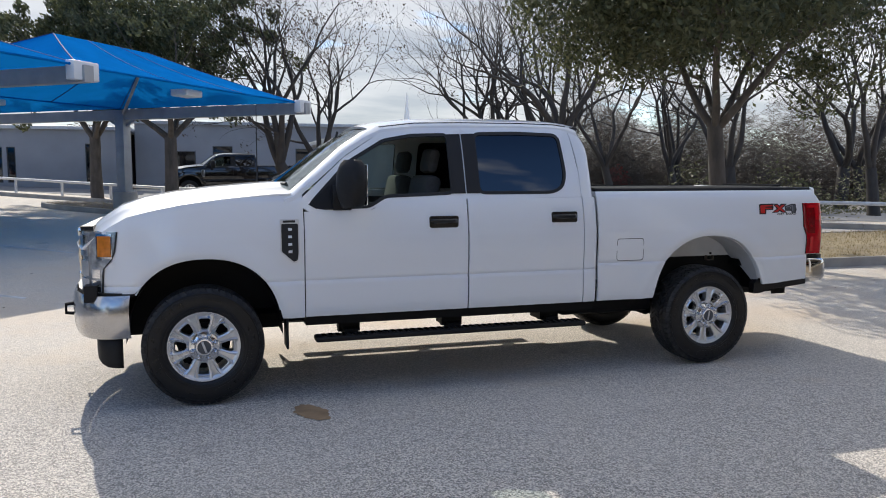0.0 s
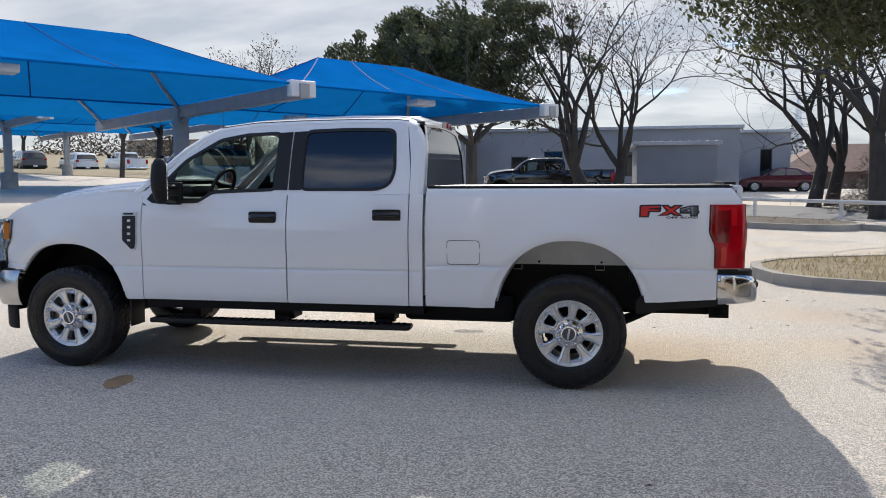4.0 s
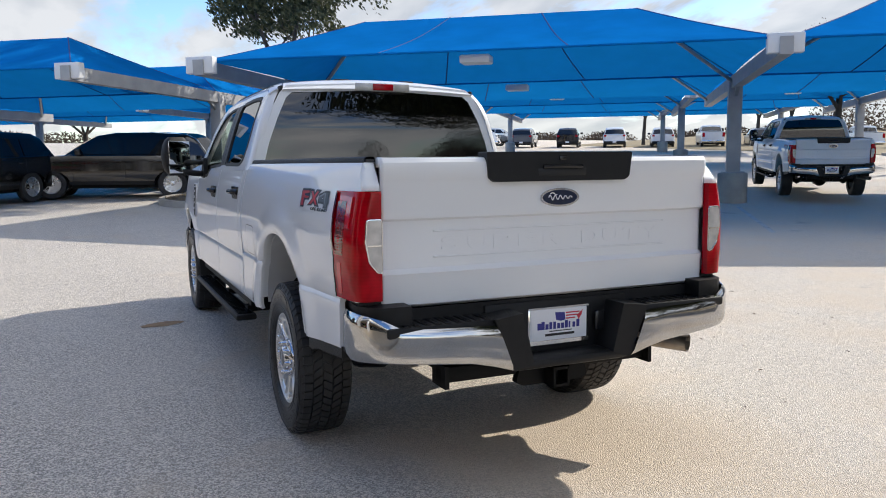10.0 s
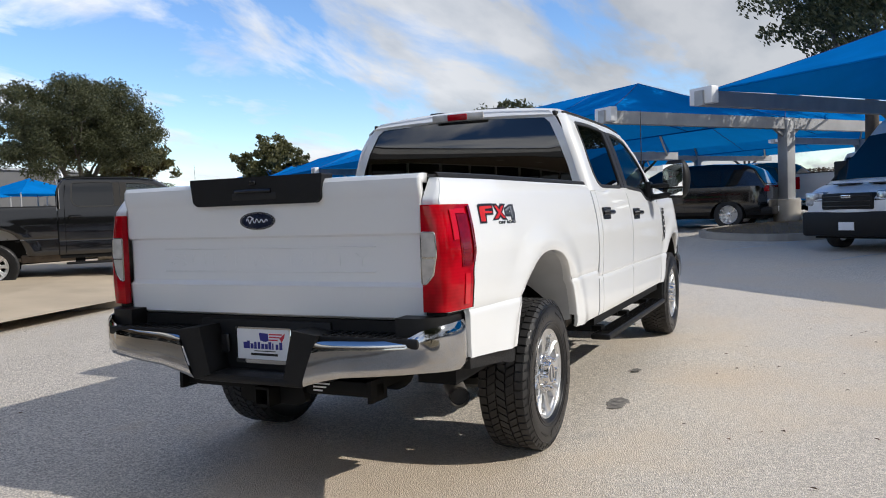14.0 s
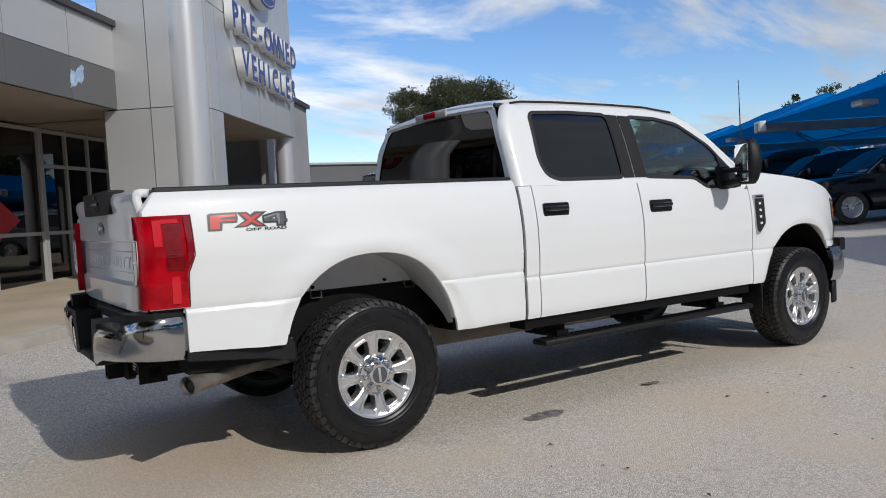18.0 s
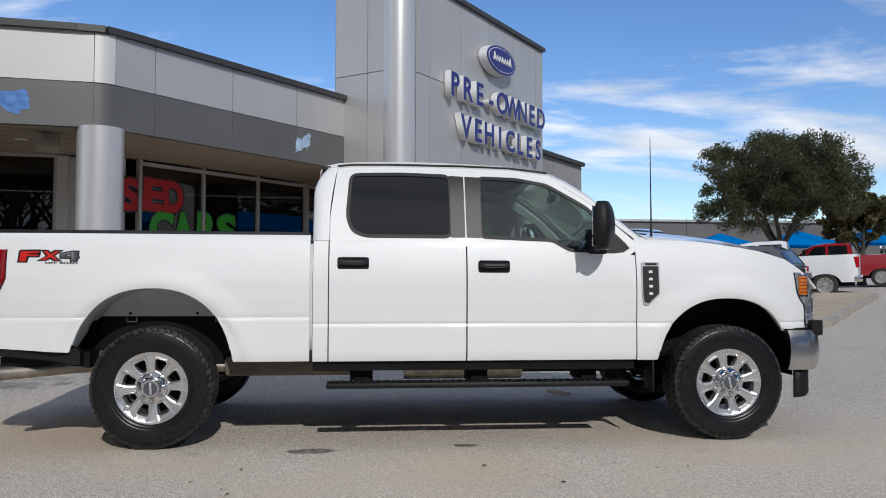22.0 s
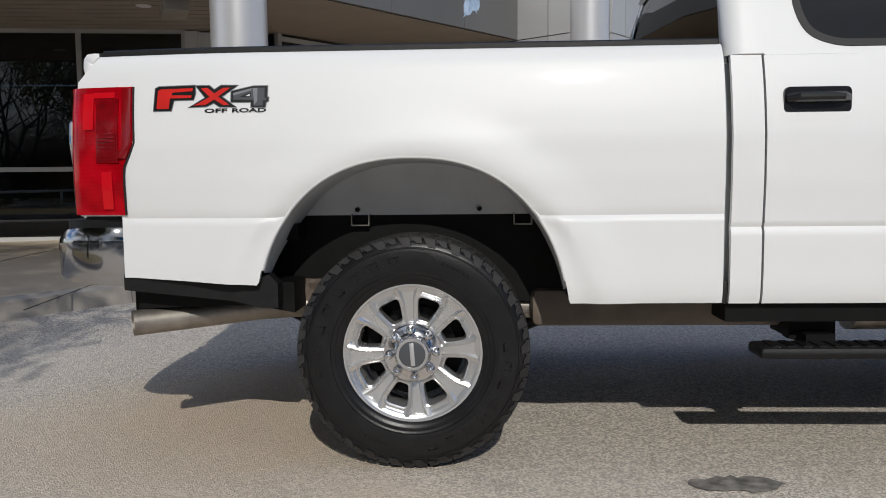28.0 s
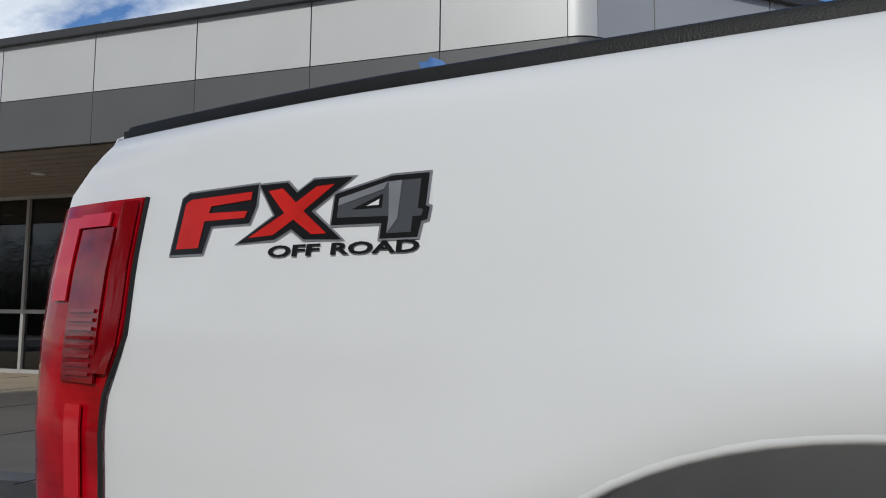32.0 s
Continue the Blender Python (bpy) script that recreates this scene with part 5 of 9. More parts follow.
        for k in range(25):
            z = 0.905 + (1.347 - 0.905) * k / 24
            xin = lerp_table([(0.905, 3.024), (1.065, 3.022), (1.150, 2.984), (1.347, 2.990)], z)
            y0 = side_y(xin, z)
            pts = [(xin, y0 - 0.01), (xin + 0.003, y0 + 0.006), (xin + 0.08, side_y(xin + 0.08, z) + 0.010), (3.15, side_y(3.15, z) + 0.009), (3.188, side_y(3.188, z) + 0.006), (3.214, side_y(3.2, z) - 0.006), (3.230, side_y(3.2, z) - 0.030), (3.234, 0.885), (3.234, 0.842), (3.20, 0.840)]
            rows.append([(x, s * y, z) for x, y in pts])
        vr = grid(bm, rows)
        bm.faces.new(vr[0])
        bm.faces.new(vr[-1])
        bmesh.ops.recalc_face_normals(bm, faces=bm.faces)
        part("lens", bm, M_LAMPRED, tl, "red tail-lamp lens", smooth=35)
        bm = bmesh.new()
        tube(bm, [(lerp_table([(0.905, 3.024), (1.065, 3.022), (1.150, 2.984), (1.347, 2.990)], z) - 0.002, s * (side_y(2.98, z) + 0.001), z) for z in [0.905 + 0.442 * k / 16 for k in range(17)]], 0.0035, 5)
        part("lamp_gasket", bm, M_SEAL, tl)
        bm = bmesh.new()
        grid(bm, [[(lerp_table([(1.10, 3.010), (1.150, 2.989), (1.342, 2.995)], z) + dx, s * (side_y(2.99, z) + 0.0125 - 0.003 * (dx == 0)), z) for dx in (0, 0.012, 0.030)] for z in (1.10, 1.14, 1.18, 1.25, 1.30, 1.342)])
        part("lens_border", bm, M_LAMPDARK, tl, "dark red lens border")
        on_lens = lambda x, z, q: (x, s * (side_y(x, z) + 0.0105 + q), z)
        bm = bmesh.new()
        grid(bm, [[on_lens(x, z, 0.0) for x in (3.036, 3.06, 3.09, 3.118)] for z in (1.085, 1.13, 1.18, 1.24, 1.305)])
        solid(part("dark_chamber", bm, M_LAMPDEEP, tl, "deep red lamp chamber"), 0.003)
        for k in range(8):
            bm = bmesh.new()
            grid(bm, [[on_lens(x, 1.095 + 0.0125 * k + dz, 0.002) for x in (3.044, 3.075, 3.108)] for dz in (0, 0.005)])
            solid(part("lens_rib", bm, M_LAMPDARK, tl), 0.004)
        for x0, x1, z0, z1 in ((3.062, 3.100, 0.925, 1.055), (3.128, 3.166, 1.20, 1.325), (3.050, 3.128, 1.308, 1.328)):
            bm = bmesh.new()
            grid(bm, [[on_lens(x0 + (x1 - x0) * i / 3, z0 + (z1 - z0) * j / 4, 0.001) for i in range(4)] for j in range(5)])
            solid(part("bright_chamber", bm, M_LAMPLIT, tl, "bright red lamp chamber"), 0.003)
        bm = bmesh.new()
        prism(bm, rounded([(0.842, 1.235), (0.905, 1.235), (0.912, 1.15), (0.895, 1.06), (0.862, 1.02), (0.842, 1.02)], 0.012), lambda a, b, q: (q, s * a, b), 3.226, 3.239)
        shape = rounded([(0.842, 1.235), (0.905, 1.235), (0.912, 1.15), (0.895, 1.06), (0.862, 1.02), (0.842, 1.02)], 0.012)
        rim = bmesh.new()
        tube(rim, [(3.238, s * a, b) for a, b in shape + shape[:1]], 0.0035, 6)
        part("lamp_bezel", rim, M_CHROME, tl)
        part("reversing_lamp", bm, M_LAMPWHITE, tl, "clear reversing lamp")
        bm = bmesh.new()
        box(bm, 3.237, 3.2415, min(s * 0.846, s * 0.906), max(s * 0.846, s * 0.906), 1.128, 1.134)
        part("divider", bm, M_CHROME, tl)
        # headlamp: clear wrap-round lens over chrome bowls, amber marker on its side
        hl = new("headlamp")
        hl.parent = t
        edge = lambda z: lerp_table([(0.79, -2.668), (0.93, -2.662), (0.97, -2.655), (1.03, -2.605), (1.08, -2.585), (1.214, -2.565)], z)
        bm = bmesh.new()
        rows = []
        for z in (0.79, 0.83, 0.88, 0.93, 0.97, 1.00, 1.03, 1.08, 1.14, 1.19, 1.214):
            xe = edge(z)
            rows.append([(xe, s * (side_y(xe, z) - 0.01), z)] + [(xe + (-2.735 - xe) * q, s * (side_y(xe + (-2.735 - xe) * q, z) + 0.004 - 0.022 * q * q), z) for q in (0.0, 0.33, 0.66, 1.0)] + [(-2.775, s * 0.80, z), (-2.805, s * 0.70, z), (-2.82, s * 0.60, z)])
        vr = grid(bm, rows)
        bm.faces.new(vr[0])
        bm.faces.new(vr[-1])
        bmesh.ops.recalc_face_normals(bm, faces=bm.faces)
        part("lens", bm, M_HEAD, hl, "clear headlamp lens with chrome reflector")
        on_side = lambda x, z, q: (x, s * (side_y(x, z) + 0.004 + q - 0.022 * max(0, (x - edge(z)) / (-2.735 - edge(z))) ** 2), z)
        bm = bmesh.new()
        grid(bm, [[on_side(edge(z) + dx, z, 0.001) for dx in (0.007, -0.003)] for z in (0.79, 0.83, 0.88, 0.93, 0.97, 1.00, 1.03, 1.08, 1.14, 1.19, 1.214)])
        solid(part("shut_line", bm, M_SEAL, hl), 0.003)
        bm = bmesh.new()
        grid(bm, [[on_side(x, z, 0.002) for x in (-2.598, -2.63, -2.66, -2.698)] for z in (1.035, 1.08, 1.14, 1.20)])
        solid(part("marker_bezel", bm, M_CHROME, hl, "bright marker surround"), 0.003)
        bm = bmesh.new()
        grid(bm, [[on_side(x, z, 0.006) for x in (-2.606, -2.63, -2.66, -2.69)] for z in (1.05, 1.09, 1.14, 1.187)])
        solid(part("side_marker", bm, M_AMBER, hl, "amber side marker"), 0.004)
        for k in range(5):
            bm = bmesh.new()
            z = 1.065 + 0.025 * k
            grid(bm, [[on_side(x, z + dz, 0.0085) for x in (-2.608, -2.65, -2.688)] for dz in (0, 0.006)])
            part("marker_rib", bm, M_LAMPDARK, hl, smooth=None)
        for z0, z1 in ((0.815, 0.89), (0.905, 0.965)):
            bm = bmesh.new()
            grid(bm, [[on_side(x, z, 0.003) for x in (-2.677, -2.70, -2.73)] for z in (z0, (z0 + z1) / 2, z1)])
            solid(part("reflector", bm, M_CHROME, hl, "bright lamp reflector"), 0.003)
        for z0, z1 in ((0.82, 0.90), (0.92, 1.02), (1.05, 1.19)):
            bm = bmesh.new()
            grid(bm, [[(x, s * y, z) for x, y in ((-2.750, 0.832), (-2.781, 0.803), (-2.809, 0.70))] for z in (z0, z1)])
            solid(part("reflector", bm, M_CHROME, hl, "bright lamp reflector"), 0.006)
        # bed rail cap
        bm = bmesh.new()
        grid(bm, [[(x, s * y, z) for y, z in ((side_y(x, 1.462) - 0.05, 1.450), (side_y(x, 1.462) + 0.001, 1.455), (side_y(x, 1.462) + 0.002, 1.466), (side_y(x, 1.462) - 0.004, 1.480), (side_y(x, 1.462) - 0.014, 1.485), (0.83, 1.486), (0.83, 1.456))] for x in spread(0.985, 3.125, 0.1)])
        bmesh.ops.recalc_face_normals(bm, faces=bm.faces)
        part("bed_rail_cap", bm, M_PLASTIC, t)
    # fuel door on the driver's side
    bm = bmesh.new()
    outer, inner = rounded([(1.14, 1.085), (1.385, 1.085), (1.385, 0.905), (1.14, 0.905)], 0.03, 5), rounded([(1.144, 1.081), (1.381, 1.081), (1.381, 0.909), (1.144, 0.909)], 0.028, 5)
    vo = [bm.verts.new((a, -(side_y(a, b) + 0.0016), b)) for a, b in outer]
    vi = [bm.verts.new((a, -(side_y(a, b) + 0.0016), b)) for a, b in inner]
    for k in range(len(outer)):
        bm.faces.new((vo[k], vo[(k + 1) % len(outer)], vi[(k + 1) % len(outer)], vi[k]))
    part("fuel_door_gap", bm, M_SEAL, t)
    bm = bmesh.new()
    grid(bm, [[(x, -(side_y(x, z) + 0.0012), z) for x in (1.146, 1.20, 1.26, 1.32, 1.379)] for z in (0.912, 0.95, 1.0, 1.05, 1.078)])
    part("fuel_door", bm, M_WHITE, t)

    # roof, windscreen, hood, rear of cab
    def across(x, n=13, half=None, base=None, crown=0.05):
        rows = []
        for i in range(n):
            u = -1 + 2 * i / (n - 1)
            rows.append((x, half * u, base + crown * (1 - u * u)))
        return rows

    bm = bmesh.new()
    grid(bm, [across(x, half=cab_y(min(1.985, lerp_table(ROOFZ, x))) - 0.075, base=lerp_table(ROOFZ, x) + 0.014, crown=c) for x, c in ((-0.80, 0.055), (-0.70, 0.055), (-0.45, 0.05), (-0.1, 0.045), (0.3, 0.042), (0.65, 0.04), (0.80, 0.038), (0.87, 0.034), (0.915, 0.022))])
    bmesh.ops.recalc_face_normals(bm, faces=bm.faces)
    solid(part("roof", bm, M_WHITE, t, smooth=60), -0.02)
    for yy in (-0.24, 0.24):
        bm = bmesh.new()
        box(bm, 0.62, 0.80, yy - 0.06, yy + 0.06, 2.015, 2.048, 0.014)
        part("roof_clip", bm, M_PLASTIC, t)
    bm = bmesh.new()
    grid(bm, [[(x - 0.10 * (1 - u * u), h * u, z + 0.02 * (1 - u * u)) for u in [-1 + i / 6 for i in range(13)]] for x, h, z in ((-0.76, 0.71, 1.93), (-0.98, 0.76, 1.80), (-1.22, 0.82, 1.62), (-1.44, 0.86, 1.47))])
    solid(part("windscreen", bm, M_GLASS, t, "clear laminated windscreen"), 0.005)
    bm = bmesh.new()
    rows = []
    for x in (-2.80, -2.76, -2.70, -2.62, -2.5, -2.35, -2.15, -1.9, -1.7, -1.58, -1.50, -1.42):
        base = lerp_table(HOODZ, x)
        hw = (side_y(x, min(base, 1.42)) - 0.012)
        row = []
        for i in range(21):
            u = -1 + i / 10
            dome = 0.030 * max(0, min(1, (0.62 - abs(u)) / 0.12)) * min(1, (x + 2.82) / 0.4)
            row.append((x - 0.10 * (1 - u * u) * (1 if x < -2.6 else max(0, (-1.6 - x))), hw * u, base + 0.050 * (1 - u**4) * min(1, (x + 2.9) / 0.5) + dome))
        rows.append(row)
    grid(bm, rows)
    bmesh.ops.recalc_face_normals(bm, faces=bm.faces)
    solid(part("hood", bm, M_WHITE, t, smooth=50), 0.015)
    bm = bmesh.new()
    box(bm, -1.60, -1.38, -0.86, 0.86, 1.38, 1.452, 0.01)
    part("cowl", bm, M_PLASTIC, t)
    for yy in (-0.35, 0.3):
        bm = bmesh.new()
        tube(bm, [(-1.55, yy + 0.3, 1.50), (-1.47, yy + 0.1, 1.525), (-1.42, yy - 0.3, 1.53)], 0.010, 6)
        part("wiper", bm, M_PLASTIC, t)
    bm = bmesh.new()
    tube(bm, [(-1.52, 0.80, 1.45), (-1.52, 0.80, 1.58), (-1.515, 0.80, 2.22)], [0.012, 0.006, 0.0025], 8)
    part("antenna", bm, M_SEAL, t)
    # rear wall of the cab with the dark window
    rear_o = [(-0.925, 1.40), (-0.87, 1.60), (-0.80, 1.78), (-0.715, 1.93), (-0.66, 1.985), (0, 2.02), (0.66, 1.985), (0.715, 1.93), (0.80, 1.78), (0.87, 1.60), (0.925, 1.40), (0, 1.40)]
    rear_i = [(-0.835, 1.47), (-0.80, 1.60), (-0.74, 1.76), (-0.672, 1.90), (-0.63, 1.935), (0, 1.965), (0.63, 1.935), (0.672, 1.90), (0.74, 1.76), (0.80, 1.60), (0.835, 1.47), (0, 1.47)]

    def rx(z):
        return lerp_table([(1.40, 0.958), (1.75, 0.952), (1.90, 0.925), (2.02, 0.895)], z)

    bm = bmesh.new()
    o, i2 = densify(rear_o, 4), densify(rear_i, 4)
    vo, vi = [bm.verts.new((rx(z), y, z)) for y, z in o], [bm.verts.new((rx(z), y, z)) for y, z in i2]
    for a in range(len(o)):
        b = (a + 1) % len(o)
        bm.faces.new((vo[b], vo[a], vi[a], vi[b]))
    part("cab_back", bm, M_WHITE, t)
    bm = bmesh.new()
    half_w = [(1.46, 0.848), (1.60, 0.812), (1.76, 0.752), (1.90, 0.684), (1.935, 0.645)]
    grid(bm, [[(rx(z) - 0.008, lerp_table(half_w, z) * u, z + (0.03 * (1 - u * u) if z > 1.93 else 0.0)) for u in [-1 + i / 8 for i in range(17)]] for z in (1.46, 1.53, 1.60, 1.68, 1.76, 1.83, 1.90, 1.935)])
    bmesh.ops.recalc_face_normals(bm, faces=bm.faces)
    solid(part("rear_window", bm, M_GLASS_D, t, "dark privacy rear window"), 0.004)
    bm = bmesh.new()
    box(bm, 0.945, 0.962, -0.20, 0.20, 1.955, 2.008, 0.008, pose(0, 0, 0))
    hm = part("high_brake_lamp", bm, M_LAMPWHITE, t, "clear and red high brake lamp")
    bm = bmesh.new()
    box(bm, 0.955, 0.972, -0.075, 0.075, 1.96, 2.004, 0.006)
    part("brake_lens", bm, M_LAMPRED, hm)
    for yy in (-0.70, 0.70):
        bm = bmesh.new()
        box(bm, 0.85, 0.915, yy - 0.014, yy + 0.014, 1.945, 1.978, 0.008)
        part("corner_cap", bm, M_SEAL, t)

    # bed: front wall, floor, soft cover
    bm = bmesh.new()
    box(bm, 0.985, 1.02, -0.90, 0.90, 0.75, 1.46)
    part("bed_front_wall", bm, M_WHITE, t)
    bm = bmesh.new()
    box(bm, 0.985, 3.15, -0.66, 0.66, 0.86, 0.90)
    part("bed_floor", bm, M_FRAME, t)
    bm = bmesh.new()
    grid(bm, [[(x, -0.87 + 1.74 * i / 12, 1.463 + 0.010 * (1 - (i / 6 - 1) ** 2)) for i in range(13)] for x in spread(0.99, 3.14, 0.12)])
    bmesh.ops.recalc_face_normals(bm, faces=bm.faces)
    solid(part("bed_cover", bm, M_COVER, t, "black vinyl bed cover"), -0.012)

    # tailgate
    tg = new("tailgate")
    tg.parent = t
    tagged(tg, "white tailgate with raised words and black handle trim")
    prof = [(0.862, 3.195), (0.875, 3.206), (0.99, 3.212), (1.005, 3.216), (1.013, 3.204), (1.024, 3.195), (1.10, 3.194), (1.20, 3.194), (1.222, 3.196), (1.232, 3.214), (1.25, 3.219), (1.375, 3.215), (1.39, 3.222), (1.43, 3.230), (1.46, 3.228), (1.478, 3.215), (1.482, 3.19), (1.48, 3.15)]
    bm = bmesh.new()
    grid(bm, [[(x - 0.012 * abs(u) ** 6, 0.832 * u, z) for u in [-1, -0.985, -0.95, -0.6, -0.2, 0.2, 0.6, 0.95, 0.985, 1]] for z, x in prof])
    bmesh.ops.recalc_face_normals(bm, faces=bm.faces)
    if sum(f.normal.x for f in bm.faces) < 0:
        bmesh.ops.reverse_faces(bm, faces=bm.faces)
    solid(part("gate_skin", bm, M_WHITE, tg, smooth=30), 0.04, crisp=False)
    for word, y0, wd in (("SUPER", -0.565, 0.62), ("DUTY", 0.135, 0.46)):
        for k, ch in enumerate(word):
            step = wd / len(word)
            fitted_letters("raised_letter", ch, step * 0.80, 0.058, M_WHITE, tg, axes_pose((3.1945, y0 + step * k, 1.092), (0, 1, 0), (0, 0, 1)), 0.0017, 0.02)
    for zz in (1.068, 1.176):
        bm = bmesh.new()
        box(bm, 3.190, 3.1985, -0.60, 0.60, zz - 0.003, zz + 0.003, 0.0015)
        part("pressed_line", bm, M_WHITE, tg)
    bm = bmesh.new()
    prism(bm, rounded([(-0.375, 1.502), (-0.36, 1.392), (-0.335, 1.375), (0.335, 1.375), (0.36, 1.392), (0.375, 1.502)], 0.010), lambda a, b, q: (q, a, b), 3.16, 3.243)
    ht = part("handle_trim", bm, M_PLASTIC, tg, "black tailgate handle trim")
    bm = bmesh.new()
    box(bm, 3.236, 3.2455, -0.125, 0.125, 1.397, 1.432, 0.006)
    part("handle_recess", bm, M_SEAL, ht)
    bm = bmesh.new()
    tube(bm, [(3.245, -0.10, 1.437), (3.252, 0, 1.439), (3.245, 0.10, 1.437)], 0.010, 8)
    part("handle_bar", bm, M_PLASTIC_G, ht)
    bm = bmesh.new()
    box(bm, 3.243, 3.25, -0.018, 0.018, 1.465, 1.485, 0.003)
    part("camera_eye", bm, M_PLASTIC_G, ht)

    def ellipse(bm, a, b, x0, x1, c=(0, 1.302), n=40):
        prism(bm, [(c[0] + a * math.cos(2 * math.pi * k / n), c[1] + b * math.sin(2 * math.pi * k / n)) for k in range(n)], lambda p, q, r: (r, p, q), x0, x1)

    bm = bmesh.new()
    ellipse(bm, 0.101, 0.041, 3.205, 3.224)
    bg = part("oval_badge", bm, M_CHROME, tg, "blue oval badge with chrome rim")
    bm = bmesh.new()
    ellipse(bm, 0.088, 0.033, 3.22, 3.2262)
    part("badge_face", bm, M_BLUEBADGE, bg)
    bm = bmesh.new()
    tube(bm, [(3.2268, -0.060 + 0.004 * k, 1.302 + 0.0125 * math.sin(k * 0.95) * (1 - 0.018 * k)) for k in range(31)], 0.0024, 5)
    tube(bm, [(3.2268, -0.052 + 0.005 * k, 1.318 + 0.005 * math.sin(k * 0.7)) for k in range(8)], 0.0024, 5)
    tagged(part("badge_script", bm, M_PLATE, bg), kind="stuff")

    # rear bumper: chrome wings, black step pads, number-plate recess
    rb = new("rear_bumper")
    rb.parent = t
    tagged(rb, "chrome rear bumper with black step pads")
    for s in (1, -1):
        bm = bmesh.new()
        rows = []
        # plan of the wing from the wheel side round to the step
        plan = [(3.036, 0.942), (3.08, 0.962), (3.15, 0.965), (3.22, 0.955), (3.275, 0.925), (3.315, 0.875), (3.335, 0.80), (3.35, 0.65), (3.358, 0.50), (3.362, 0.40), (3.36, 0.304)]
        tops = [0.858, 0.860, 0.860, 0.858, 0.852, 0.838, 0.800, 0.793, 0.789, 0.786, 0.781]
        bots = [0.650, 0.653, 0.658, 0.663, 0.667, 0.667, 0.660, 0.646, 0.633, 0.612, 0.584]
        slant = [0, 0, 0, 0, 0, 0, 0, 0, 0, 0.02, 0.078]
        for j in range(9):
            q = j / 8
            row = []
            for (x, y), a, b, sl in zip(plan, bots, tops, slant):
                bulge = 0.004 * math.sin(math.pi * q) - 0.012 * (q < 0.01) - 0.012 * (q > 0.99)
                n = Vector((x - 2.9, y - 0.35)).normalized()
                row.append((x + n.x * bulge, s * (y + n.y * bulge + sl * (q - 0.0)), a + (b - a) * q))
            rows.append(row)
        grid(bm, rows)
        bmesh.ops.recalc_face_normals(bm, faces=bm.faces)
        solid(part("chrome_wing", bm, M_CHROME_S, rb, "polished chrome bumper wing", smooth=50), 0.004)
        bm = bmesh.new()
        box(bm, 3.06, 3.334, min(s * 0.36, s * 0.86), max(s * 0.36, s * 0.86), 0.765, 0.808, 0.012)
        prism(bm, [(2.99, 0.925), (3.18, 0.94), (3.255, 0.905), (3.29, 0.855), (3.295, 0.74), (3.10, 0.74), (2.99, 0.80)], lambda a, b, q: (a, s * b, q), 0.79, 0.886)
        sp = part("step_pad", bm, M_PLASTIC, rb, "black ribbed step pad")
        bm = bmesh.new()
        for k in range(9):
            box(bm, 3.20, 3.325, min(s * (0.40 + k * 0.045), s * (0.425 + k * 0.045)), max(s * (0.40 + k * 0.045), s * (0.425 + k * 0.045)), 0.806, 0.812)
        part("grip_rib", bm, M_PLASTIC_G, sp)
        # sloping inner cheek beside the plate
        bm = bmesh.new()
        prism(bm, [(0.392, 0.808), (0.378, 0.775), (0.298, 0.578), (0.205, 0.61), (0.26, 0.825)], lambda a, b, q: (q, s * a, b), 3.20, 3.352)
        part("cheek", bm, M_PLASTIC, rb)
        bm = bmesh.new()
        box(bm, 3.228, 3.242, min(s * 0.185, s * 0.235), max(s * 0.185, s * 0.235), 0.69, 0.78, 0.006)
        part("socket", bm, M_PLASTIC_G, rb)
        bm = bmesh.new()
        box(bm, 3.05, 3.19, min(s * 0.83, s * 0.93), max(s * 0.83, s * 0.93), 0.865, 0.905, 0.01)
        part("corner_bracket", bm, M_PLASTIC, rb)
    bm = bmesh.new()
    box(bm, 3.16, 3.215, -0.37, 0.37, 0.58, 0.845, 0.008)
    box(bm, 3.16, 3.345, -0.298, 0.298, 0.572, 0.615, 0.018)
    box(bm, 3.14, 3.20, -0.86, 0.86, 0.80, 0.858)
    part("center_recess", bm, M_PLASTIC, rb)
    bm = bmesh.new()
    box(bm, 3.213, 3.220, -0.158, 0.158, 0.644, 0.812, 0.004)
    box(bm, 3.219, 3.224, -0.158, 0.158, 0.804, 0.812)
    box(bm, 3.219, 3.224, -0.158, 0.158, 0.644, 0.662)
    pl = part("dealer_plate", bm, M_CHROME, rb, "dealer plate in a chrome frame")
    bm = bmesh.new()
    box(bm, 3.219, 3.2225, -0.148, 0.148, 0.663, 0.803)
    part("plate_face", bm, M_PLATE, pl)
    for k, (wd, hh) in enumerate([(0.020, 0.030), (0.016, 0.036), (0.016, 0.024), (0.014, 0.032), (0.014, 0.032), (0.016, 0.024), (0.016, 0.024), (0.016, 0.034), (0.008, 0.028), (0.014, 0.024), (0.016, 0.034)]):
        y0 = -0.112 + k * 0.0205
        bm = bmesh.new()
        box(bm, 3.2222, 3.2238, y0, y0 + wd, 0.712, 0.712 + hh)
        part("plate_bar", bm, M_PLATE_B, pl)
    bm = bmesh.new()
    box(bm, 3.2222, 3.2236, -0.072, 0.082, 0.681, 0.692)
    box(bm, 3.2222, 3.2236, -0.05, 0.07, 0.700, 0.704)
    part("plate_bar", bm, M_DECAL_K, pl)
    bm = bmesh.new()
    prism(bm, [(-0.02, 0.787), (0.03, 0.784), (0.034, 0.75), (0.012, 0.745), (-0.016, 0.752)], lambda a, b, q: (q, a, b), 3.2222, 3.2232)
    part("plate_patch", bm, M_PLATE_B, pl)
    bm = bmesh.new()
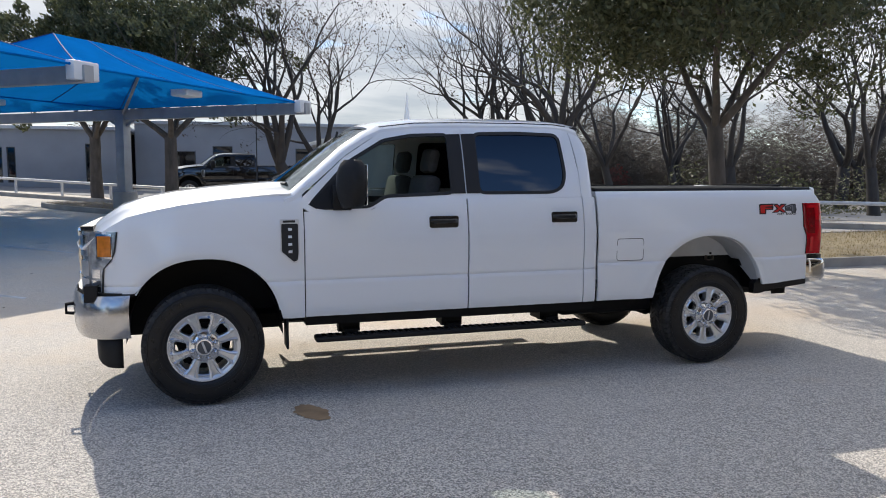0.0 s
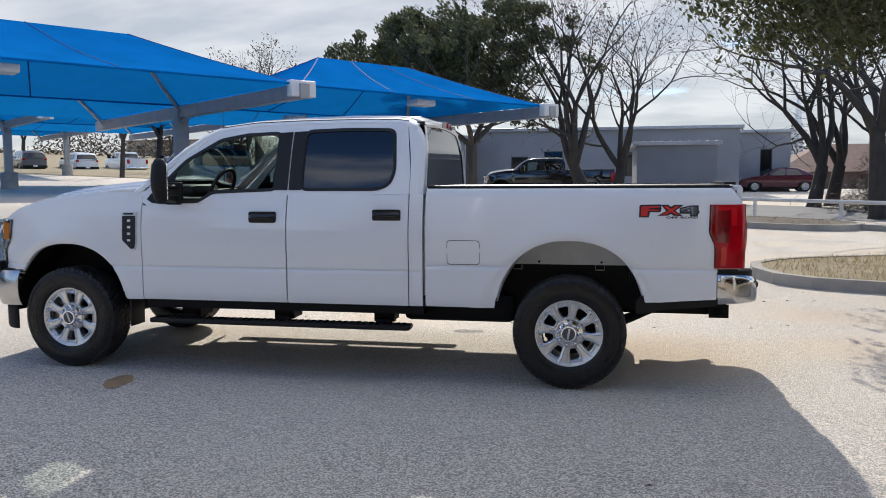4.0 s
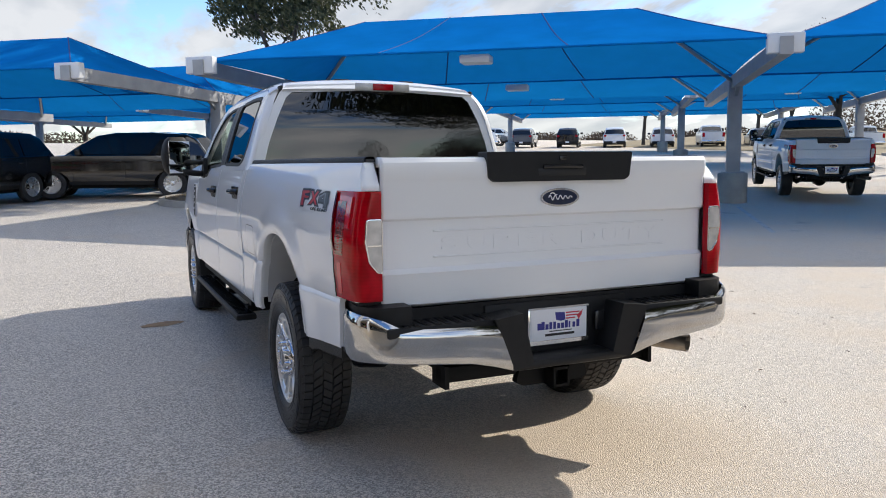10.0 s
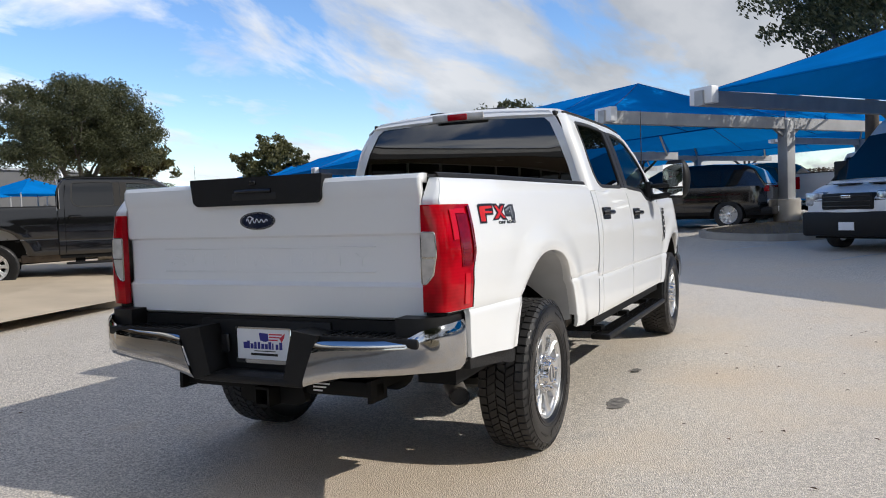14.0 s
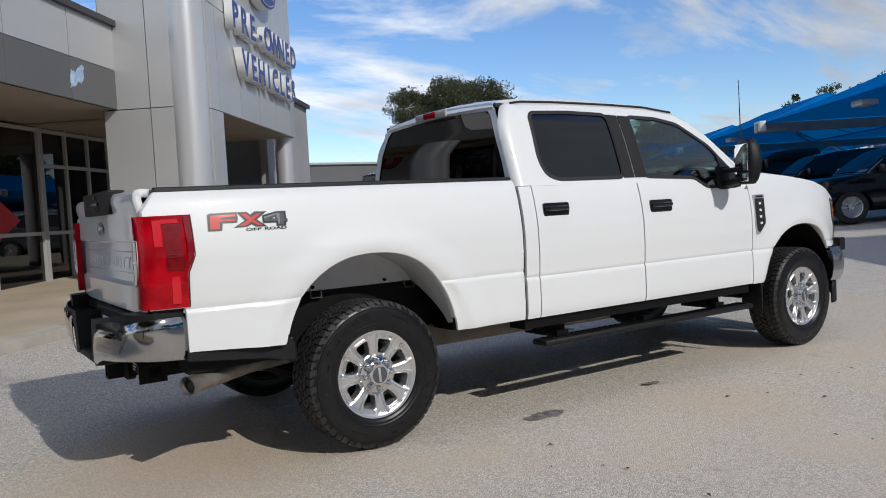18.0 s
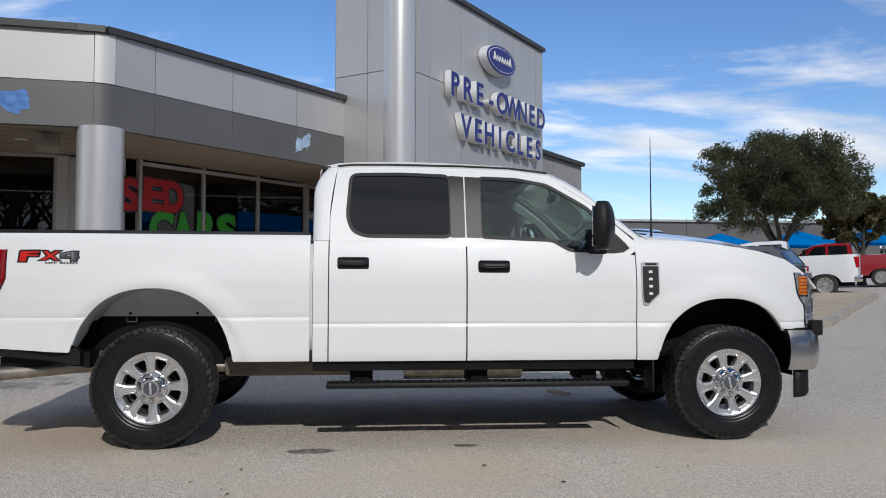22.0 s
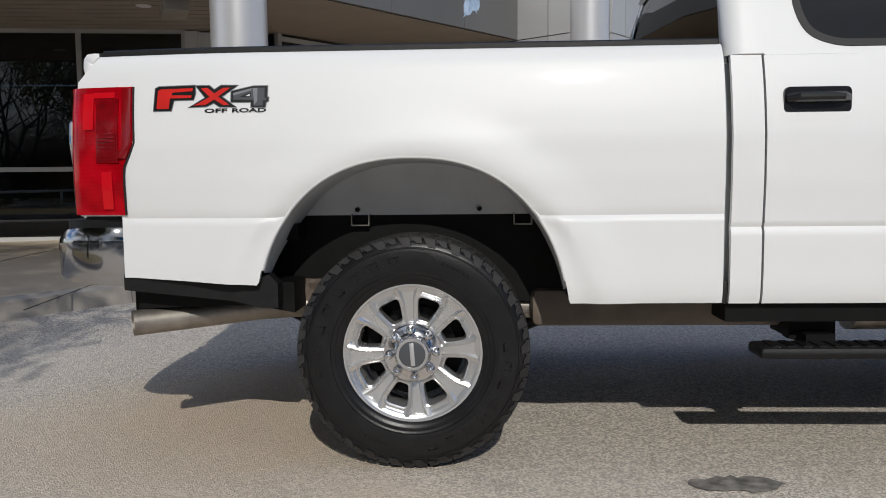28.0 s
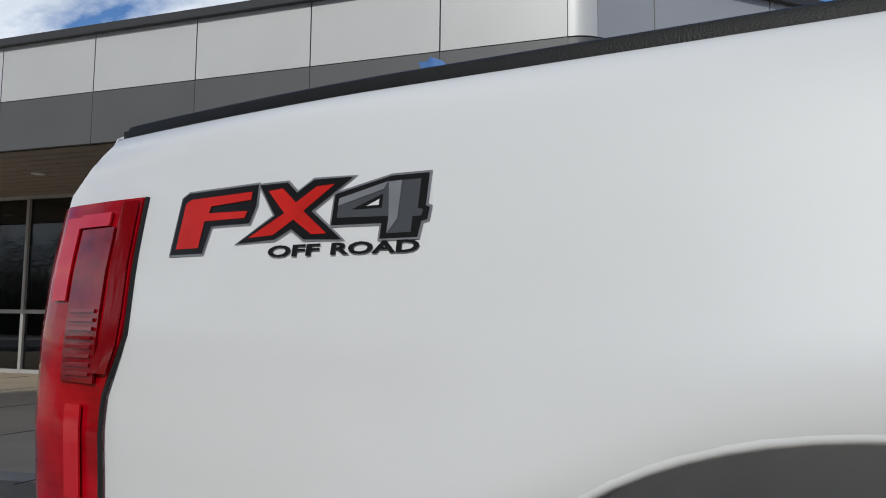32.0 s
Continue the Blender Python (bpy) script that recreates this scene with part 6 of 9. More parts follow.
    for k in range(3):
        box(bm, 3.2222, 3.2232, 0.036, 0.11 - 0.012 * k, 0.778 - k * 0.013, 0.784 - k * 0.013)
    prism(bm, [(0.095, 0.765), (0.128, 0.79), (0.12, 0.765), (0.105, 0.745)], lambda a, b, q: (q, a, b), 3.2222, 3.2230)
    part("plate_patch", bm, M_PLATE_R, pl)
    # hitch
    ht = new("tow_hitch")
    ht.parent = t
    ht.location = (0.05, 0, -0.012)
    bm = bmesh.new()
    box(bm, 3.02, 3.10, -0.55, 0.55, 0.515, 0.585, 0.008)
    for yy in (-0.55, 0.53):
        box(bm, 3.0, 3.14, yy, yy + 0.02, 0.50, 0.60)
    part("cross_tube", bm, M_FRAME, ht)
    bm = bmesh.new()
    prism(bm, rounded([(-0.17, 0.555), (-0.19, 0.48), (-0.15, 0.462), (0.15, 0.462), (0.19, 0.48), (0.17, 0.555)], 0.01), lambda a, b, q: (q, a, b), 3.08, 3.12)
    part("chain_plate", bm, M_FRAME, ht)
    bm = bmesh.new()
    for a0, a1, b0, b1 in ((-0.043, 0.043, 0.540, 0.552), (-0.043, 0.043, 0.462, 0.474), (-0.043, -0.031, 0.462, 0.552), (0.031, 0.043, 0.462, 0.552)):
        box(bm, 2.95, 3.20, a0, a1, b0, b1)
    part("receiver", bm, M_FRAME, ht)
    bm = bmesh.new()
    box(bm, 2.96, 3.1, -0.03, 0.03, 0.474, 0.54)
    part("receiver_dark", bm, M_SEAL, ht)
    bm = bmesh.new()
    for k in range(3):
        box(bm, 3.1005, 3.102, 0.22, 0.31 - 0.02 * k, 0.562 - 0.016 * k, 0.569 - 0.016 * k)
    part("label_bar", bm, M_PLATE, ht)
    # exhaust with turned-out tip on the passenger side
    bm = bmesh.new()
    tube(bm, [(0.2, 0.45, 0.52), (1.3, 0.50, 0.52), (1.6, 0.60, 0.52), (2.3, 0.62, 0.545), (2.65, 0.68, 0.53), (2.88, 0.805, 0.518), (3.045, 0.905, 0.512)], 0.046, 20, caps=False)
    tube(bm, [(3.0455, 0.9055, 0.512), (2.88, 0.807, 0.518)], 0.041, 20, caps=False)
    ex = part("exhaust_pipe", bm, M_PIPE, t, "stained steel exhaust pipe", smooth=60)
    # black disc closing the bore just inside the tip
    bm = bmesh.new()
    tube(bm, [(3.020, 0.890, 0.513), (3.012, 0.885, 0.513)], 0.0415, 20)
    part("black_bore", bm, M_SEAL, ex, "black disc inside the tailpipe")
    # black hanger and frame end above the tailpipe
    bm = bmesh.new()
    prism(bm, [(2.46, 0.655), (3.03, 0.665), (3.03, 0.562), (2.90, 0.566), (2.62, 0.575), (2.46, 0.545)], lambda a, b, q: (a, q, b), 0.70, 0.885)
    part("frame_end", bm, M_FRAME, t)
    bm = bmesh.new()
    tube(bm, [(-0.6, 0.42, 0.50), (0.3, 0.42, 0.50)], 0.11, 16)
    part("muffler", bm, M_STEEL, t)
    # tank, axles, diffs, spare wheel
    bm = bmesh.new()
    box(bm, 0.75, 1.62, -0.78, -0.45, 0.44, 0.66, 0.05)
    part("fuel_tank", bm, M_FRAME, t)
    bm = bmesh.new()
    box(bm, 0.55, 1.60, 0.47, 0.70, 0.455, 0.60, 0.03)
    part("heat_shield", bm, M_TAN, t, "tan dusty heat shield")
    bm = bmesh.new()
    crk = random.Random(21)
    grid(bm, [[(2.40 + 0.17 * i / 8, 0.70 + crk.uniform(-0.006, 0.006) + 0.012 * math.sin(i * 1.7 + j), 0.56 + 0.085 * j / 6) for i in range(9)] for j in range(7)])
    part("exhaust_shield", bm, M_TAN, t, "crinkled metal exhaust shield", smooth=50)
    for x in (HUB_R, HUB_F):
        bm = bmesh.new()
        tube(bm, [(x, -0.80, HUB_Z), (x, 0.80, HUB_Z)], 0.055, 14)
        revolve(bm, [(0.001, -0.15), (0.12, -0.11), (0.16, 0), (0.12, 0.11), (0.001, 0.15)], 18, "x", center=(x, 0.0 if x > 0 else -0.2, HUB_Z))
        part("axle", bm, M_FRAME, t, smooth=50)
    bm = bmesh.new()
    tube(bm, [(-1.6, 0.0, 0.55), (HUB_R - 0.15, 0.0, 0.44)], 0.05, 12)
    part("drive_shaft", bm, M_FRAME, t)
    bm = bmesh.new()
    box(bm, -1.9, -0.5, -0.36, 0.36, 0.42, 0.75, 0.08)
    part("gearbox", bm, M_FRAME, t)
    bm = bmesh.new()
    revolve(bm, [(0.20, -0.10), (0.36, -0.12), (0.40, -0.05), (0.40, 0.05), (0.36, 0.12), (0.20, 0.10)], 36, "z", center=(2.62, 0.0, 0.60))
    part("spare_tyre", bm, M_RUBBER, t, smooth=50)
    for xx in (0.98, 1.5, 2.5, 2.98):
        bm = bmesh.new()
        box(bm, xx - 0.04, xx + 0.04, -0.80, 0.80, 0.80, 0.86)
        part("floor_crossmember", bm, M_FRAME, t)
    bm = bmesh.new()
    grid(bm, [[(x, y, 0.60) for y in (-0.85, -0.4, 0, 0.4, 0.85)] for x in (-1.9, -1.0, 0.0, 0.96)])
    part("cab_floor", bm, M_FRAME, t)

    # front: grille, bumper
    gr = new("grille")
    gr.parent = t
    tagged(gr, "chrome and black grille")
    bm = bmesh.new()
    box(bm, -2.82, -2.74, -0.64, 0.64, 0.86, 1.24)
    part("mesh_back", bm, M_PLASTIC, gr)
    for zz in (0.90, 1.05, 1.20):
        bm = bmesh.new()
        box(bm, -2.845, -2.78, -0.60, 0.60, zz - 0.03, zz + 0.03, 0.012)
        part("grille_bar", bm, M_CHROME, gr)
    for s in (1, -1):
        bm = bmesh.new()
        prism(bm, [(-2.820, 0.87), (-2.835, 1.0), (-2.835, 1.12), (-2.812, 1.22), (-2.785, 1.22), (-2.81, 1.115), (-2.81, 1.0), (-2.792, 0.87)], lambda a, b, q: (a, s * q, b), 0.54, 0.64)
        part("grille_side", bm, M_CHROME, gr)
    bm = bmesh.new()
    prism(bm, [(0.16 * math.cos(k * math.pi / 16), 1.05 + 0.065 * math.sin(k * math.pi / 16)) for k in range(32)], lambda p, q, r: (r, p, q), -2.868, -2.84)
    part("oval_badge", bm, M_BLUEBADGE, gr)
    fb = new("front_bumper")
    fb.parent = t
    tagged(fb, "chrome front bumper")
    bm = bmesh.new()
    plan = [(-2.50, 0.972), (-2.61, 0.978), (-2.70, 0.950), (-2.765, 0.89), (-2.825, 0.78), (-2.88, 0.60), (-2.925, 0.3), (-2.94, 0)]
    plan = plan + [(x, -y) for x, y in plan[-2::-1]]
    rows = []
    for j in range(8):
        q = j / 7
        row = []
        for x, y in plan:
            n = Vector((x + 2.3, y * 0.7)).normalized()
            bulge = 0.03 * math.sin(math.pi * min(1, q * 1.0)) ** 0.6 - 0.02
            lowcut = 0.05 * (1 - abs(y)) if abs(y) < 0.9 else 0
            row.append((x + n.x * bulge, y + n.y * bulge, 0.50 + 0.29 * q - lowcut * (1 - q) * 0.3))
        rows.append(row)
    grid(bm, rows)
    bmesh.ops.recalc_face_normals(bm, faces=bm.faces)
    if sum(f.normal.x for f in bm.faces) > 0:
        bmesh.ops.reverse_faces(bm, faces=bm.faces)
    solid(part("bumper_shell", bm, M_CHROME_F, fb, "polished chrome bumper shell", smooth=60), 0.006)
    bm = bmesh.new()
    prism(bm, [(x + 0.03, y * 0.97) for x, y in plan], lambda a, b, q: (a, b, q), 0.778, 0.806)
    part("bumper_top_trim", bm, M_PLASTIC, fb)
    for s in (1, -1):
        bm = bmesh.new()
        tube(bm, [(-2.88, s * 0.42, 0.60), (-2.965, s * 0.42, 0.61), (-2.965, s * 0.42, 0.67), (-2.88, s * 0.42, 0.68)], 0.014, 8)
        part("tow_hook", bm, M_FRAME, fb)
    bm = bmesh.new()
    box(bm, -2.78, -2.70, -0.93, 0.93, 0.75, 0.86)
    part("grille_apron", bm, M_PLASTIC, t)

    # interior
    bm = bmesh.new()
    box(bm, -1.42, -1.02, -0.86, 0.86, 1.0, 1.40, 0.05)
    box(bm, -1.30, -1.06, -0.66, -0.18, 1.38, 1.50, 0.05)
    part("dashboard", bm, M_DASH, t)
    for y in (-0.42, 0.42):
        for x0, nm in ((-0.60, "front_seat"), (0.42, "rear_seat")):
            st = new(nm)
            st.parent = t
            bm = bmesh.new()
            box(bm, x0 - 0.28, x0 + 0.22, y - 0.26, y + 0.26, 0.86, 1.03, 0.05)
            part("cushion", bm, M_SEAT, st)
            bm = bmesh.new()
            box(bm, -0.07, 0.07, -0.25, 0.25, 0.0, 0.62, 0.05, pose(x0 + 0.20, y, 0.98, 0, 12, 0))
            part("seat_back", bm, M_SEAT, st)
            bm = bmesh.new()
            box(bm, -0.05, 0.05, -0.13, 0.13, 0.64, 0.84, 0.045, pose(x0 + 0.20, y, 0.98, 0, 12, 0))
            part("headrest", bm, M_SEAT, st)
    bm = bmesh.new()
    c = Vector((-0.93, -0.42, 1.45))
    tube(bm, [c + pose(0, 0, 0, 0, -65, 0).to_3x3() @ Vector((0.19 * math.cos(a), 0.19 * math.sin(a), 0)) for a in [2 * math.pi * k / 28 for k in range(29)]], 0.016, 8, caps=False)
    tube(bm, [c + Vector((0, -0.18, 0)), c + Vector((-0.03, 0, -0.01)), c + Vector((0, 0.18, 0))], 0.016, 6)
    tube(bm, [c + Vector((-0.03, 0, 0)), c + Vector((-0.30, 0, -0.12))], 0.03, 8)
    part("steering_wheel", bm, M_DASH, t)
    bm = bmesh.new()
    box(bm, -0.97, -0.94, -0.12, 0.12, 1.80, 1.86, 0.01)
    tube(bm, [(-0.95, 0, 1.85), (-0.92, 0, 1.95)], 0.01, 6)
    part("inner_mirror", bm, M_DASH, t)
    for s in (1, -1):
        bm = bmesh.new()
        box(bm, -1.3, 0.84, min(s * 0.86, s * 0.89), max(s * 0.86, s * 0.89), 0.62, 1.39)
        part("door_lining", bm, M_DASH, t)
    bm = bmesh.new()
    grid(bm, [[(x, -0.68 + 1.36 * i / 8, 1.955 + 0.02 * (1 - (i / 4 - 1) ** 2)) for i in range(9)] for x in (-0.74, -0.3, 0.3, 0.86)])
    part("headliner", bm, M_SEAT, t)

    for x, tilts in ((HUB_R, (4, -9)), (HUB_F, (12, 20))):
        build_wheel(t, x, 1, tilts[0])
        build_wheel(t, x, -1, tilts[1])
    return t


PICKUP = build_pickup()

# ---- blue shade canopies on cantilever beams ----
EAVE, RIDGE, DEEP = 3.56, 4.72, 6.1
M_SEAM = mat("dark_blue_seam_tape", (0.004, 0.06, 0.24), 0.8)


def lot(p, z=0.0):
    return Vector((p.x, p.y, ground_z(p.x, p.y) + z))


def shade_bay(origin, length, flip=1, light=True, lift=0.0):
    """One hipped cloth roof from origin along U for length, DEEP along W."""
    c = thing("shade_canopy", "blue fabric hip-roof shade canopy on steel beams", "canopy", "shade canopies over the car lot")
    o = Vector((*origin, 0))
    ins = 2.45

    def at(a, b, z):
        return o + U * a + W * (b * flip) + Vector((0, 0, z + lift))

    corners = [at(0.03, 0, EAVE), at(length - 0.03, 0, EAVE), at(length - 0.03, DEEP + 0.06, EAVE), at(0.03, DEEP + 0.06, EAVE)]
    r0, r1 = at(ins, DEEP * 0.5, RIDGE), at(length - ins, DEEP * 0.5, RIDGE)

    def sag_sheet(bm, a, b, t0, t1, n=10, m=7, sag=0.10):
        rows = []
        for j in range(m + 1):
            v = j / m
            row = []
            for i in range(n + 1):
                u = i / n
                p = (a * (1 - u) + b * u) * (1 - v) + (t0 * (1 - u) + t1 * u) * v
                p = p - Vector((0, 0, sag * math.sin(math.pi * v) * (0.4 + 0.6 * math.sin(math.pi * u))))
                # the eave cable bows inwards
                mid = (corners[0] + corners[2]) / 2
                p = p + (Vector((mid.x, mid.y, p.z)) - p) * 0.014 * math.sin(math.pi * u) * (1 - v)
                row.append(p)
            rows.append(row)
        grid(bm, rows)

    for nm, a, b, t0, t1 in (("cloth_slope", corners[0], corners[1], r0, r1), ("cloth_slope", corners[2], corners[3], r1, r0), ("cloth_end", corners[1], corners[2], r1, r1), ("cloth_end", corners[3], corners[0], r0, r0)):
        bm = bmesh.new()
        sag_sheet(bm, a, b, t0, t1)
        bmesh.ops.remove_doubles(bm, verts=bm.verts, dist=0.002)
        part(nm, bm, M_FABRIC, c, smooth=60)
    for a, b, t0, t1 in ((corners[0], corners[1], r0, r1),):
        bm = bmesh.new()
        pts = []
        mid = (corners[0] + corners[2]) / 2
        for i in range(13):
            u = i / 12
            p = a * (1 - u) + b * u
            pts.append(p + (Vector((mid.x, mid.y, p.z)) - p) * 0.014 * math.sin(math.pi * u) + Vector((0, 0, -0.01)))
        tube(bm, pts, 0.025, 6)
        part("hem", bm, M_FABRIC, c)
    def sag_point(a, b, t0, t1, u, v, drop):
        p = (a * (1 - u) + b * u) * (1 - v) + (t0 * (1 - u) + t1 * u) * v
        mid = (corners[0] + corners[2]) / 2
        p = p - Vector((0, 0, 0.10 * math.sin(math.pi * v) * (0.4 + 0.6 * math.sin(math.pi * u)) + drop))
        return p + (Vector((mid.x, mid.y, p.z)) - p) * 0.014 * math.sin(math.pi * u) * (1 - v)

    for u in (0.0, 0.33, 0.67, 1.0):
        for a, b, t0, t1 in ((corners[0], corners[1], r0, r1), (corners[2], corners[3], r1, r0)):
            bm = bmesh.new()
            tube(bm, [sag_point(a, b, t0, t1, u, v / 6, 0.004) for v in range(7)], 0.016, 5)
            part("seam", bm, M_SEAM, c)
    for ridge, post in ((r0, at(0, DEEP, 3.35)), (r1, at(length, DEEP, 3.35))):
        bm = bmesh.new()
        tube(bm, [ridge - Vector((0, 0, 0.06)), post], 0.045, 8)
        part("hip_strut", bm, M_POST, c)
    if light:
        bm = bmesh.new()
        m = axes_pose(at(length * 0.5, 0.7, EAVE - 0.02), U, W)
        box(bm, -0.30, 0.30, -0.22, 0.22, -0.16, 0.0, 0.03, m)
        part("lot_light", bm, M_SIGNW, c, "pale box light under the cloth")
    return c


def beam_frame(origin, flip=1, over=6.6, lift=0.0):
    """Post on a concrete pier with a long tapering beam."""
    p = thing("canopy_frame", "grey steel post on a concrete pier with a cantilever beam", "post", "steel frames of the canopies")
    o = Vector((*origin, 0))
    post = o + W * (DEEP * flip)
    g = ground_z(post.x, post.y)
    bm = bmesh.new()
    tube(bm, [(post.x, post.y, g - 0.05), (post.x, post.y, g + 0.72), (post.x, post.y, g + 0.75)], [0.36, 0.36, 0.33], 20)
    part("pier", bm, M_CONC, p, "round concrete pier", smooth=50)
    bm = bmesh.new()
    m = axes_pose((post.x, post.y, 0), U, W)
    box(bm, -0.16, 0.16, -0.16, 0.16, g + 0.74, 3.48 + lift, 0.02, m)
    box(bm, -0.25, 0.25, -0.25, 0.25, g + 0.745, g + 0.78, 0.0, m)
    part("post", bm, M_POST, p)
    bm = bmesh.new()
    a, b = o - W * (0.25 * flip) + Vector((0, 0, 3.40 + lift)), o + W * ((DEEP + over) * flip) + Vector((0, 0, 3.36 + lift))
    beam(bm, a, b, 0.22, 0.30)
    part("beam", bm, M_POST, p)
    bm = bmesh.new()
    m = axes_pose(o + Vector((0, 0, 3.46 + lift)) - W * (0.1 * flip), U, W)
    box(bm, -0.30, 0.30, -0.10, 0.10, -0.18, 0.16, 0.02, m)
    part("end_bracket", bm, M_SIGNW, p, "pale end bracket")
    bm = bmesh.new()
    for dv in (-0.12, 0.12):
        beam(bm, post + Vector((0, 0, 3.05 + lift)) + W * dv, post + W * dv * 6 + Vector((0, 0, 3.40 + lift)), 0.08, 0.08)
    part("knee_brace", bm, M_POST, p)
    return p


BAY = 11.0
D0, C0, E0, G0 = Vector((-10.6, 0.35, 0)), Vector((-4.02, 9.2, 0)), Vector((0.75, 15.5, 0)), Vector((-12.5, -2.1, 0))


def build_canopies():
    # bays on the far side of the lane, in pairs back to back
    for back in (0, 1, 2):
        off = W * (back * 2 * DEEP + (0.0 if back == 0 else back * 6.8))
        for o, ln in ((D0, BAY), (C0, 7.9)):
            shade_bay((o + off)[:2], ln, lift=0.72 * back)
            shade_bay((o + off + W * DEEP)[:2], ln, light=back == 0, lift=0.72 * back)
        for o in (D0, C0, E0):
            beam_frame((o + off)[:2], lift=0.72 * back)
    for back in (0, 1):
        off = W * (back * (2 * DEEP + 6.8))
        for k in range(10 if back == 0 else 4):
            o = G0 - U * (BAY * (k + 1))
            shade_bay((o + off)[:2], BAY, light=back == 0, lift=0.72 * back)
            if k < 4:
                shade_bay((o + off + W * DEEP)[:2], BAY, light=False, lift=0.72 * back)
        for k in range(11 if back == 0 else 5):
            beam_frame((G0 - U * (BAY * k) + off)[:2], lift=0.72 * back)


build_canopies()

# ---- showroom with metal fascia, corner column and sign tower ----
PA, PW = Vector((4.5, -5.6, 0)), Vector((0.70, -10.25, 0))
F1 = Vector((0.99, 0.14, 0)).normalized()
F2 = (PW - PA).normalized()
Z_SOF, Z_BAND, Z_TOP = 3.37, 4.04, 4.81


def wall_panel(name, parent, a, b, z0, z1, out, material, thick=0.05, gap=0.008):
    """One flat cladding panel from a to b, facing out."""
    bm = bmesh.new()
    d = (b - a).normalized()
    a2, b2 = a + d * gap, b - d * gap
    vs = [bm.verts.new((p.x, p.y, z)) for p in (a2, b2, b2 - out * thick, a2 - out * thick) for z in (z0 + gap, z1 - gap)]
    for f in ((0, 2, 3, 1), (2, 4, 5, 3), (4, 6, 7, 5), (6, 0, 1, 7), (1, 3, 5, 7), (0, 6, 4, 2)):
        bm.faces.new([vs[i] for i in f])
    bmesh.ops.recalc_face_normals(bm, faces=bm.faces)
    return part(name, bm, material, parent, smooth=None)


def build_showroom():
    b = thing("showroom", "grey metal-clad car showroom with glass front and deep overhang", "building")
    out1 = Vector((-F1.y, F1.x, 0))
    out2 = Vector((F2.y, -F2.x, 0))
    if out2.dot(Vector((0, 1, 0))) < 0:
        out2 = -out2
    # fascia 1 along the lot, fascia 2 turning back to the tower; the corner is a soft bend
    runs = [(PA + F1 * 0.16, F1, [1.38, 1.58, 1.58, 1.58, 1.60, 1.60, 1.60, 1.60, 1.60, 1.60, 1.60, 1.60], out1), (PA + F2 * 0.16, F2, [0.70, 1.58, 1.58, 1.60, 0.40], out2)]
    for start, d, lens, out in runs:
        p = start.copy()
        for ln in lens:
            q = p + d * ln
            # cladding coloured paler on the front run, imitating its stronger sunlight
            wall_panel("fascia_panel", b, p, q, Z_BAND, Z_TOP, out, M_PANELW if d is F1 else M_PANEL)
            wall_panel("band_panel", b, p, q, Z_SOF, Z_BAND, out, M_BAND, gap=0.003)
            p = q
    for nm, z0, z1, material in (("corner_panel", Z_BAND, Z_TOP, M_PANELW), ("corner_band", Z_SOF, Z_BAND, M_BAND)):
        bm = bmesh.new()
        s, e = PA + F1 * 0.16, PA + F2 * 0.16
        rows = []
        for z in (z0 + 0.008, z1 - 0.008):
            row = []
            for i in range(11):
                t = i / 10
                row.append((*(s * (1 - t) ** 2 + PA * 2 * t * (1 - t) + e * t * t)[:2], z))
            rows.append(row)
        grid(bm, rows)
        solid(part(nm, bm, material, b, smooth=60), 0.03)
    end1 = PA + F1 * 20.2
    # coping and roof
    bm = bmesh.new()
    for a, c in ((end1, PA + F1 * 0.4), (PA + F1 * 0.4, PA + F1 * 0.05 + F2 * 0.05), (PA + F1 * 0.05 + F2 * 0.05, PA + F2 * 0.4), (PA + F2 * 0.4, PW)):
        beam(bm, a + Vector((0, 0, Z_TOP + 0.04)), c + Vector((0, 0, Z_TOP + 0.04)), 0.16, 0.10)
    part("coping", bm, M_CAP, b)
    bm = bmesh.new()
    back1, back2 = end1 - out1 * 16, PW - out1 * 14
    f = bm.faces.new([bm.verts.new((q.x, q.y, Z_TOP - 0.02)) for q in (PA, end1, back1, back2, PW)])
    part("flat_roof", bm, M_CAP, b, smooth=None)
    # backing wall behind the fascia
    bm = bmesh.new()
    for a, c, o in ((end1, PA, out1), (PA, PW, out2)):
        vs = [bm.verts.new((q.x, q.y, z)) for q in (a - o * 0.07, c - o * 0.07) for z in (Z_SOF, Z_TOP)]
        bm.faces.new((vs[0], vs[2], vs[3], vs[1]))
    part("fascia_backing", bm, M_CAP, b, smooth=None)
    # soffit boards run parallel to the front
    bm = bmesh.new()
    gs = Vector((4.24, -9.82, 0))
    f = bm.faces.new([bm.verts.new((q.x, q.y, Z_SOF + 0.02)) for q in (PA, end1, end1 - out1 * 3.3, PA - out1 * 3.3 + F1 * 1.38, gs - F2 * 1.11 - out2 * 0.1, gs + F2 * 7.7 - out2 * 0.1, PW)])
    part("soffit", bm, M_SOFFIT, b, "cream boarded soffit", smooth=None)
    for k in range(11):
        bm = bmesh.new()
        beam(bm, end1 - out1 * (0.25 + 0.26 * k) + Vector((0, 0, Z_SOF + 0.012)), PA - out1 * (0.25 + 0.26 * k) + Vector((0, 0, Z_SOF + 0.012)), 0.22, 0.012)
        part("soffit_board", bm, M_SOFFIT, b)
    for k in range(7):
        q = PA + F1 * (1.5 + 2.4 * k) - out1 * 1.4
        bm = bmesh.new()
        tube(bm, [(q.x, q.y, Z_SOF + 0.004), (q.x, q.y, Z_SOF - 0.006)], 0.10, 16)
        part("downlight", bm, M_SIGNW, b)
    # round corner column
    col = Vector((4.62, -5.80, 0))
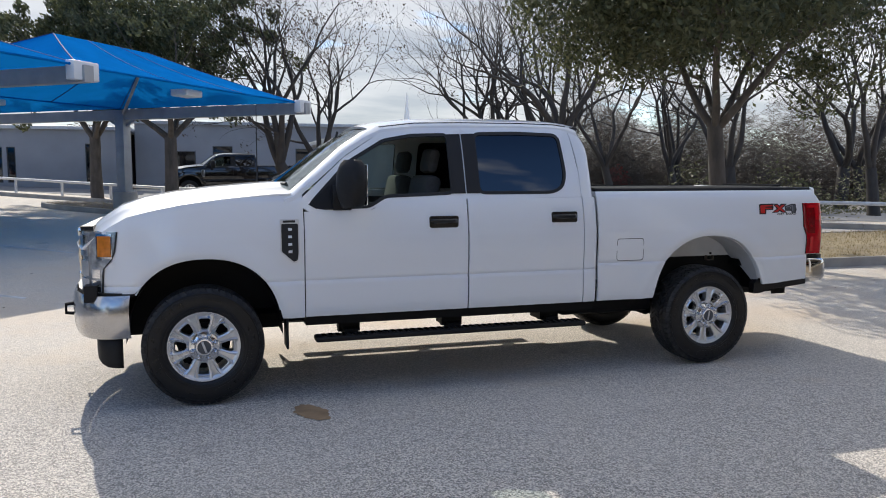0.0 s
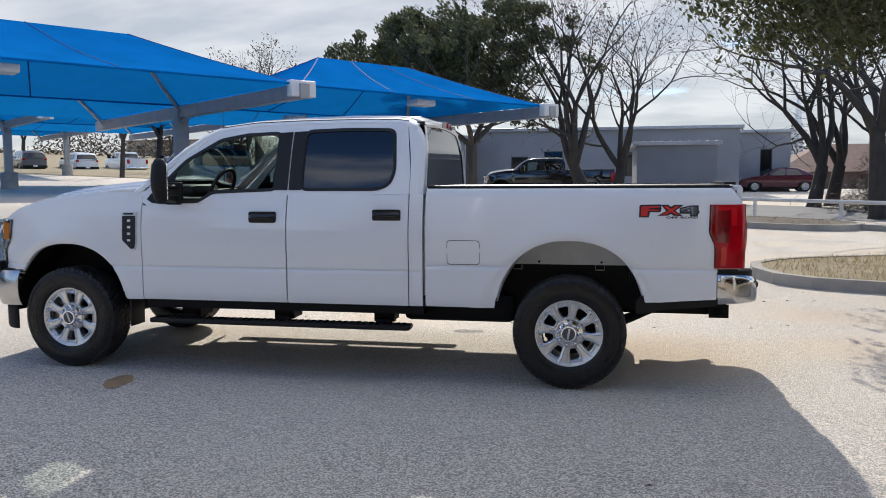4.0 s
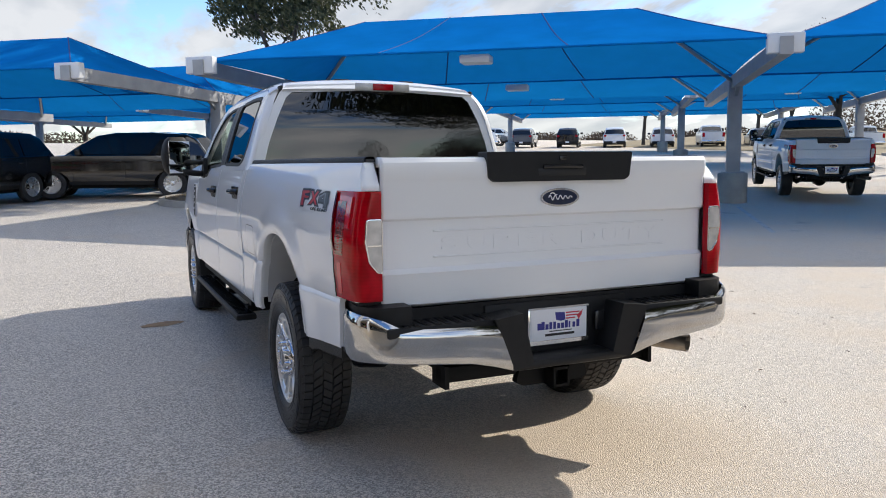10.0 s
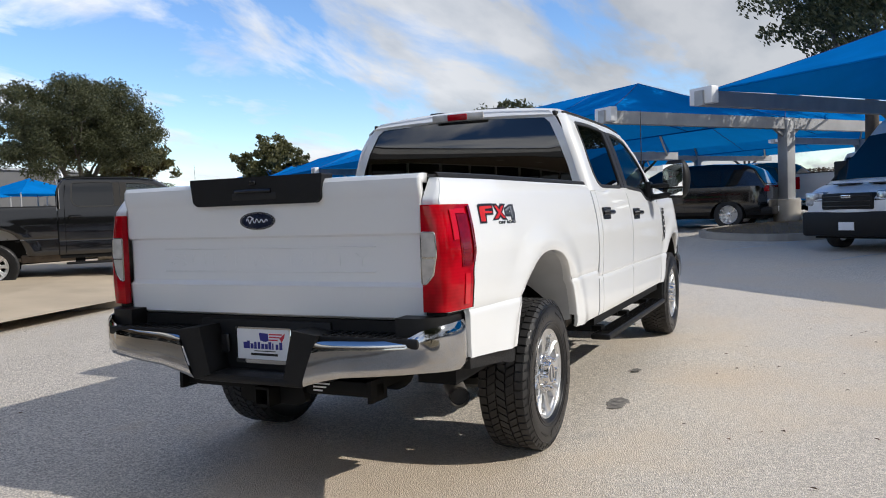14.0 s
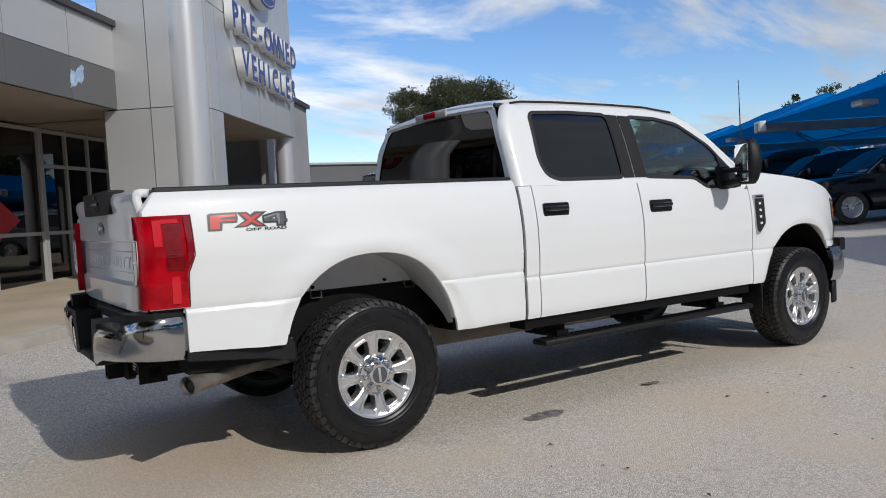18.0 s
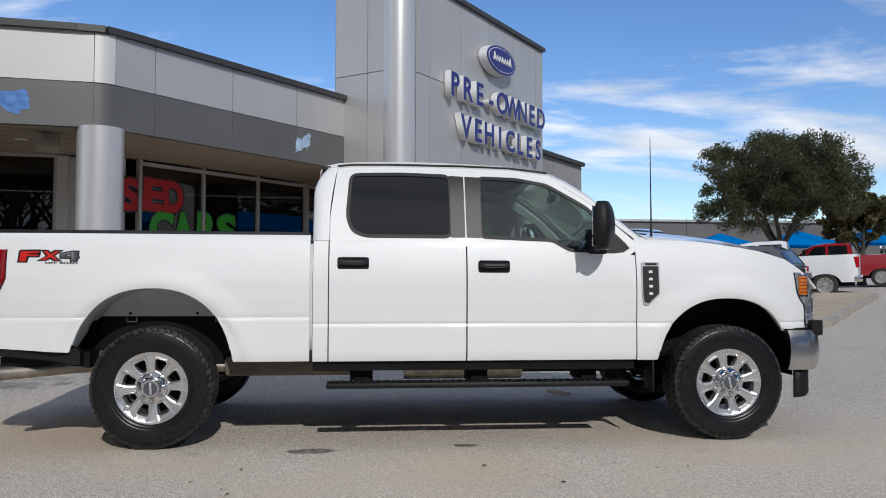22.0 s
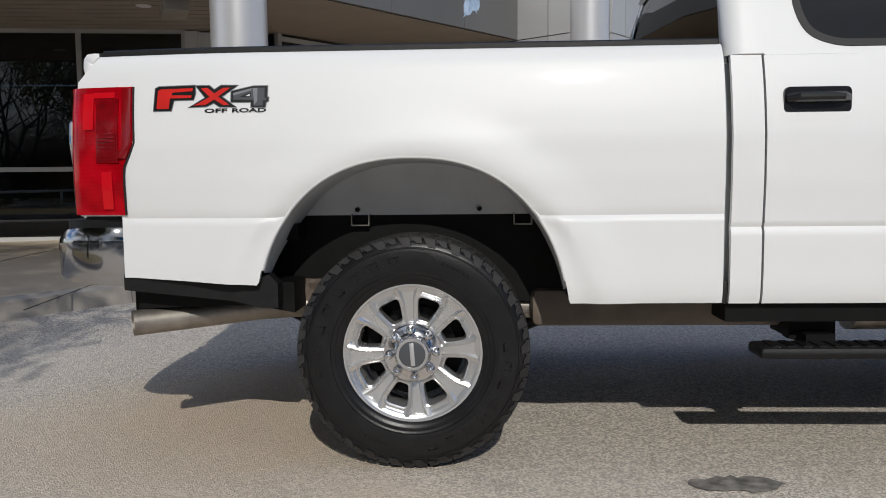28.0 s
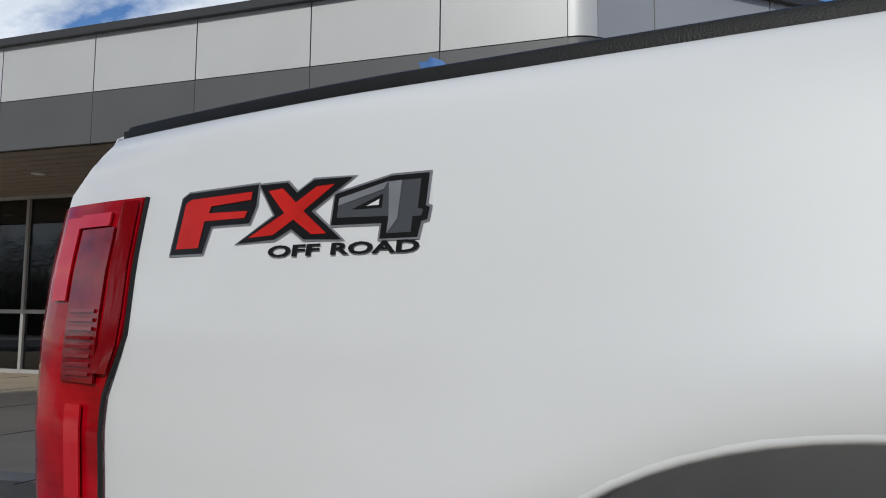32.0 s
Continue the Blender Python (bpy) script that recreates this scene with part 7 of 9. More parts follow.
    bm = bmesh.new()
    tube(bm, [(col.x, col.y, 0.1), (col.x, col.y, Z_SOF + 0.02)], 0.335, 40)
    part("corner_column", bm, M_COLUMN, b, "brushed metal round column", smooth=60)
    bm = bmesh.new()
    c2 = PA - out1 * 3.2 + F1 * 1.25
    box(bm, c2.x - 0.10, c2.x + 0.10, c2.y - 0.08, c2.y + 0.08, 0.1, Z_SOF)
    part("inner_post", bm, M_PANELW, b)

    # glass fronts with mullions, 2.6 m behind the fascia
    def glass_run(a, c, n, rails, nm, o):
        d = (c - a) / n
        for k in range(n + 1):
            q = a + d * k
            bm = bmesh.new()
            m = axes_pose((q.x, q.y, 0), d.normalized() if d.cross(o).z > 0 else -d.normalized(), o)
            box(bm, -0.035, 0.035, -0.06, 0.06, 0.15, Z_SOF + 0.02, 0.004, m)
            part("mullion", bm, M_MULL, b)
        for z in rails:
            bm = bmesh.new()
            beam(bm, a + Vector((0, 0, z)), c + Vector((0, 0, z)), 0.11, 0.07)
            part("transom", bm, M_MULL, b)
        for k in range(n):
            for z0, z1 in zip(rails, rails[1:]):
                bm = bmesh.new()
                p, q = a + d * k + d.normalized() * 0.035, a + d * (k + 1) - d.normalized() * 0.035
                vs = [bm.verts.new((v.x, v.y, z)) for v, z in ((p, z0 + 0.035), (q, z0 + 0.035), (q, z1 - 0.035), (p, z1 - 0.035))]
                bm.faces.new(vs)
                solid(part("pane", bm, M_GLASS_B, b, "dark shopfront pane", smooth=None), 0.008)

    g1a, g1b = PA - out1 * 3.2 + F1 * 1.38, PA - out1 * 3.2 + F1 * 20.3
    glass_run(g1a, g1b, 12, (0.18, 1.26, Z_SOF), "front", out1)
    g2a, g2b = gs - F2 * 1.11, gs + F2 * 3.39
    glass_run(g2a, g2b, 3, (0.18, 1.28, Z_SOF - 0.06), "side", out2)
    glass_run(g2b + F2 * 0.08, g2b + F2 * 4.28, 5, (0.18, 1.28, 2.62, Z_SOF - 0.06), "entrance", out2)
    dr = new("entrance_door")
    dr.parent = b
    tagged(dr, "pale aluminium-framed glass entrance door")
    for a0, a1, z0, z1 in ((2.68, 2.78, 0.2, 2.5), (3.28, 3.38, 0.2, 2.5), (2.78, 3.28, 2.4, 2.5), (2.78, 3.28, 0.2, 0.42)):
        bm = bmesh.new()
        p, q = g2b + F2 * a0 + out2 * 0.09, g2b + F2 * a1 + out2 * 0.09
        beam(bm, p + Vector((0, 0, (z0 + z1) / 2)), q + Vector((0, 0, (z0 + z1) / 2)), 0.05, z1 - z0)
        part("door_frame", bm, M_MULL, dr)
    bm = bmesh.new()
    tube(bm, [g2b + F2 * 3.22 + out2 * 0.14 + Vector((0, 0, z)) for z in (0.95, 1.0, 1.3, 1.35)], 0.015, 8)
    part("pull_handle", bm, M_CAP, dr)
    wall_panel("corner_wall", b, g1a, g1a - F1 * 1.2, 0.15, Z_SOF, out1, M_PANELW)
    # room behind the glass, its dimness put into one dark grey
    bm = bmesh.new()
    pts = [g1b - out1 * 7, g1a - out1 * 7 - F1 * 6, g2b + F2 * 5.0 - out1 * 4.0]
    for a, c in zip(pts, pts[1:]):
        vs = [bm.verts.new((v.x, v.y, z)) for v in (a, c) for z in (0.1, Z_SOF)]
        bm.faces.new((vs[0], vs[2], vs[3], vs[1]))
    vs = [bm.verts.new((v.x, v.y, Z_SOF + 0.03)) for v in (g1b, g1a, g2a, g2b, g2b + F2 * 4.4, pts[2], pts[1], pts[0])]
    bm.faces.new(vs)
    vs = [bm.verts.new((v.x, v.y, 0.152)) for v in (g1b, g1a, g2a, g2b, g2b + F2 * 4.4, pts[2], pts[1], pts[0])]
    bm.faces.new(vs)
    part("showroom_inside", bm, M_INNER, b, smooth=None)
    for k in (1, 2, 4, 5):
        q = g1a + (g1b - g1a) * (k / 12 + 0.03) - out1 * 0.9
        bm = bmesh.new()
        box(bm, -0.45, 0.45, -0.3, 0.3, 0.15, 0.80, 0.02, axes_pose((q.x, q.y, 0), F1, out1))
        part("inside_desk", bm, M_CONC, b)
    # painted words on the side glass
    gm = F2
    on_glass = lambda a, z, q: gs + gm * a + out2 * q + Vector((0, 0, z))
    # bulging brush-painted words: black edge below, colour above
    for word, a0, wd, z0, hg, material in (("USED", -2.05, 2.0, 2.38, 0.66, M_PAINT_RED), ("CARS", -0.92, 2.28, 1.72, 0.74, M_PAINT_GRN)):
        step = wd / 4
        for k, ch in enumerate(word):
            tilt = (-5, 3, -2, 5)[k]
            at = axes_pose(on_glass(a0 + step * k, z0 + (0.02, -0.03, 0.03, 0)[k], 0.010), gm, (0, 0, 1)) @ pose(0, 0, 0, 0, 0, tilt)
            fitted_letters("painted_outline", ch, step * 1.06, hg * 1.08, M_DECAL_K, b, at @ pose(-step * 0.03, -hg * 0.04, 0), 0.002, 0.085)
            fitted_letters("painted_letter", ch, step * 0.94, hg * 0.98, material, b, at @ pose(step * 0.03, 0.01, 0.004), 0.002, 0.05)
    bm = bmesh.new()
    prism(bm, [(-0.9, 1.30), (2.05, 1.30), (2.05, 1.18), (2.70, 1.55), (2.08, 1.95), (2.05, 1.72), (-0.9, 1.66)], lambda a, z, q: tuple(on_glass(a, z, q)), 0.012, 0.016)
    part("red_arrow", bm, M_RED_T, b)
    # faded patches where lettering was taken off the band
    rnd = random.Random(4)
    for base, d, out, s0, wd, hg, zc, material in ((PA, F1, out1, 1.45, 0.85, 0.62, 3.73, M_TORN), (PA, F2, out2, 4.20, 0.46, 0.52, 3.72, M_TORN_P)):
        bm = bmesh.new()
        n = 34
        ring = []
        for k in range(n):
            a = 2 * math.pi * k / n
            rr = rnd.uniform(0.34, 0.54) * (0.72 + 0.28 * math.sin(2 * a + 1.1))
            ring.append((s0 + wd * rr * math.copysign(abs(math.cos(a)) ** 0.5, math.cos(a)), zc + hg * (rr * math.copysign(abs(math.sin(a)) ** 0.5, math.sin(a)) + 0.10 * (math.cos(a) > 0))))
        prism(bm, ring, lambda a, z, q: tuple(base + d * a + out * q + Vector((0, 0, z))), 0.001, 0.005)
        part("faded_patch", bm, material, b)
    # loudspeaker box under the overhang
    q = PA - out1 * 0.7 + F1 * 0.95
    bm = bmesh.new()
    box(bm, -0.16, 0.16, -0.14, 0.14, -0.28, -0.06, 0.03, pose(q.x, q.y, Z_SOF, 15, 0, 30))
    tube(bm, [(q.x, q.y, Z_SOF), (q.x, q.y, Z_SOF - 0.1)], 0.03, 8)
    part("loudspeaker", bm, M_CONC, b, "beige outdoor loudspeaker")
    return b


def build_tower():
    b = thing("sign_tower", "silver metal-clad sign tower with a drive-in opening", "building")
    S = Vector((-0.82, -9.8, 0))
    d = -U
    into = -W  # towards the building
    out = W
    H = 7.22
    cyl = S - d * 0.86 + into * 0.34
    # rounded corner column
    bm = bmesh.new()
    tube(bm, [(cyl.x, cyl.y, 0.1), (cyl.x, cyl.y, H - 0.06)], 0.34, 40)
    part("corner_column", bm, M_COLUMN, b, "brushed metal corner column", smooth=60)
    # sign face panels above the opening
    edges = [-0.68, -0.22, 1.05, 2.35, 3.65, 4.95, 5.40]
    for e0, e1 in zip(edges, edges[1:]):
        for z0, z1 in ((3.36, 5.30), (5.30, H)):
            wall_panel("sign_panel", b, S + d * e0, S + d * e1, z0, z1, out, M_PANEL)
    wall_panel("sign_panel", b, S + d * -0.68, S + d * -0.05, 0.15, 3.36, out, M_PANEL)
    # left face
    l0 = cyl - d * 0.30 + into * 0.10
    le = [0.0, 0.47, 1.31]
    for e0, e1 in zip(le, le[1:]):
        for z0, z1 in ((0.15, 3.36), (3.36, 5.30), (5.30, H)):
            wall_panel("side_panel", b, l0 + into * e0, l0 + into * e1, z0, z1, -d, M_PANEL)
    # far right end and column
    c2 = S + d * 5.25 + into * 0.3
    bm = bmesh.new()
    tube(bm, [(c2.x, c2.y, 0.1), (c2.x, c2.y, 3.4)], 0.22, 32)
    part("opening_column", bm, M_COLUMN, b, smooth=60)
    wall_panel("end_panel", b, S + d * 5.40, S + d * 5.40 + into * 1.98, 3.36, H, d, M_PANEL)
    bm = bmesh.new()
    for a, c in ((l0, S + d * -0.5), (S + d * -0.5, S + d * 5.42), (l0, l0 + into * 1.31)):
        beam(bm, a + Vector((0, 0, H + 0.04)), c + Vector((0, 0, H + 0.04)), 0.16, 0.10)
    part("coping", bm, M_CAP, b)
    # inside of the opening
    bm = bmesh.new()
    f = bm.faces.new([bm.verts.new((q.x, q.y, 3.37)) for q in (S + d * -0.05, S + d * 5.4, S + d * 5.4 + into * 4, S + d * -0.05 + into * 4)])
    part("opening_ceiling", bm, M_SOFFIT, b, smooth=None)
    bm = bmesh.new()
    f = bm.faces.new([bm.verts.new((q.x, q.y, H - 0.05)) for q in (l0, S + d * 5.4, S + d * 5.4 + into * 1.98, S + d * -0.05 + into * 1.98, l0 + into * 1.31)])
    part("roof_deck", bm, M_CAP, b, smooth=None)
    for nm, a, c in (("opening_back", S + d * 4.6 + into * 3.6, S + d * 5.4 + into * 4), ("opening_side", S + d * -0.05 + into * 0.06, S + d * -0.05 + into * 1.98), ("sign_back", S + d * -0.05 + into * 1.98, S + d * 5.4 + into * 1.98), ("pillar_back", l0 + into * 1.31, S + d * -0.05 + into * 1.98)):
        bm = bmesh.new()
        vs = [bm.verts.new((v.x, v.y, z)) for v in (a, c) for z in (3.36 if nm == "sign_back" else 0.0, H - 0.06)]
        bm.faces.new((vs[0], vs[2], vs[3], vs[1]))
        part(nm, bm, M_WALLGREY, b, smooth=None)
    # channel letters with pale returns and blue faces, one object a letter
    for body, s0, s1, z in (("PRE-OWNED", 0.22, 5.16, 5.04), ("VEHICLES", 0.72, 4.98, 4.20)):
        n = len(body)
        for k, ch in enumerate(body):
            s = s0 + (s1 - s0) * (k + 0.5) / n
            base = axes_pose(S + d * s + out * 0.16 + Vector((0, 0, z)), d, (0, 0, 1))
            lt = letters("channel_letter", ch, 0.72, M_SIGNW, b, base @ pose(0, 0, -0.06), 0.08, 0.030, 1.0)
            letters("letter_face", ch, 0.72, M_SIGNB, lt, pose(0, 0, 0.083), 0.004, 0.016, 1.0)
    # oval sign
    oc = S + d * 2.55 + out * 0.10 + Vector((0, 0, 6.27))
    for nm, a, c, t0, t1, material in (("oval_box", 0.74, 0.34, -0.08, 0.13, M_SIGNW), ("oval_rim", 0.72, 0.325, 0.13, 0.15, M_SIGNB), ("oval_line", 0.665, 0.275, 0.15, 0.156, M_SIGNW), ("oval_face", 0.645, 0.258, 0.155, 0.162, M_SIGNB)):
        bm = bmesh.new()
        prism(bm, [(a * math.cos(k * math.pi / 24), c * math.sin(k * math.pi / 24)) for k in range(48)], lambda p, q, r: tuple(oc + d * p + Vector((0, 0, q)) + out * r), t0, t1)
        part(nm, bm, material, b)
    bm = bmesh.new()
    for k in range(7):
        a = -0.40 + k * 0.13
        pts = [oc + out * 0.168 + d * (a + dx) + Vector((0, 0, dz)) for dx, dz in ((-0.05, -0.07), (0.0, 0.06 + 0.06 * (k in (0, 6))), (0.04, -0.02), (0.09, -0.07))]
        tube(bm, pts, 0.018, 6)
    tagged(part("oval_script", bm, M_SIGNW, b), kind="stuff")
    # lower wing beyond the tower
    w = thing("service_wing", "low grey metal-clad wing beyond the tower", "building")
    w0 = S + d * 5.5 + into * 0.8
    for k in range(2):
        wall_panel("wing_panel", w, w0 + d * (2.35 * k), w0 + d * (2.35 * (k + 1)), 0.1, 4.75, out, M_WALLGREY, thick=0.2)
    wall_panel("wing_end", w, w0 + d * 4.7, w0 + d * 4.7 + into * 10, 0.1, 4.75, d, M_WALLGREY, thick=0.2)
    bm = bmesh.new()
    beam(bm, w0 + Vector((0, 0, 4.8)), w0 + d * 4.7 + Vector((0, 0, 4.8)), 0.25, 0.12)
    part("coping", bm, M_CAP, w)
    bm = bmesh.new()
    bm.faces.new([bm.verts.new((q.x, q.y, 4.74)) for q in (w0, w0 + d * 4.7, w0 + d * 4.7 + into * 10, w0 + into * 10)])
    part("roof", bm, M_CAP, w, smooth=None)


build_showroom()
build_tower()


def build_walkway():
    """Raised tan concrete walk with a kerb in front of the showroom."""
    out1 = Vector((-F1.y, F1.x, 0))
    edge = [Vector((26.0, 0.6, 0)), Vector((12.0, -0.9, 0)), Vector((7.2, -1.35, 0)), Vector((5.6, -1.75, 0)), Vector((4.75, -2.9, 0)), Vector((4.2, -4.0, 0)), Vector((2.6, -5.8, 0)), Vector((1.2, -7.55, 0)), Vector((0.1, -8.2, 0)), Vector((-1.5, -8.2, 0)), Vector((-2.8, -7.1, 0)), Vector((-3.4, -6.5, 0)), Vector((-4.15, -5.95, 0)), Vector((-5.2, -5.75, 0)), Vector((-6.5, -6.3, 0)), Vector((-8.6, -8.2, 0)), Vector((-12.0, -12.5, 0)), Vector((-16.0, -17.5, 0))]
    back = [Vector((26.0, -14, 0)), Vector((-20.0, -40, 0))]
    wk = thing("walkway", "raised tan concrete walkway with a kerb", "pavement", kind="structure")
    bm = bmesh.new()
    h = 0.15
    inner = []
    for i, p in enumerate(edge):
        t = (edge[min(i + 1, len(edge) - 1)] - edge[max(i - 1, 0)]).normalized()
        n = Vector((-t.y, t.x, 0))
        inner.append(p + n * 0.18)
    f = bm.faces.new([bm.verts.new((p.x, p.y, h + ground_z(p.x, p.y))) for p in inner + [back[1], back[0]]])
    bmesh.ops.triangulate(bm, faces=[f])
    part("slab", bm, M_WALKWAY, wk, smooth=None)
    # kerb stones
    for a, c, ia, ic in zip(edge, edge[1:], inner, inner[1:]):
        n = max(1, int((c - a).length / 1.5))
        for k in range(n):
            bm = bmesh.new()
            q = [a.lerp(c, k / n), a.lerp(c, (k + 1) / n - 0.006), ia.lerp(ic, (k + 1) / n - 0.006), ia.lerp(ic, k / n)]
            v0 = [bm.verts.new((p.x, p.y, -0.05)) for p in q]
            v1 = [bm.verts.new((*(p + (q[3 - i] - p) * (0.12 if i < 2 else 0))[:2], h + 0.006 - (0.02 if i < 2 else 0) + ground_z(p.x, p.y))) for i, p in enumerate(q)]
            bm.faces.new(v1)
            for i in range(4):
                bm.faces.new((v0[i], v0[(i + 1) % 4], v1[(i + 1) % 4], v1[i]))
            bmesh.ops.recalc_face_normals(bm, faces=bm.faces)
            part("kerb_stone", bm, M_CONC, wk, smooth=None)
    # slab joints
    for k in range(12):
        p = PA + F1 * (1.0 + 1.8 * k)
        bm = bmesh.new()
        beam(bm, p + out1 * 3.9 + Vector((0, 0, h + 0.001)), p - out1 * 2.6 + Vector((0, 0, h + 0.001)), 0.012, 0.004)
        part("slab_joint", bm, M_CAP, wk)


build_walkway()

# ---- other parked vehicles, all built nose to -X on z = 0 ----
KIT = {}


def small_wheel(r):
    """Shared tyre and spoked rim meshes for radius r."""
    key = round(r, 3)
    if key not in KIT:
        bm = bmesh.new()
        k = r / 0.37
        revolve(bm, [(0.24 * k, -0.10), (0.30 * k, -0.115), (0.355 * k, -0.10), (0.37 * k, -0.075), (0.37 * k, 0.075), (0.355 * k, 0.10), (0.30 * k, 0.115), (0.24 * k, 0.10)], 32)
        bmesh.ops.recalc_face_normals(bm, faces=bm.faces)
        ty = mesh_of("tyre", bm, M_RUBBER, 40)
        bm = bmesh.new()
        revolve(bm, [(0.245 * k, 0.085), (0.235 * k, 0.10), (0.222 * k, 0.09), (0.215 * k, -0.05), (0.06 * k, -0.05)], 32)
        for j in range(10):
            a = 2 * math.pi * j / 10
            c, t = Vector((math.cos(a), 0, math.sin(a))), Vector((-math.sin(a), 0, math.cos(a)))
            grid(bm, [[tuple(c * rr * k + t * (u * hw) * k + Vector((0, y, 0))) for u in (-1, 0, 1)] for rr, hw, y in ((0.05, 0.016, 0.075), (0.14, 0.020, 0.085), (0.228, 0.030, 0.092))])
        revolve(bm, [(0.065 * k, 0.05), (0.062 * k, 0.085), (0.03 * k, 0.092), (0.001, 0.092)], 20)
        bmesh.ops.recalc_face_normals(bm, faces=bm.faces)
        KIT[key] = (ty, mesh_of("rim", bm, M_ALU, 32))
    return KIT[key]


def make_car(name, label, category, at, paint, S, group="", lower=None):
    """A vehicle from its measures S: nose, tail, half width, axle places, height lines and window outlines."""
    c = thing(name, label, category, group, at=at)
    hw, wr = S["hw"], S["wheel"]
    axles = S["axles"]
    top, belt, roof = S["deck"], S["belt"], S["roof"]
    sill = S.get("sill", 0.34)

    def yb(x, z):
        f = 1 - 0.05 * max(0, (0.75 - z) / 0.45) ** 2 - 0.05 * max(0, (z - 0.85) / 0.6) ** 2
        e = max(0, (S["nose"] + 0.55 - x) / 0.55, (x - S["tail"] + 0.40) / 0.40)
        return hw * f * (1 - 0.13 * e * e)

    def opening(x, base):
        z = base
        for ax in axles:
            u = abs(x - ax) / (wr * 1.22)
            if u < 1:
                z = max(z, wr * 0.9 + wr * 1.28 * (1 - u**2.3) ** (1 / 2.3) * 0.80)
        return z

    xs = spread(S["nose"], S["tail"], 0.10, [ax + wr * 1.22 * v for ax in axles for v in (-1, -0.99, -0.95, -0.88, 0.88, 0.95, 0.99, 1)])
    for s in (1, -1):
        bm = bmesh.new()
        cols = []
        for x in xs:
            a, b = opening(x, sill), lerp_table(top, x)
            cols.append([(x, s * yb(x, a + (b - a) * i / 9), a + (b - a) * i / 9) for i in range(10)])
        grid(bm, cols)
        bmesh.ops.recalc_face_normals(bm, faces=bm.faces)
        if sum(f.normal.y for f in bm.faces) * s < 0:
            bmesh.ops.reverse_faces(bm, faces=bm.faces)
        solid(part("body_side", bm, paint, c, smooth=40), 0.02)
        if S.get("clad"):
            bm = bmesh.new()
            cols = [[(x, s * (yb(x, z) + 0.008), z) for z in (opening(x, sill), max(opening(x, sill), S["clad"]))] for x in xs]
            grid(bm, cols)
            bmesh.ops.remove_doubles(bm, verts=bm.verts, dist=0.001)
            part("lower_cladding", bm, M_PLASTIC, c)
        for ax in axles:
            bm = bmesh.new()
            grid(bm, [[(ax + wr * 1.22 * math.cos(math.pi * k / 16), s * y, wr * 0.8 + wr * 1.05 * math.sin(math.pi * k / 16)) for y in (hw - 0.28, hw - 0.03)] for k in range(17)])
            part("wheel_well", bm, M_FRAME, c)
            w = new("wheel")
            w.parent = c
            w.matrix_local = pose(ax, s * (hw - 0.13), wr) @ (Matrix.Identity(4) if s > 0 else pose(0, 0, 0, 0, 0, 180))
            for nm, me in zip(("tyre", "rim"), small_wheel(wr)):
                o = new(nm, me)
                o.parent = w
    # nose, tail and decks
    bm = bmesh.new()
    for x in (S["nose"], S["tail"]):
        z1 = lerp_table(top, x)
        grid(bm, [[(x + (0.10 if x > 0 else -0.10) * (1 - u * u), yb(x, z) * u, z) for u in [-1 + i / 5 for i in range(11)]] for z in [sill + (z1 - sill) * j / 6 for j in range(7)]])
    grid(bm, [[(x + ((0.10 if x > 0 else -0.10) * (1 - u * u) if x in (S["nose"], S["tail"]) else 0), yb(x, lerp_table(top, x)) * u, lerp_table(top, x) + 0.03 * (1 - u**4)) for u in [-1 + i / 6 for i in range(13)]] for x in xs])
    bmesh.ops.recalc_face_normals(bm, faces=bm.faces)
    part("body_shell", bm, paint, c, smooth=45)
    bm = bmesh.new()
    box(bm, S["nose"] + 0.1, S["tail"] - 0.1, -hw * 0.8, hw * 0.8, sill * 0.75, sill + 0.25)
    part("underbody", bm, M_FRAME, c)
    # greenhouse
    g0, g1 = S["cab"]
    lean = S.get("lean", 0.33)

    def gy(z):
        return hw * 0.945 - max(0, z - belt) * lean

    gxs = spread(g0, g1, 0.08, [x for x, _ in roof])
    bm = bmesh.new()
    rows = []
    for x in gxs:
        zr = max(belt - 0.02, lerp_table(roof, x))
        ring = []
        for s in (-1, 1):
            pts = [(x, s * gy(belt + (zr - 0.05 - belt) * i / 5 if zr > belt + 0.06 else belt), belt - 0.03 + (zr - 0.02 - belt) * i / 5) for i in range(6)]
            ring.append(pts)
        ytop = abs(ring[0][-1][1]) - 0.05
        mid = [(x, ytop * u, zr + 0.035 * (1 - u * u)) for u in [-1 + i / 4 for i in range(9)]]
        rows.append(ring[0] + mid + ring[1][::-1])
    grid(bm, rows)
    for row in (rows[0], rows[-1]):
        bm.faces.new([bm.verts.new(p) for p in row])
    bmesh.ops.recalc_face_normals(bm, faces=bm.faces)
    part("cabin", bm, S.get("roof_paint") or paint, c, smooth=40)
    for poly in S["glass"]:
        for s in (1, -1):
            sheet_poly("side_window", s, rounded(poly, 0.04), c, M_GLASS_K, "dark side window", y_of=gy, off=0.012)
    for nm, (x0, x1), inset in (("windscreen", S["screen"], 0.86), ("rear_window", S["back"], 0.82)):
        bm = bmesh.new()
        rows = []
        for i in range(9):
            x = x0 + (x1 - x0) * i / 8
            zr = lerp_table(roof, x)
            yt = (gy(max(belt, zr - 0.05)) - 0.05) * inset / 0.86
            lift = 0.016
            rows.append([(x + (-lift if nm == "windscreen" else lift), yt * u, zr + 0.035 * (1 - u * u) + lift * 0.6) for u in [-1 + k / 5 for k in range(11)]])
        grid(bm, rows)
        part(nm, bm, M_GLASS_K, c, "dark glass")
    # lamps, grille, bumpers, plate, handles, mirrors
    n, t = S["nose"], S["tail"]
    zl = S["lamp"]
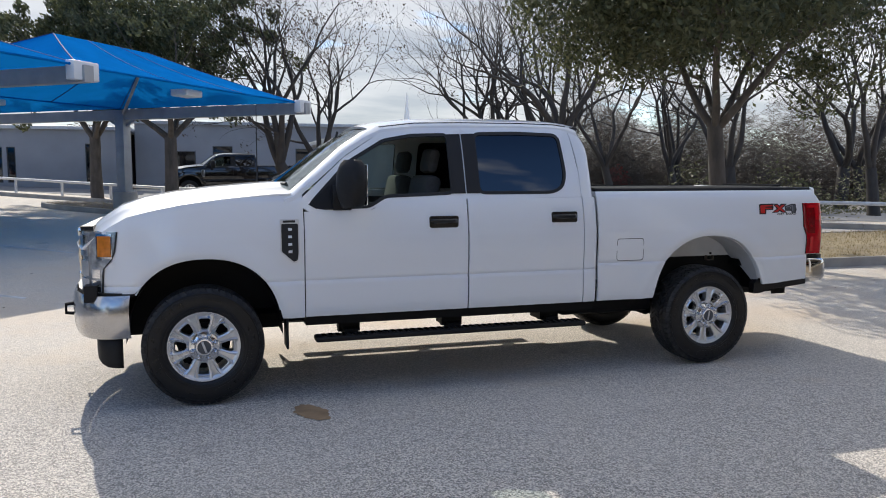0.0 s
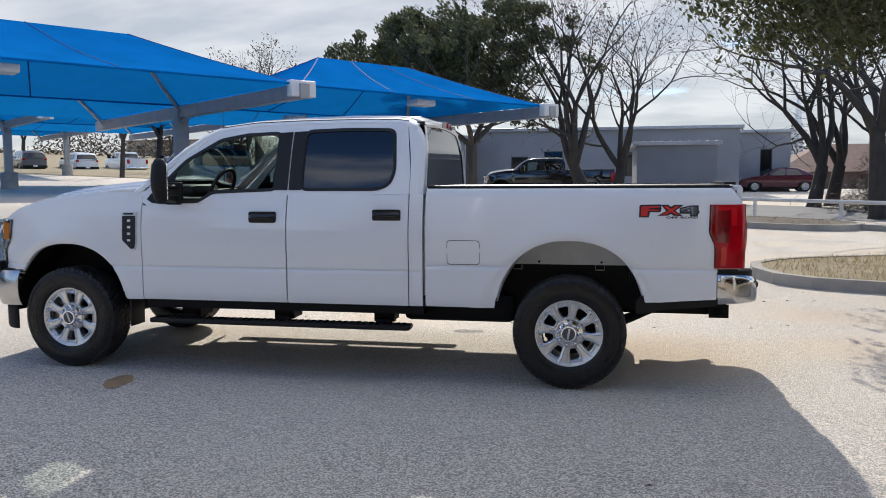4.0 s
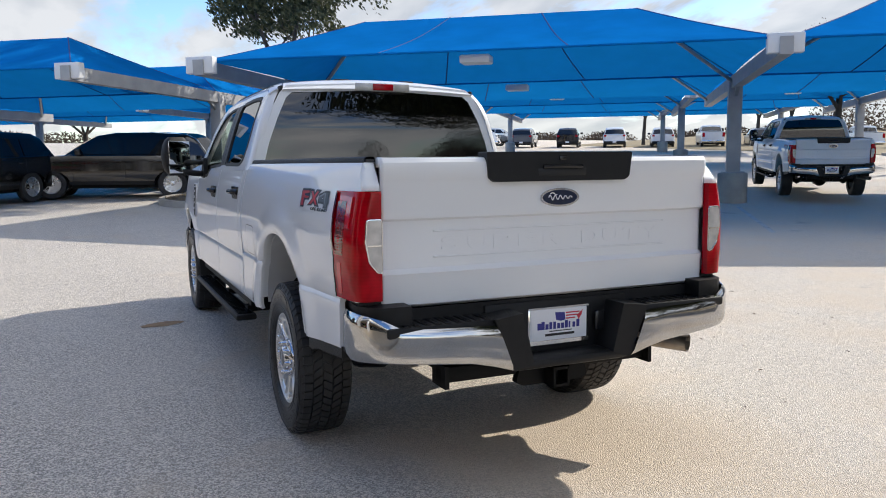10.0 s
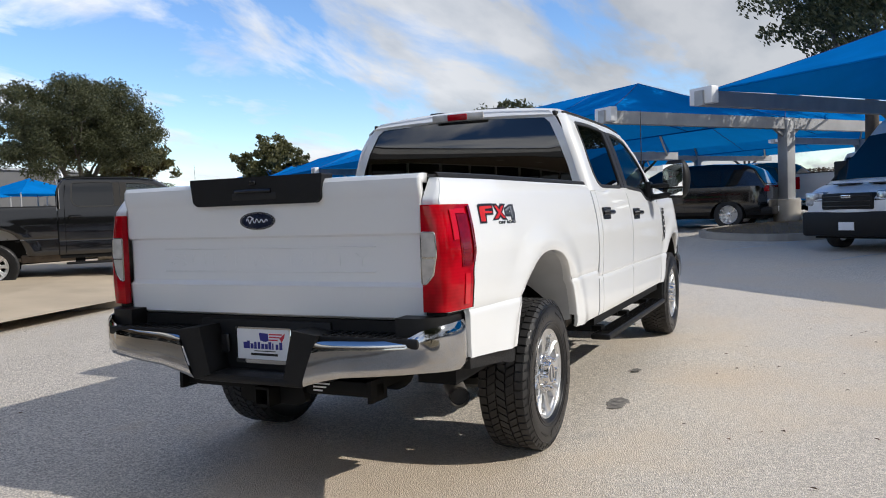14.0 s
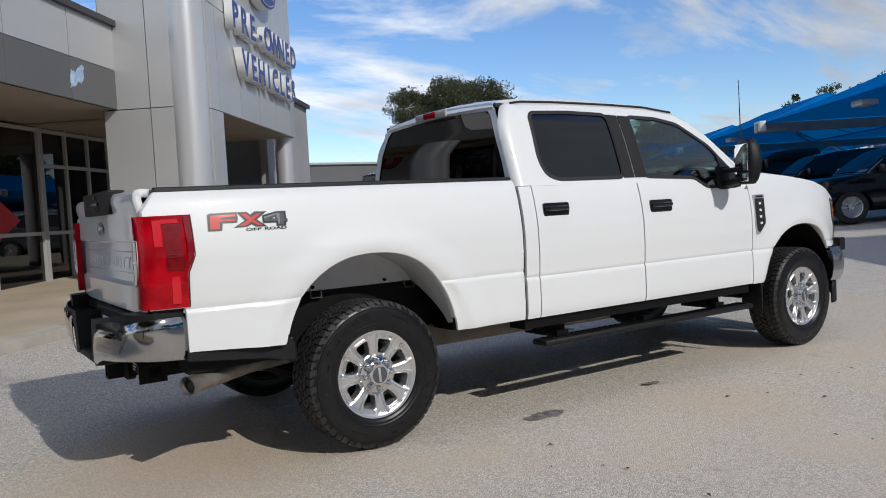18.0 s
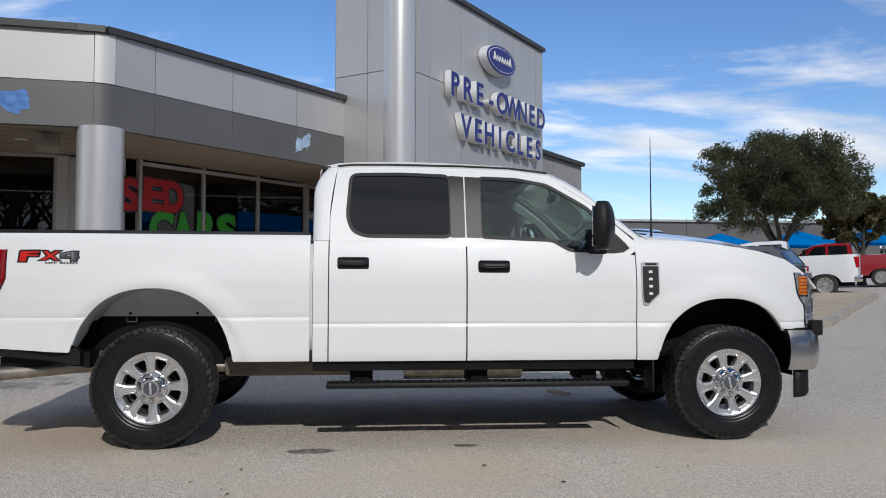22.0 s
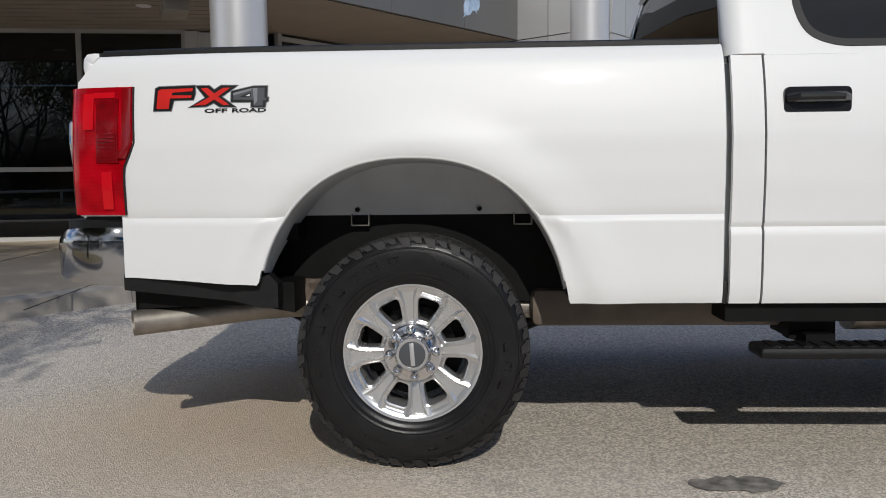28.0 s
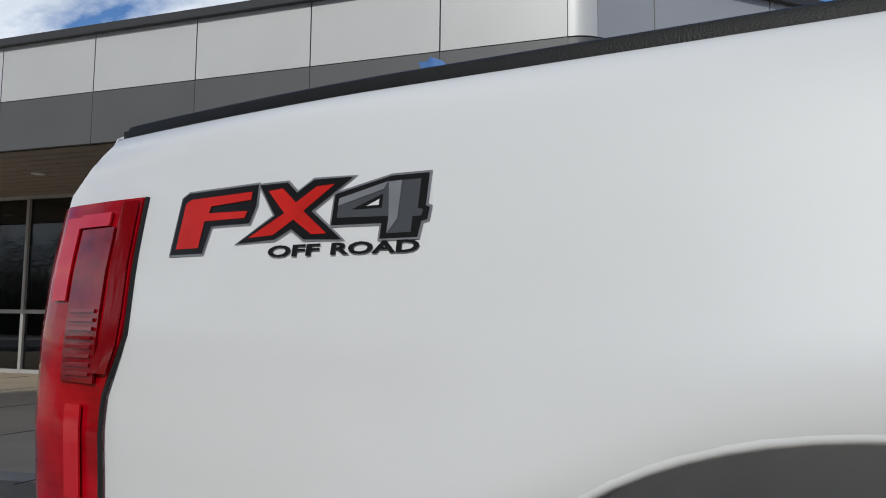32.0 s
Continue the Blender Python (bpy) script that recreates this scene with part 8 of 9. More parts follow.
    for s in (1, -1):
        bm = bmesh.new()
        box(bm, n - 0.03, n + 0.28, min(s * hw * 0.52, s * hw * 0.91), max(s * hw * 0.52, s * hw * 0.91), zl - S.get("lamp_h", 0.08), zl + S.get("lamp_h", 0.08), 0.03)
        part("headlamp", bm, M_HEAD, c)
        bm = bmesh.new()
        zt = S["tail_lamp"]
        box(bm, t - 0.14, t + 0.045, min(s * hw * 0.70, s * hw * 0.905), max(s * hw * 0.70, s * hw * 0.905), zt[0], zt[1], 0.02)
        part("tail_lamp", bm, M_LAMPRED, c)
        bm = bmesh.new()
        mx = S["mirror"]
        box(bm, mx - 0.08, mx + 0.06, min(s * (hw * 0.97), s * (hw + S.get("mirror_w", 0.22))), max(s * (hw * 0.97), s * (hw + S.get("mirror_w", 0.22))), belt + 0.02, belt + S.get("mirror_h", 0.20), 0.03)
        part("door_mirror", bm, M_PLASTIC_G if S.get("mirror_h", 0.2) < 0.25 else M_PLASTIC, c)
        for hx in S["handles"]:
            bm = bmesh.new()
            hz = belt - 0.12
            box(bm, hx - 0.10, hx + 0.10, min(s * (yb(hx, hz) + 0.0), s * (yb(hx, hz) + 0.035)), max(s * (yb(hx, hz)), s * (yb(hx, hz) + 0.035)), hz - 0.02, hz + 0.02, 0.01)
            part("door_handle", bm, S.get("handle_mat") or paint, c)
        for sx in S["seams"]:
            bm = bmesh.new()
            cols = [[(sx + d, s * (yb(sx, z) + 0.002), z) for d in (-0.004, 0.004)] for z in [sill + 0.08 + (belt - sill - 0.12) * i / 8 for i in range(9)]]
            grid(bm, cols)
            part("door_seam", bm, M_SEAL, c)
    bm = bmesh.new()
    box(bm, n - 0.115, n + 0.05, -hw * 0.50, hw * 0.50, zl - 0.20, zl + 0.10, 0.03)
    g = part("grille", bm, S.get("grille") or M_PLASTIC, c)
    for k in range(3):
        bm = bmesh.new()
        box(bm, n - 0.125, n - 0.10, -hw * 0.47, hw * 0.47, zl - 0.15 + k * 0.09, zl - 0.125 + k * 0.09, 0.004)
        part("grille_bar", bm, S.get("bar") or M_CHROME, g)
    bm = bmesh.new()
    box(bm, n - 0.12, n + 0.25, -hw * 0.93, hw * 0.93, sill - 0.04, sill + S.get("bumper_h", 0.20), 0.05)
    part("front_bumper", bm, S.get("bumper") or M_PLASTIC, c)
    bm = bmesh.new()
    box(bm, t - 0.2, t + 0.13, -hw * 0.93, hw * 0.93, sill, sill + 0.22, 0.05)
    part("rear_bumper", bm, S.get("bumper") or M_PLASTIC, c)
    for x0, x1 in ((n - 0.135, n - 0.118), (t + 0.128, t + 0.142)):
        bm = bmesh.new()
        box(bm, x0, x1, -0.155, 0.155, sill + 0.08, sill + 0.23, 0.004)
        part("plate", bm, M_PLATE, c)
    return c


M_GLASS_K = mat("blackened_car_glass", (0.010, 0.012, 0.014), 0.04, spec=0.6, coat=0.4)

SUV = dict(nose=-2.42, tail=2.50, hw=1.0, wheel=0.385, axles=(-1.50, 1.52), belt=1.12, sill=0.36, clad=0.46,
           deck=[(-2.42, 0.92), (-2.3, 1.0), (-1.9, 1.08), (-1.15, 1.13), (-0.9, 1.12), (2.3, 1.14), (2.5, 1.10)],
           roof=[(-1.18, 1.12), (-0.75, 1.42), (-0.35, 1.66), (0.1, 1.74), (1.0, 1.76), (1.9, 1.72), (2.15, 1.60), (2.46, 1.14)], cab=(-1.18, 2.46),
           glass=[[(-0.72, 1.17), (0.30, 1.17), (0.30, 1.60), (-0.22, 1.58)], [(0.38, 1.17), (1.30, 1.17), (1.30, 1.60), (0.38, 1.60)], [(1.38, 1.17), (2.0, 1.20), (1.86, 1.58), (1.38, 1.60)]],
           screen=(-1.12, -0.40), back=(2.18, 2.44), lamp=0.90, tail_lamp=(0.98, 1.14), mirror=-0.78, handles=(0.15, 1.15), seams=(-0.95, 0.34, 1.34), handle_mat=None, lamp_h=0.045, bar=M_STEEL)
PICK = dict(nose=-2.90, tail=2.95, hw=1.0, wheel=0.41, axles=(-2.0, 1.95), belt=1.38, sill=0.50,
            deck=[(-2.90, 1.12), (-2.8, 1.26), (-2.2, 1.38), (-1.4, 1.44), (-1.2, 1.38), (0.85, 1.40), (0.95, 1.40), (2.95, 1.42)],
            roof=[(-1.42, 1.42), (-1.0, 1.74), (-0.68, 1.92), (-0.2, 1.98), (0.6, 1.98), (0.80, 1.94), (0.90, 1.42)], cab=(-1.42, 0.90),
            glass=[[(-1.0, 1.44), (-0.20, 1.44), (-0.20, 1.86), (-0.62, 1.84)], [(-0.08, 1.44), (0.68, 1.44), (0.66, 1.86), (-0.08, 1.87)]],
            screen=(-1.36, -0.72), back=(0.825, 0.892), lamp=1.10, tail_lamp=(0.98, 1.34), mirror=-1.05, mirror_h=0.34, mirror_w=0.26, handles=(-0.30, 0.62), seams=(-1.25, -0.14, 0.82, 0.94), bumper=M_CHROME, handle_mat=M_PLASTIC)
VAN = dict(nose=-2.95, tail=3.45, hw=1.02, wheel=0.36, axles=(-2.0, 1.75), belt=1.32, sill=0.36, clad=0.52,
           deck=[(-2.95, 0.98), (-2.85, 1.10), (-2.5, 1.22), (-2.1, 1.32), (3.45, 1.34)],
           roof=[(-2.30, 1.28), (-1.9, 1.56), (-1.45, 1.90), (-1.10, 2.20), (-0.85, 2.42), (-0.5, 2.62), (0.1, 2.75), (3.30, 2.76), (3.42, 2.5), (3.45, 1.4)], cab=(-2.30, 3.45), lean=0.11,
           glass=[[(-1.70, 1.36), (-0.72, 1.36), (-0.72, 2.02), (-1.12, 2.02)]],
           screen=(-2.22, -1.10), back=(3.43, 3.446), lamp=1.02, tail_lamp=(0.9, 1.35), mirror=-1.55, mirror_h=0.42, mirror_w=0.26, handles=(-0.55, 0.9), seams=(-1.78, -0.62, 0.85), bar=M_PLASTIC_G, handle_mat=M_PLASTIC, bumper_h=0.42, lamp_h=0.13)
SEDAN = dict(nose=-2.35, tail=2.40, hw=0.91, wheel=0.33, axles=(-1.40, 1.40), belt=0.93, sill=0.28,
             deck=[(-2.35, 0.66), (-2.2, 0.76), (-1.4, 0.92), (-0.95, 0.96), (1.7, 1.0), (2.4, 0.98)],
             roof=[(-1.05, 0.94), (-0.5, 1.22), (-0.05, 1.42), (0.5, 1.46), (1.0, 1.40), (1.5, 1.18), (1.85, 1.0)], cab=(-1.05, 1.85),
             glass=[[(-0.55, 0.98), (0.28, 0.98), (0.28, 1.36), (-0.05, 1.34)], [(0.36, 0.98), (1.25, 1.0), (0.95, 1.32), (0.36, 1.37)]],
             screen=(-1.0, -0.1), back=(1.05, 1.80), lamp=0.72, tail_lamp=(0.80, 0.94), mirror=-0.62, handles=(0.15, 1.0), seams=(-0.8, 0.32, 1.15), bumper=M_MAROON)


def facing(p, direction, lift=0.0, z=None):
    """Pose that sets a vehicle's middle at p, nose along direction, on the lot."""
    d = Vector(direction).normalized()
    yaw = math.degrees(math.atan2(-d.y, -d.x))
    slope = math.degrees(math.atan2(ground_z(p[0] + d.x, p[1] + d.y) - ground_z(p[0] - d.x, p[1] - d.y), 2)) if z is None else 0
    return pose(p[0], p[1], (ground_z(p[0], p[1]) if z is None else z) + lift) @ pose(0, 0, 0, 0, 0, yaw) @ pose(0, 0, 0, 0, slope, 0)


def xy(v):
    return (v.x, v.y)


def twin_pickup(name, label, at, paint, decals=False):
    """Another pickup of the same make as the white one, in its own paint."""
    c = copy_thing(PICKUP, at)
    c.name = name
    tagged(c, label)
    for o in list(c.children_recursive):
        if not decals and o.name.startswith("decal"):
            bpy.data.objects.remove(o)
        elif o.type == "MESH" and o.data.materials and o.data.materials[0] == M_WHITE and not o.name.startswith("decal"):
            o.material_slots[0].link = "OBJECT"
            o.material_slots[0].material = paint
    return c


def build_cars():
    van = make_car("cargo_van", "white high-roof cargo van with black bumper parked under a canopy", "van", facing(xy(Vector((-10.15, 2.86, 0)) + W * 3.0), -W), M_WHITE2, VAN)
    bm = bmesh.new()
    box(bm, -3.075, -3.06, -0.10, 0.10, 1.03, 1.09, 0.01)
    part("badge", bm, M_CHROME, van)
    for k in range(2):
        bm = bmesh.new()
        box(bm, -2.55, -2.40, -0.62 + k * 0.72, -0.10 + k * 0.72, 1.275, 1.292, 0.004, None)
        part("bonnet_vent", bm, M_PLASTIC, van)
    for s in (1, -1):
        for z0, z1 in ((0.55, 0.70),):
            bm = bmesh.new()
            box(bm, -1.45, 1.2, min(s * 1.0, s * 1.028), max(s * 1.0, s * 1.028), z0, z1, 0.01)
            part("rub_strip", bm, M_PLASTIC, van)
    # black sport utilities in the bays of the second row
    p0 = Vector((-11.75, -2.4, 0)) + W * 2.3
    make_car("sport_utility", "glossy black sport utility vehicle parked along the canopy post", "car", facing((-17.5, -1.2), (-0.15, -0.99, 0)), M_BLACKP, SUV, "vehicles in the canopy bays")
    make_car("sport_utility", "large black sport utility vehicle nosed out to the lane", "car", facing((-15.6, -4.9), -W), M_BLACKP, SUV, "vehicles in the canopy bays")
    make_car("sport_utility", "white sport utility vehicle past the dry island", "car", facing((-27.5, -13.2), (0.35, -0.93, 0)), M_WHITE2, SUV, "vehicles in the canopy bays")
    make_car("sedan", "silver sedan parked past the dry island", "car", facing((-31.0, -9.6), (0.2, -0.98, 0)), M_WHITE2, SEDAN, "vehicles in the canopy bays")
    make_car("sport_utility", "dark sport utility vehicle in a far bay", "car", facing(xy(p0 - U * 9.6 - W * 0.3), -W), M_BLACKP, SUV, "vehicles in the canopy bays")
    make_car("parked_pickup", "red pickup parked deep under a canopy", "pickup truck", facing(xy(p0 - U * 11.8 + W * 6.2), W), M_REDP, PICK, "vehicles in the canopy bays")
    for k, (kind, paint, off, deep) in enumerate(((PICK, M_BLACKP, 13.2, 0), (SUV, M_GREYP, 16.4, 0.2), (PICK, M_WHITE2, 19.8, 0), (SUV, M_BLACKP, 23.0, 0), (PICK, M_BLACKP, 26.5, 0), (SUV, M_WHITE2, 30.0, 0), (PICK, M_GREYP, 33.5, 0), (SUV, M_BLACKP, 3.5, 8), (PICK, M_WHITE2, 0.2, 9), (SUV, M_GREYP, 12.5, 8.5), (SUV, M_BLACKP, 16.0, 8.5), (PICK, M_BLACKP, 20.0, 9))):
        make_car("parked_pickup" if kind is PICK else "sport_utility", ("pickup" if kind is PICK else "sport utility vehicle") + " parked in a canopy bay of the far row", "pickup truck" if kind is PICK else "car", facing(xy(p0 - U * off + W * deep), -W if deep < 1 else W), paint, kind, "vehicles in the canopy bays")
    # the far end of the canopy row, mostly dark vehicles
    for k in range(13):
        kind, paint = (SUV, PICK, SUV)[k % 3], (M_BLACKP, M_GREYP, M_BLACKP, M_BLACKP, M_WHITE2)[k % 5]
        make_car("parked_pickup" if kind is PICK else "sport_utility", ("pickup" if kind is PICK else "sport utility vehicle") + " far down the canopy row", "pickup truck" if kind is PICK else "car", facing(xy(p0 - U * (37.0 + 3.6 * k)), -W), paint, kind, "vehicles in the canopy bays")
    # black pickup standing in the tower's drive-in
    mid = (Vector((-6.73, -9.0, 0)) + Vector((-3.5, -11.7, 0))) / 2
    twin_pickup("black_pickup", "glossy black crew-cab pickup with chrome bumpers standing by the tower", facing(xy(mid), W, z=0.16), M_BLACKP)
    # white pickup under the short canopy, tail to the lane
    twin_pickup("white_pickup", "white crew-cab pickup parked nose-in under a canopy", facing((-9.95, 16.55), W, lift=0.10), M_WHITE2, decals=True)
    # far row beyond the canopies
    for k, (kind, paint) in enumerate(((SUV, M_GREYP), (SUV, M_BLACKP), (SUV, M_WHITE2), (SUV, M_WHITE2), (PICK, M_WHITE2), (SUV, M_GREYP), (SUV, M_WHITE2), (PICK, M_WHITE2), (SUV, M_GREYP))):
        p = Vector((-57.0, 36.0, 0)) + U * (4.1 * k - 1.0)
        make_car("far_pickup" if kind is PICK else "far_car", ("pickup" if kind is PICK else "sport utility vehicle") + " in the row beyond the canopies", "pickup truck" if kind is PICK else "car", facing(xy(p), W), paint, kind, "vehicles in the far row")
    for k, (kind, paint) in enumerate(((PICK, M_BLACKP), (PICK, M_WHITE2), (SUV, M_GREYP), (SUV, M_WHITE2))):
        p = Vector((-50.0, 23.4, 0)) + W * (9.5 * k)
        make_car("far_pickup" if kind is PICK else "far_car", ("pickup" if kind is PICK else "sport utility vehicle") + " parked across the lot", "pickup truck" if kind is PICK else "car", facing(xy(p), U), paint, kind, "vehicles in the far row")
    # across the road
    twin_pickup("black_pickup", "black crew-cab pickup parked before a grey building", facing((-0.4, 31.0), (-1, -0.12, 0)), M_BLACKP)
    make_car("sedan", "maroon sedan parked by a grey building", "car", facing((12.8, 44.0), (-1, 0.05, 0)), M_MAROON, SEDAN)
    # beyond the nose, towards the street
    make_car("grey_car", "grey sport utility vehicle parked past the tower", "car", facing((-10.4, -17.3), (0.715, -0.70, 0)), M_GREYP, SUV)
    make_car("white_pickup", "white pickup parked past the tower", "pickup truck", facing((-13.6, -20.3), (0.845, -0.535, 0)), M_WHITE2, PICK)
    make_car("far_pickup", "red pickup parked near the street trees", "pickup truck", facing((-20.6, -27.4), (0.83, -0.56, 0)), M_REDP, PICK, "vehicles near the street")



build_cars()

# ---- trees ----
def limb(bm, p, d, length, r, depth, rnd, tips, up=0.12, sides=6, spread_a=0.55, min_r=0.006, bend=0.18):
    """A branching limb; tips collects (place, direction, radius) of the ends."""
    n = 4
    pts, rad = [p.copy()], [r]
    q, dd = p.copy(), d.normalized()
    for i in range(n):
        dd = (dd + Vector((rnd.uniform(-bend, bend), rnd.uniform(-bend, bend), rnd.uniform(-bend, bend) + up * 0.3))).normalized()
        q = q + dd * (length / n)
        pts.append(q.copy())
        rad.append(r * (1 - 0.42 * (i + 1) / n))
    tube(bm, pts, rad, max(3, sides), caps=False)
    if depth == 0 or rad[-1] < min_r:
        tips.append((q, dd, rad[-1]))
        return
    k = rnd.choice((2, 2, 3))
    base = rnd.uniform(0, 6.28)
    for i in range(k):
        a = base + 6.283 * i / k + rnd.uniform(-0.5, 0.5)
        o = dd.orthogonal().normalized()
        o2 = dd.cross(o)
        nd = (dd + (o * math.cos(a) + o2 * math.sin(a)) * rnd.uniform(spread_a * 0.6, spread_a * 1.4) + Vector((0, 0, up))).normalized()
        limb(bm, q, nd, length * rnd.uniform(0.66, 0.88), rad[-1] * (0.82 if k == 2 else 0.7), depth - 1, rnd, tips, up, max(3, sides - 1), spread_a, min_r, bend)
    if depth > 1 and rnd.random() < 0.8:
        j = rnd.choice((1, 2, 3))
        a = rnd.uniform(0, 6.28)
        o = dd.orthogonal().normalized()
        nd = (dd * 0.5 + o * math.cos(a) + dd.cross(o) * math.sin(a) + Vector((0, 0, up))).normalized()
        limb(bm, pts[j + 1], nd, length * 0.6, rad[j + 1] * 0.5, depth - 2, rnd, tips, up, max(3, sides - 2), spread_a, min_r, bend)


def leaf_cloud(centers, per, size, rnd, flat=0.75):
    """Small folded leaves thrown round clump centres, as one mesh."""
    verts, faces = [], []
    for c, rr in centers:
        for _ in range(per):
            v = Vector((rnd.gauss(0, 1), rnd.gauss(0, 1), rnd.gauss(0, flat)))
            p = c + v.normalized() * rr * rnd.random() ** 0.45
            a = Vector((rnd.uniform(-1, 1), rnd.uniform(-1, 1), rnd.uniform(-0.6, 0.9))).normalized()
            b = a.orthogonal().normalized()
            s = size * rnd.uniform(0.6, 1.35)
            w = b * s * 0.46
            l = a.cross(b) * s
            n = len(verts)
            verts += [p - l, p + w + l * 0.2, p + l, p - w + l * 0.2]
            faces.append((n, n + 1, n + 2, n + 3))
    me = bpy.data.meshes.new("crown")
    me.from_pydata(verts, [], faces)
    return me


def crown(me, leaves, parent):
    me.materials.append(leaves)
    ob = new("crown", me)
    ob.parent = parent
    ob["kind"] = "stuff"
    return ob


def green_tree(name, at, height, radius, seed, label, trunk_h=1.8, clumps=150, per=60, size=0.10, leaves=None, trunk_r=0.2, lean=(0, 0), depth=3, forks=4, squash=0.62, bark=None):
    rnd = random.Random(seed)
    t = thing(name, label, "tree")
    base = Vector((*at, ground_z(*at) + 0.0)) if len(at) == 2 else Vector(at)
    bm = bmesh.new()
    tips = []
    top = base + Vector((lean[0], lean[1], trunk_h))
    tube(bm, [base - Vector((0, 0, 0.1)), base + Vector((0, 0, 0.12)), base.lerp(top, 0.5) + Vector((rnd.uniform(-0.05, 0.05), rnd.uniform(-0.05, 0.05), 0)), top], [trunk_r * 1.55, trunk_r * 1.15, trunk_r, trunk_r * 0.92], 12, caps=False)
    part("trunk", bm, bark or M_BARK, t, "rough grey-brown trunk", smooth=60)
    for k in range(forks):
        bm = bmesh.new()
        a = 6.283 * k / forks + rnd.uniform(-0.4, 0.4)
        d = Vector((math.cos(a) * 0.7, math.sin(a) * 0.7, rnd.uniform(0.55, 1.1)))
        limb(bm, top - Vector((0, 0, 0.1)), d, (height - trunk_h) * 0.34, trunk_r * 0.52, depth, rnd, tips, 0.14, 8)
        tagged(part("limb", bm, bark or M_BARK, t, smooth=60), kind="stuff")
    cz = base.z + trunk_h + (height - trunk_h) * 0.52
    cen = []
    lobes = [(Vector((0, 0, 0)), 0.72), (Vector((0, 0, (height - trunk_h) * 0.12)), 0.6)]
    for k in range(10):
        a, rr = 2.399 * k, radius * (0.28 + 0.34 * rnd.random())
        lobes.append((Vector((math.cos(a) * rr, math.sin(a) * rr, (height - trunk_h) * rnd.uniform(-0.22, 0.20))), rnd.uniform(0.36, 0.52)))
    for _ in range(clumps):
        lo, lr = rnd.choice(lobes)
        v = Vector((rnd.gauss(0, 1), rnd.gauss(0, 1), rnd.gauss(0, 1))).normalized() * rnd.random() ** 0.35
        p = Vector((top.x, top.y, cz)) + lo + Vector((v.x * radius * lr, v.y * radius * lr, v.z * (height - trunk_h) * 0.42 * lr * 1.25))
        if p.z > base.z + trunk_h * 0.8:
            cen.append((p, rnd.uniform(0.22, 0.50) * radius / 3.5))
    cen += [(p, 0.30 * radius / 3.5) for p, _, _ in tips]
    crown(leaf_cloud(cen, per, size, rnd), leaves or M_LEAF, t)
    return t


def bare_tree(name, at, height, seed, label="leafless grey winter tree", trunk_r=0.16, depth=6, forks=3, trunk_h=1.6, lean=(0.2, 0), spread_a=0.55, buds=None):
    rnd = random.Random(seed)
    t = thing(name, label, "tree", "leafless trees")
    base = Vector((*at, ground_z(*at)))
    bm = bmesh.new()
    tips = []
    top = base + Vector((lean[0], lean[1], trunk_h))
    tube(bm, [base - Vector((0, 0, 0.1)), base + Vector((0, 0, 0.1)), top], [trunk_r * 1.4, trunk_r * 1.1, trunk_r * 0.9], 10, caps=False)
    part("trunk", bm, M_BARKG, t, smooth=60)
    for k in range(forks):
        bm = bmesh.new()
        a = 6.283 * k / forks + rnd.uniform(-0.4, 0.4)
        limb(bm, top - Vector((0, 0, 0.08)), Vector((math.cos(a) * 0.45, math.sin(a) * 0.45, 1)), (height - trunk_h) * 0.30, trunk_r * 0.62, depth, rnd, tips, 0.10, 7, spread_a, 0.004, 0.22)
        tagged(part("limb", bm, M_BARKG, t, "bare branching limb", smooth=60), kind="stuff")
    if buds:
        crown(leaf_cloud([(p, 0.35) for p, _, _ in tips if rnd.random() < 0.5], 7, 0.06, rnd), buds, t)
    return t


def brush(name, label, spots, seed, leaves, per=900, size=0.07, leafy=True):
    """A bank of dry scrub as loose leaves and twigs."""
    rnd = random.Random(seed)
    verts, faces = [], []
    for x, y, r, h in spots:
        z = ground_z(x, y)
        for _ in range(int(per)):
            u, v = rnd.gauss(0, 0.5), rnd.gauss(0, 0.5)
            hh = h * rnd.random() ** 1.3 * max(0.15, 1 - (u * u + v * v) * 0.8)
            p = Vector((x + u * r, y + v * r, z + hh))
            a = Vector((rnd.uniform(-1, 1), rnd.uniform(-1, 1), rnd.uniform(-0.5, 1))).normalized()
            b = a.orthogonal().normalized() * size * (0.4 if leafy else 0.13)
            l = a * size * rnd.uniform(0.6, 1.6) * (1.0 if leafy else 2.2)
            n = len(verts)
            verts += [p - l, p + b, p + l, p - b]
            faces.append((n, n + 1, n + 2, n + 3))
    me = bpy.data.meshes.new(name)
    me.from_pydata(verts, [], faces)
    me.materials.append(leaves)
    ob = new(name, me)
    return tagged(ob, label, "shrubs", kind="stuff")


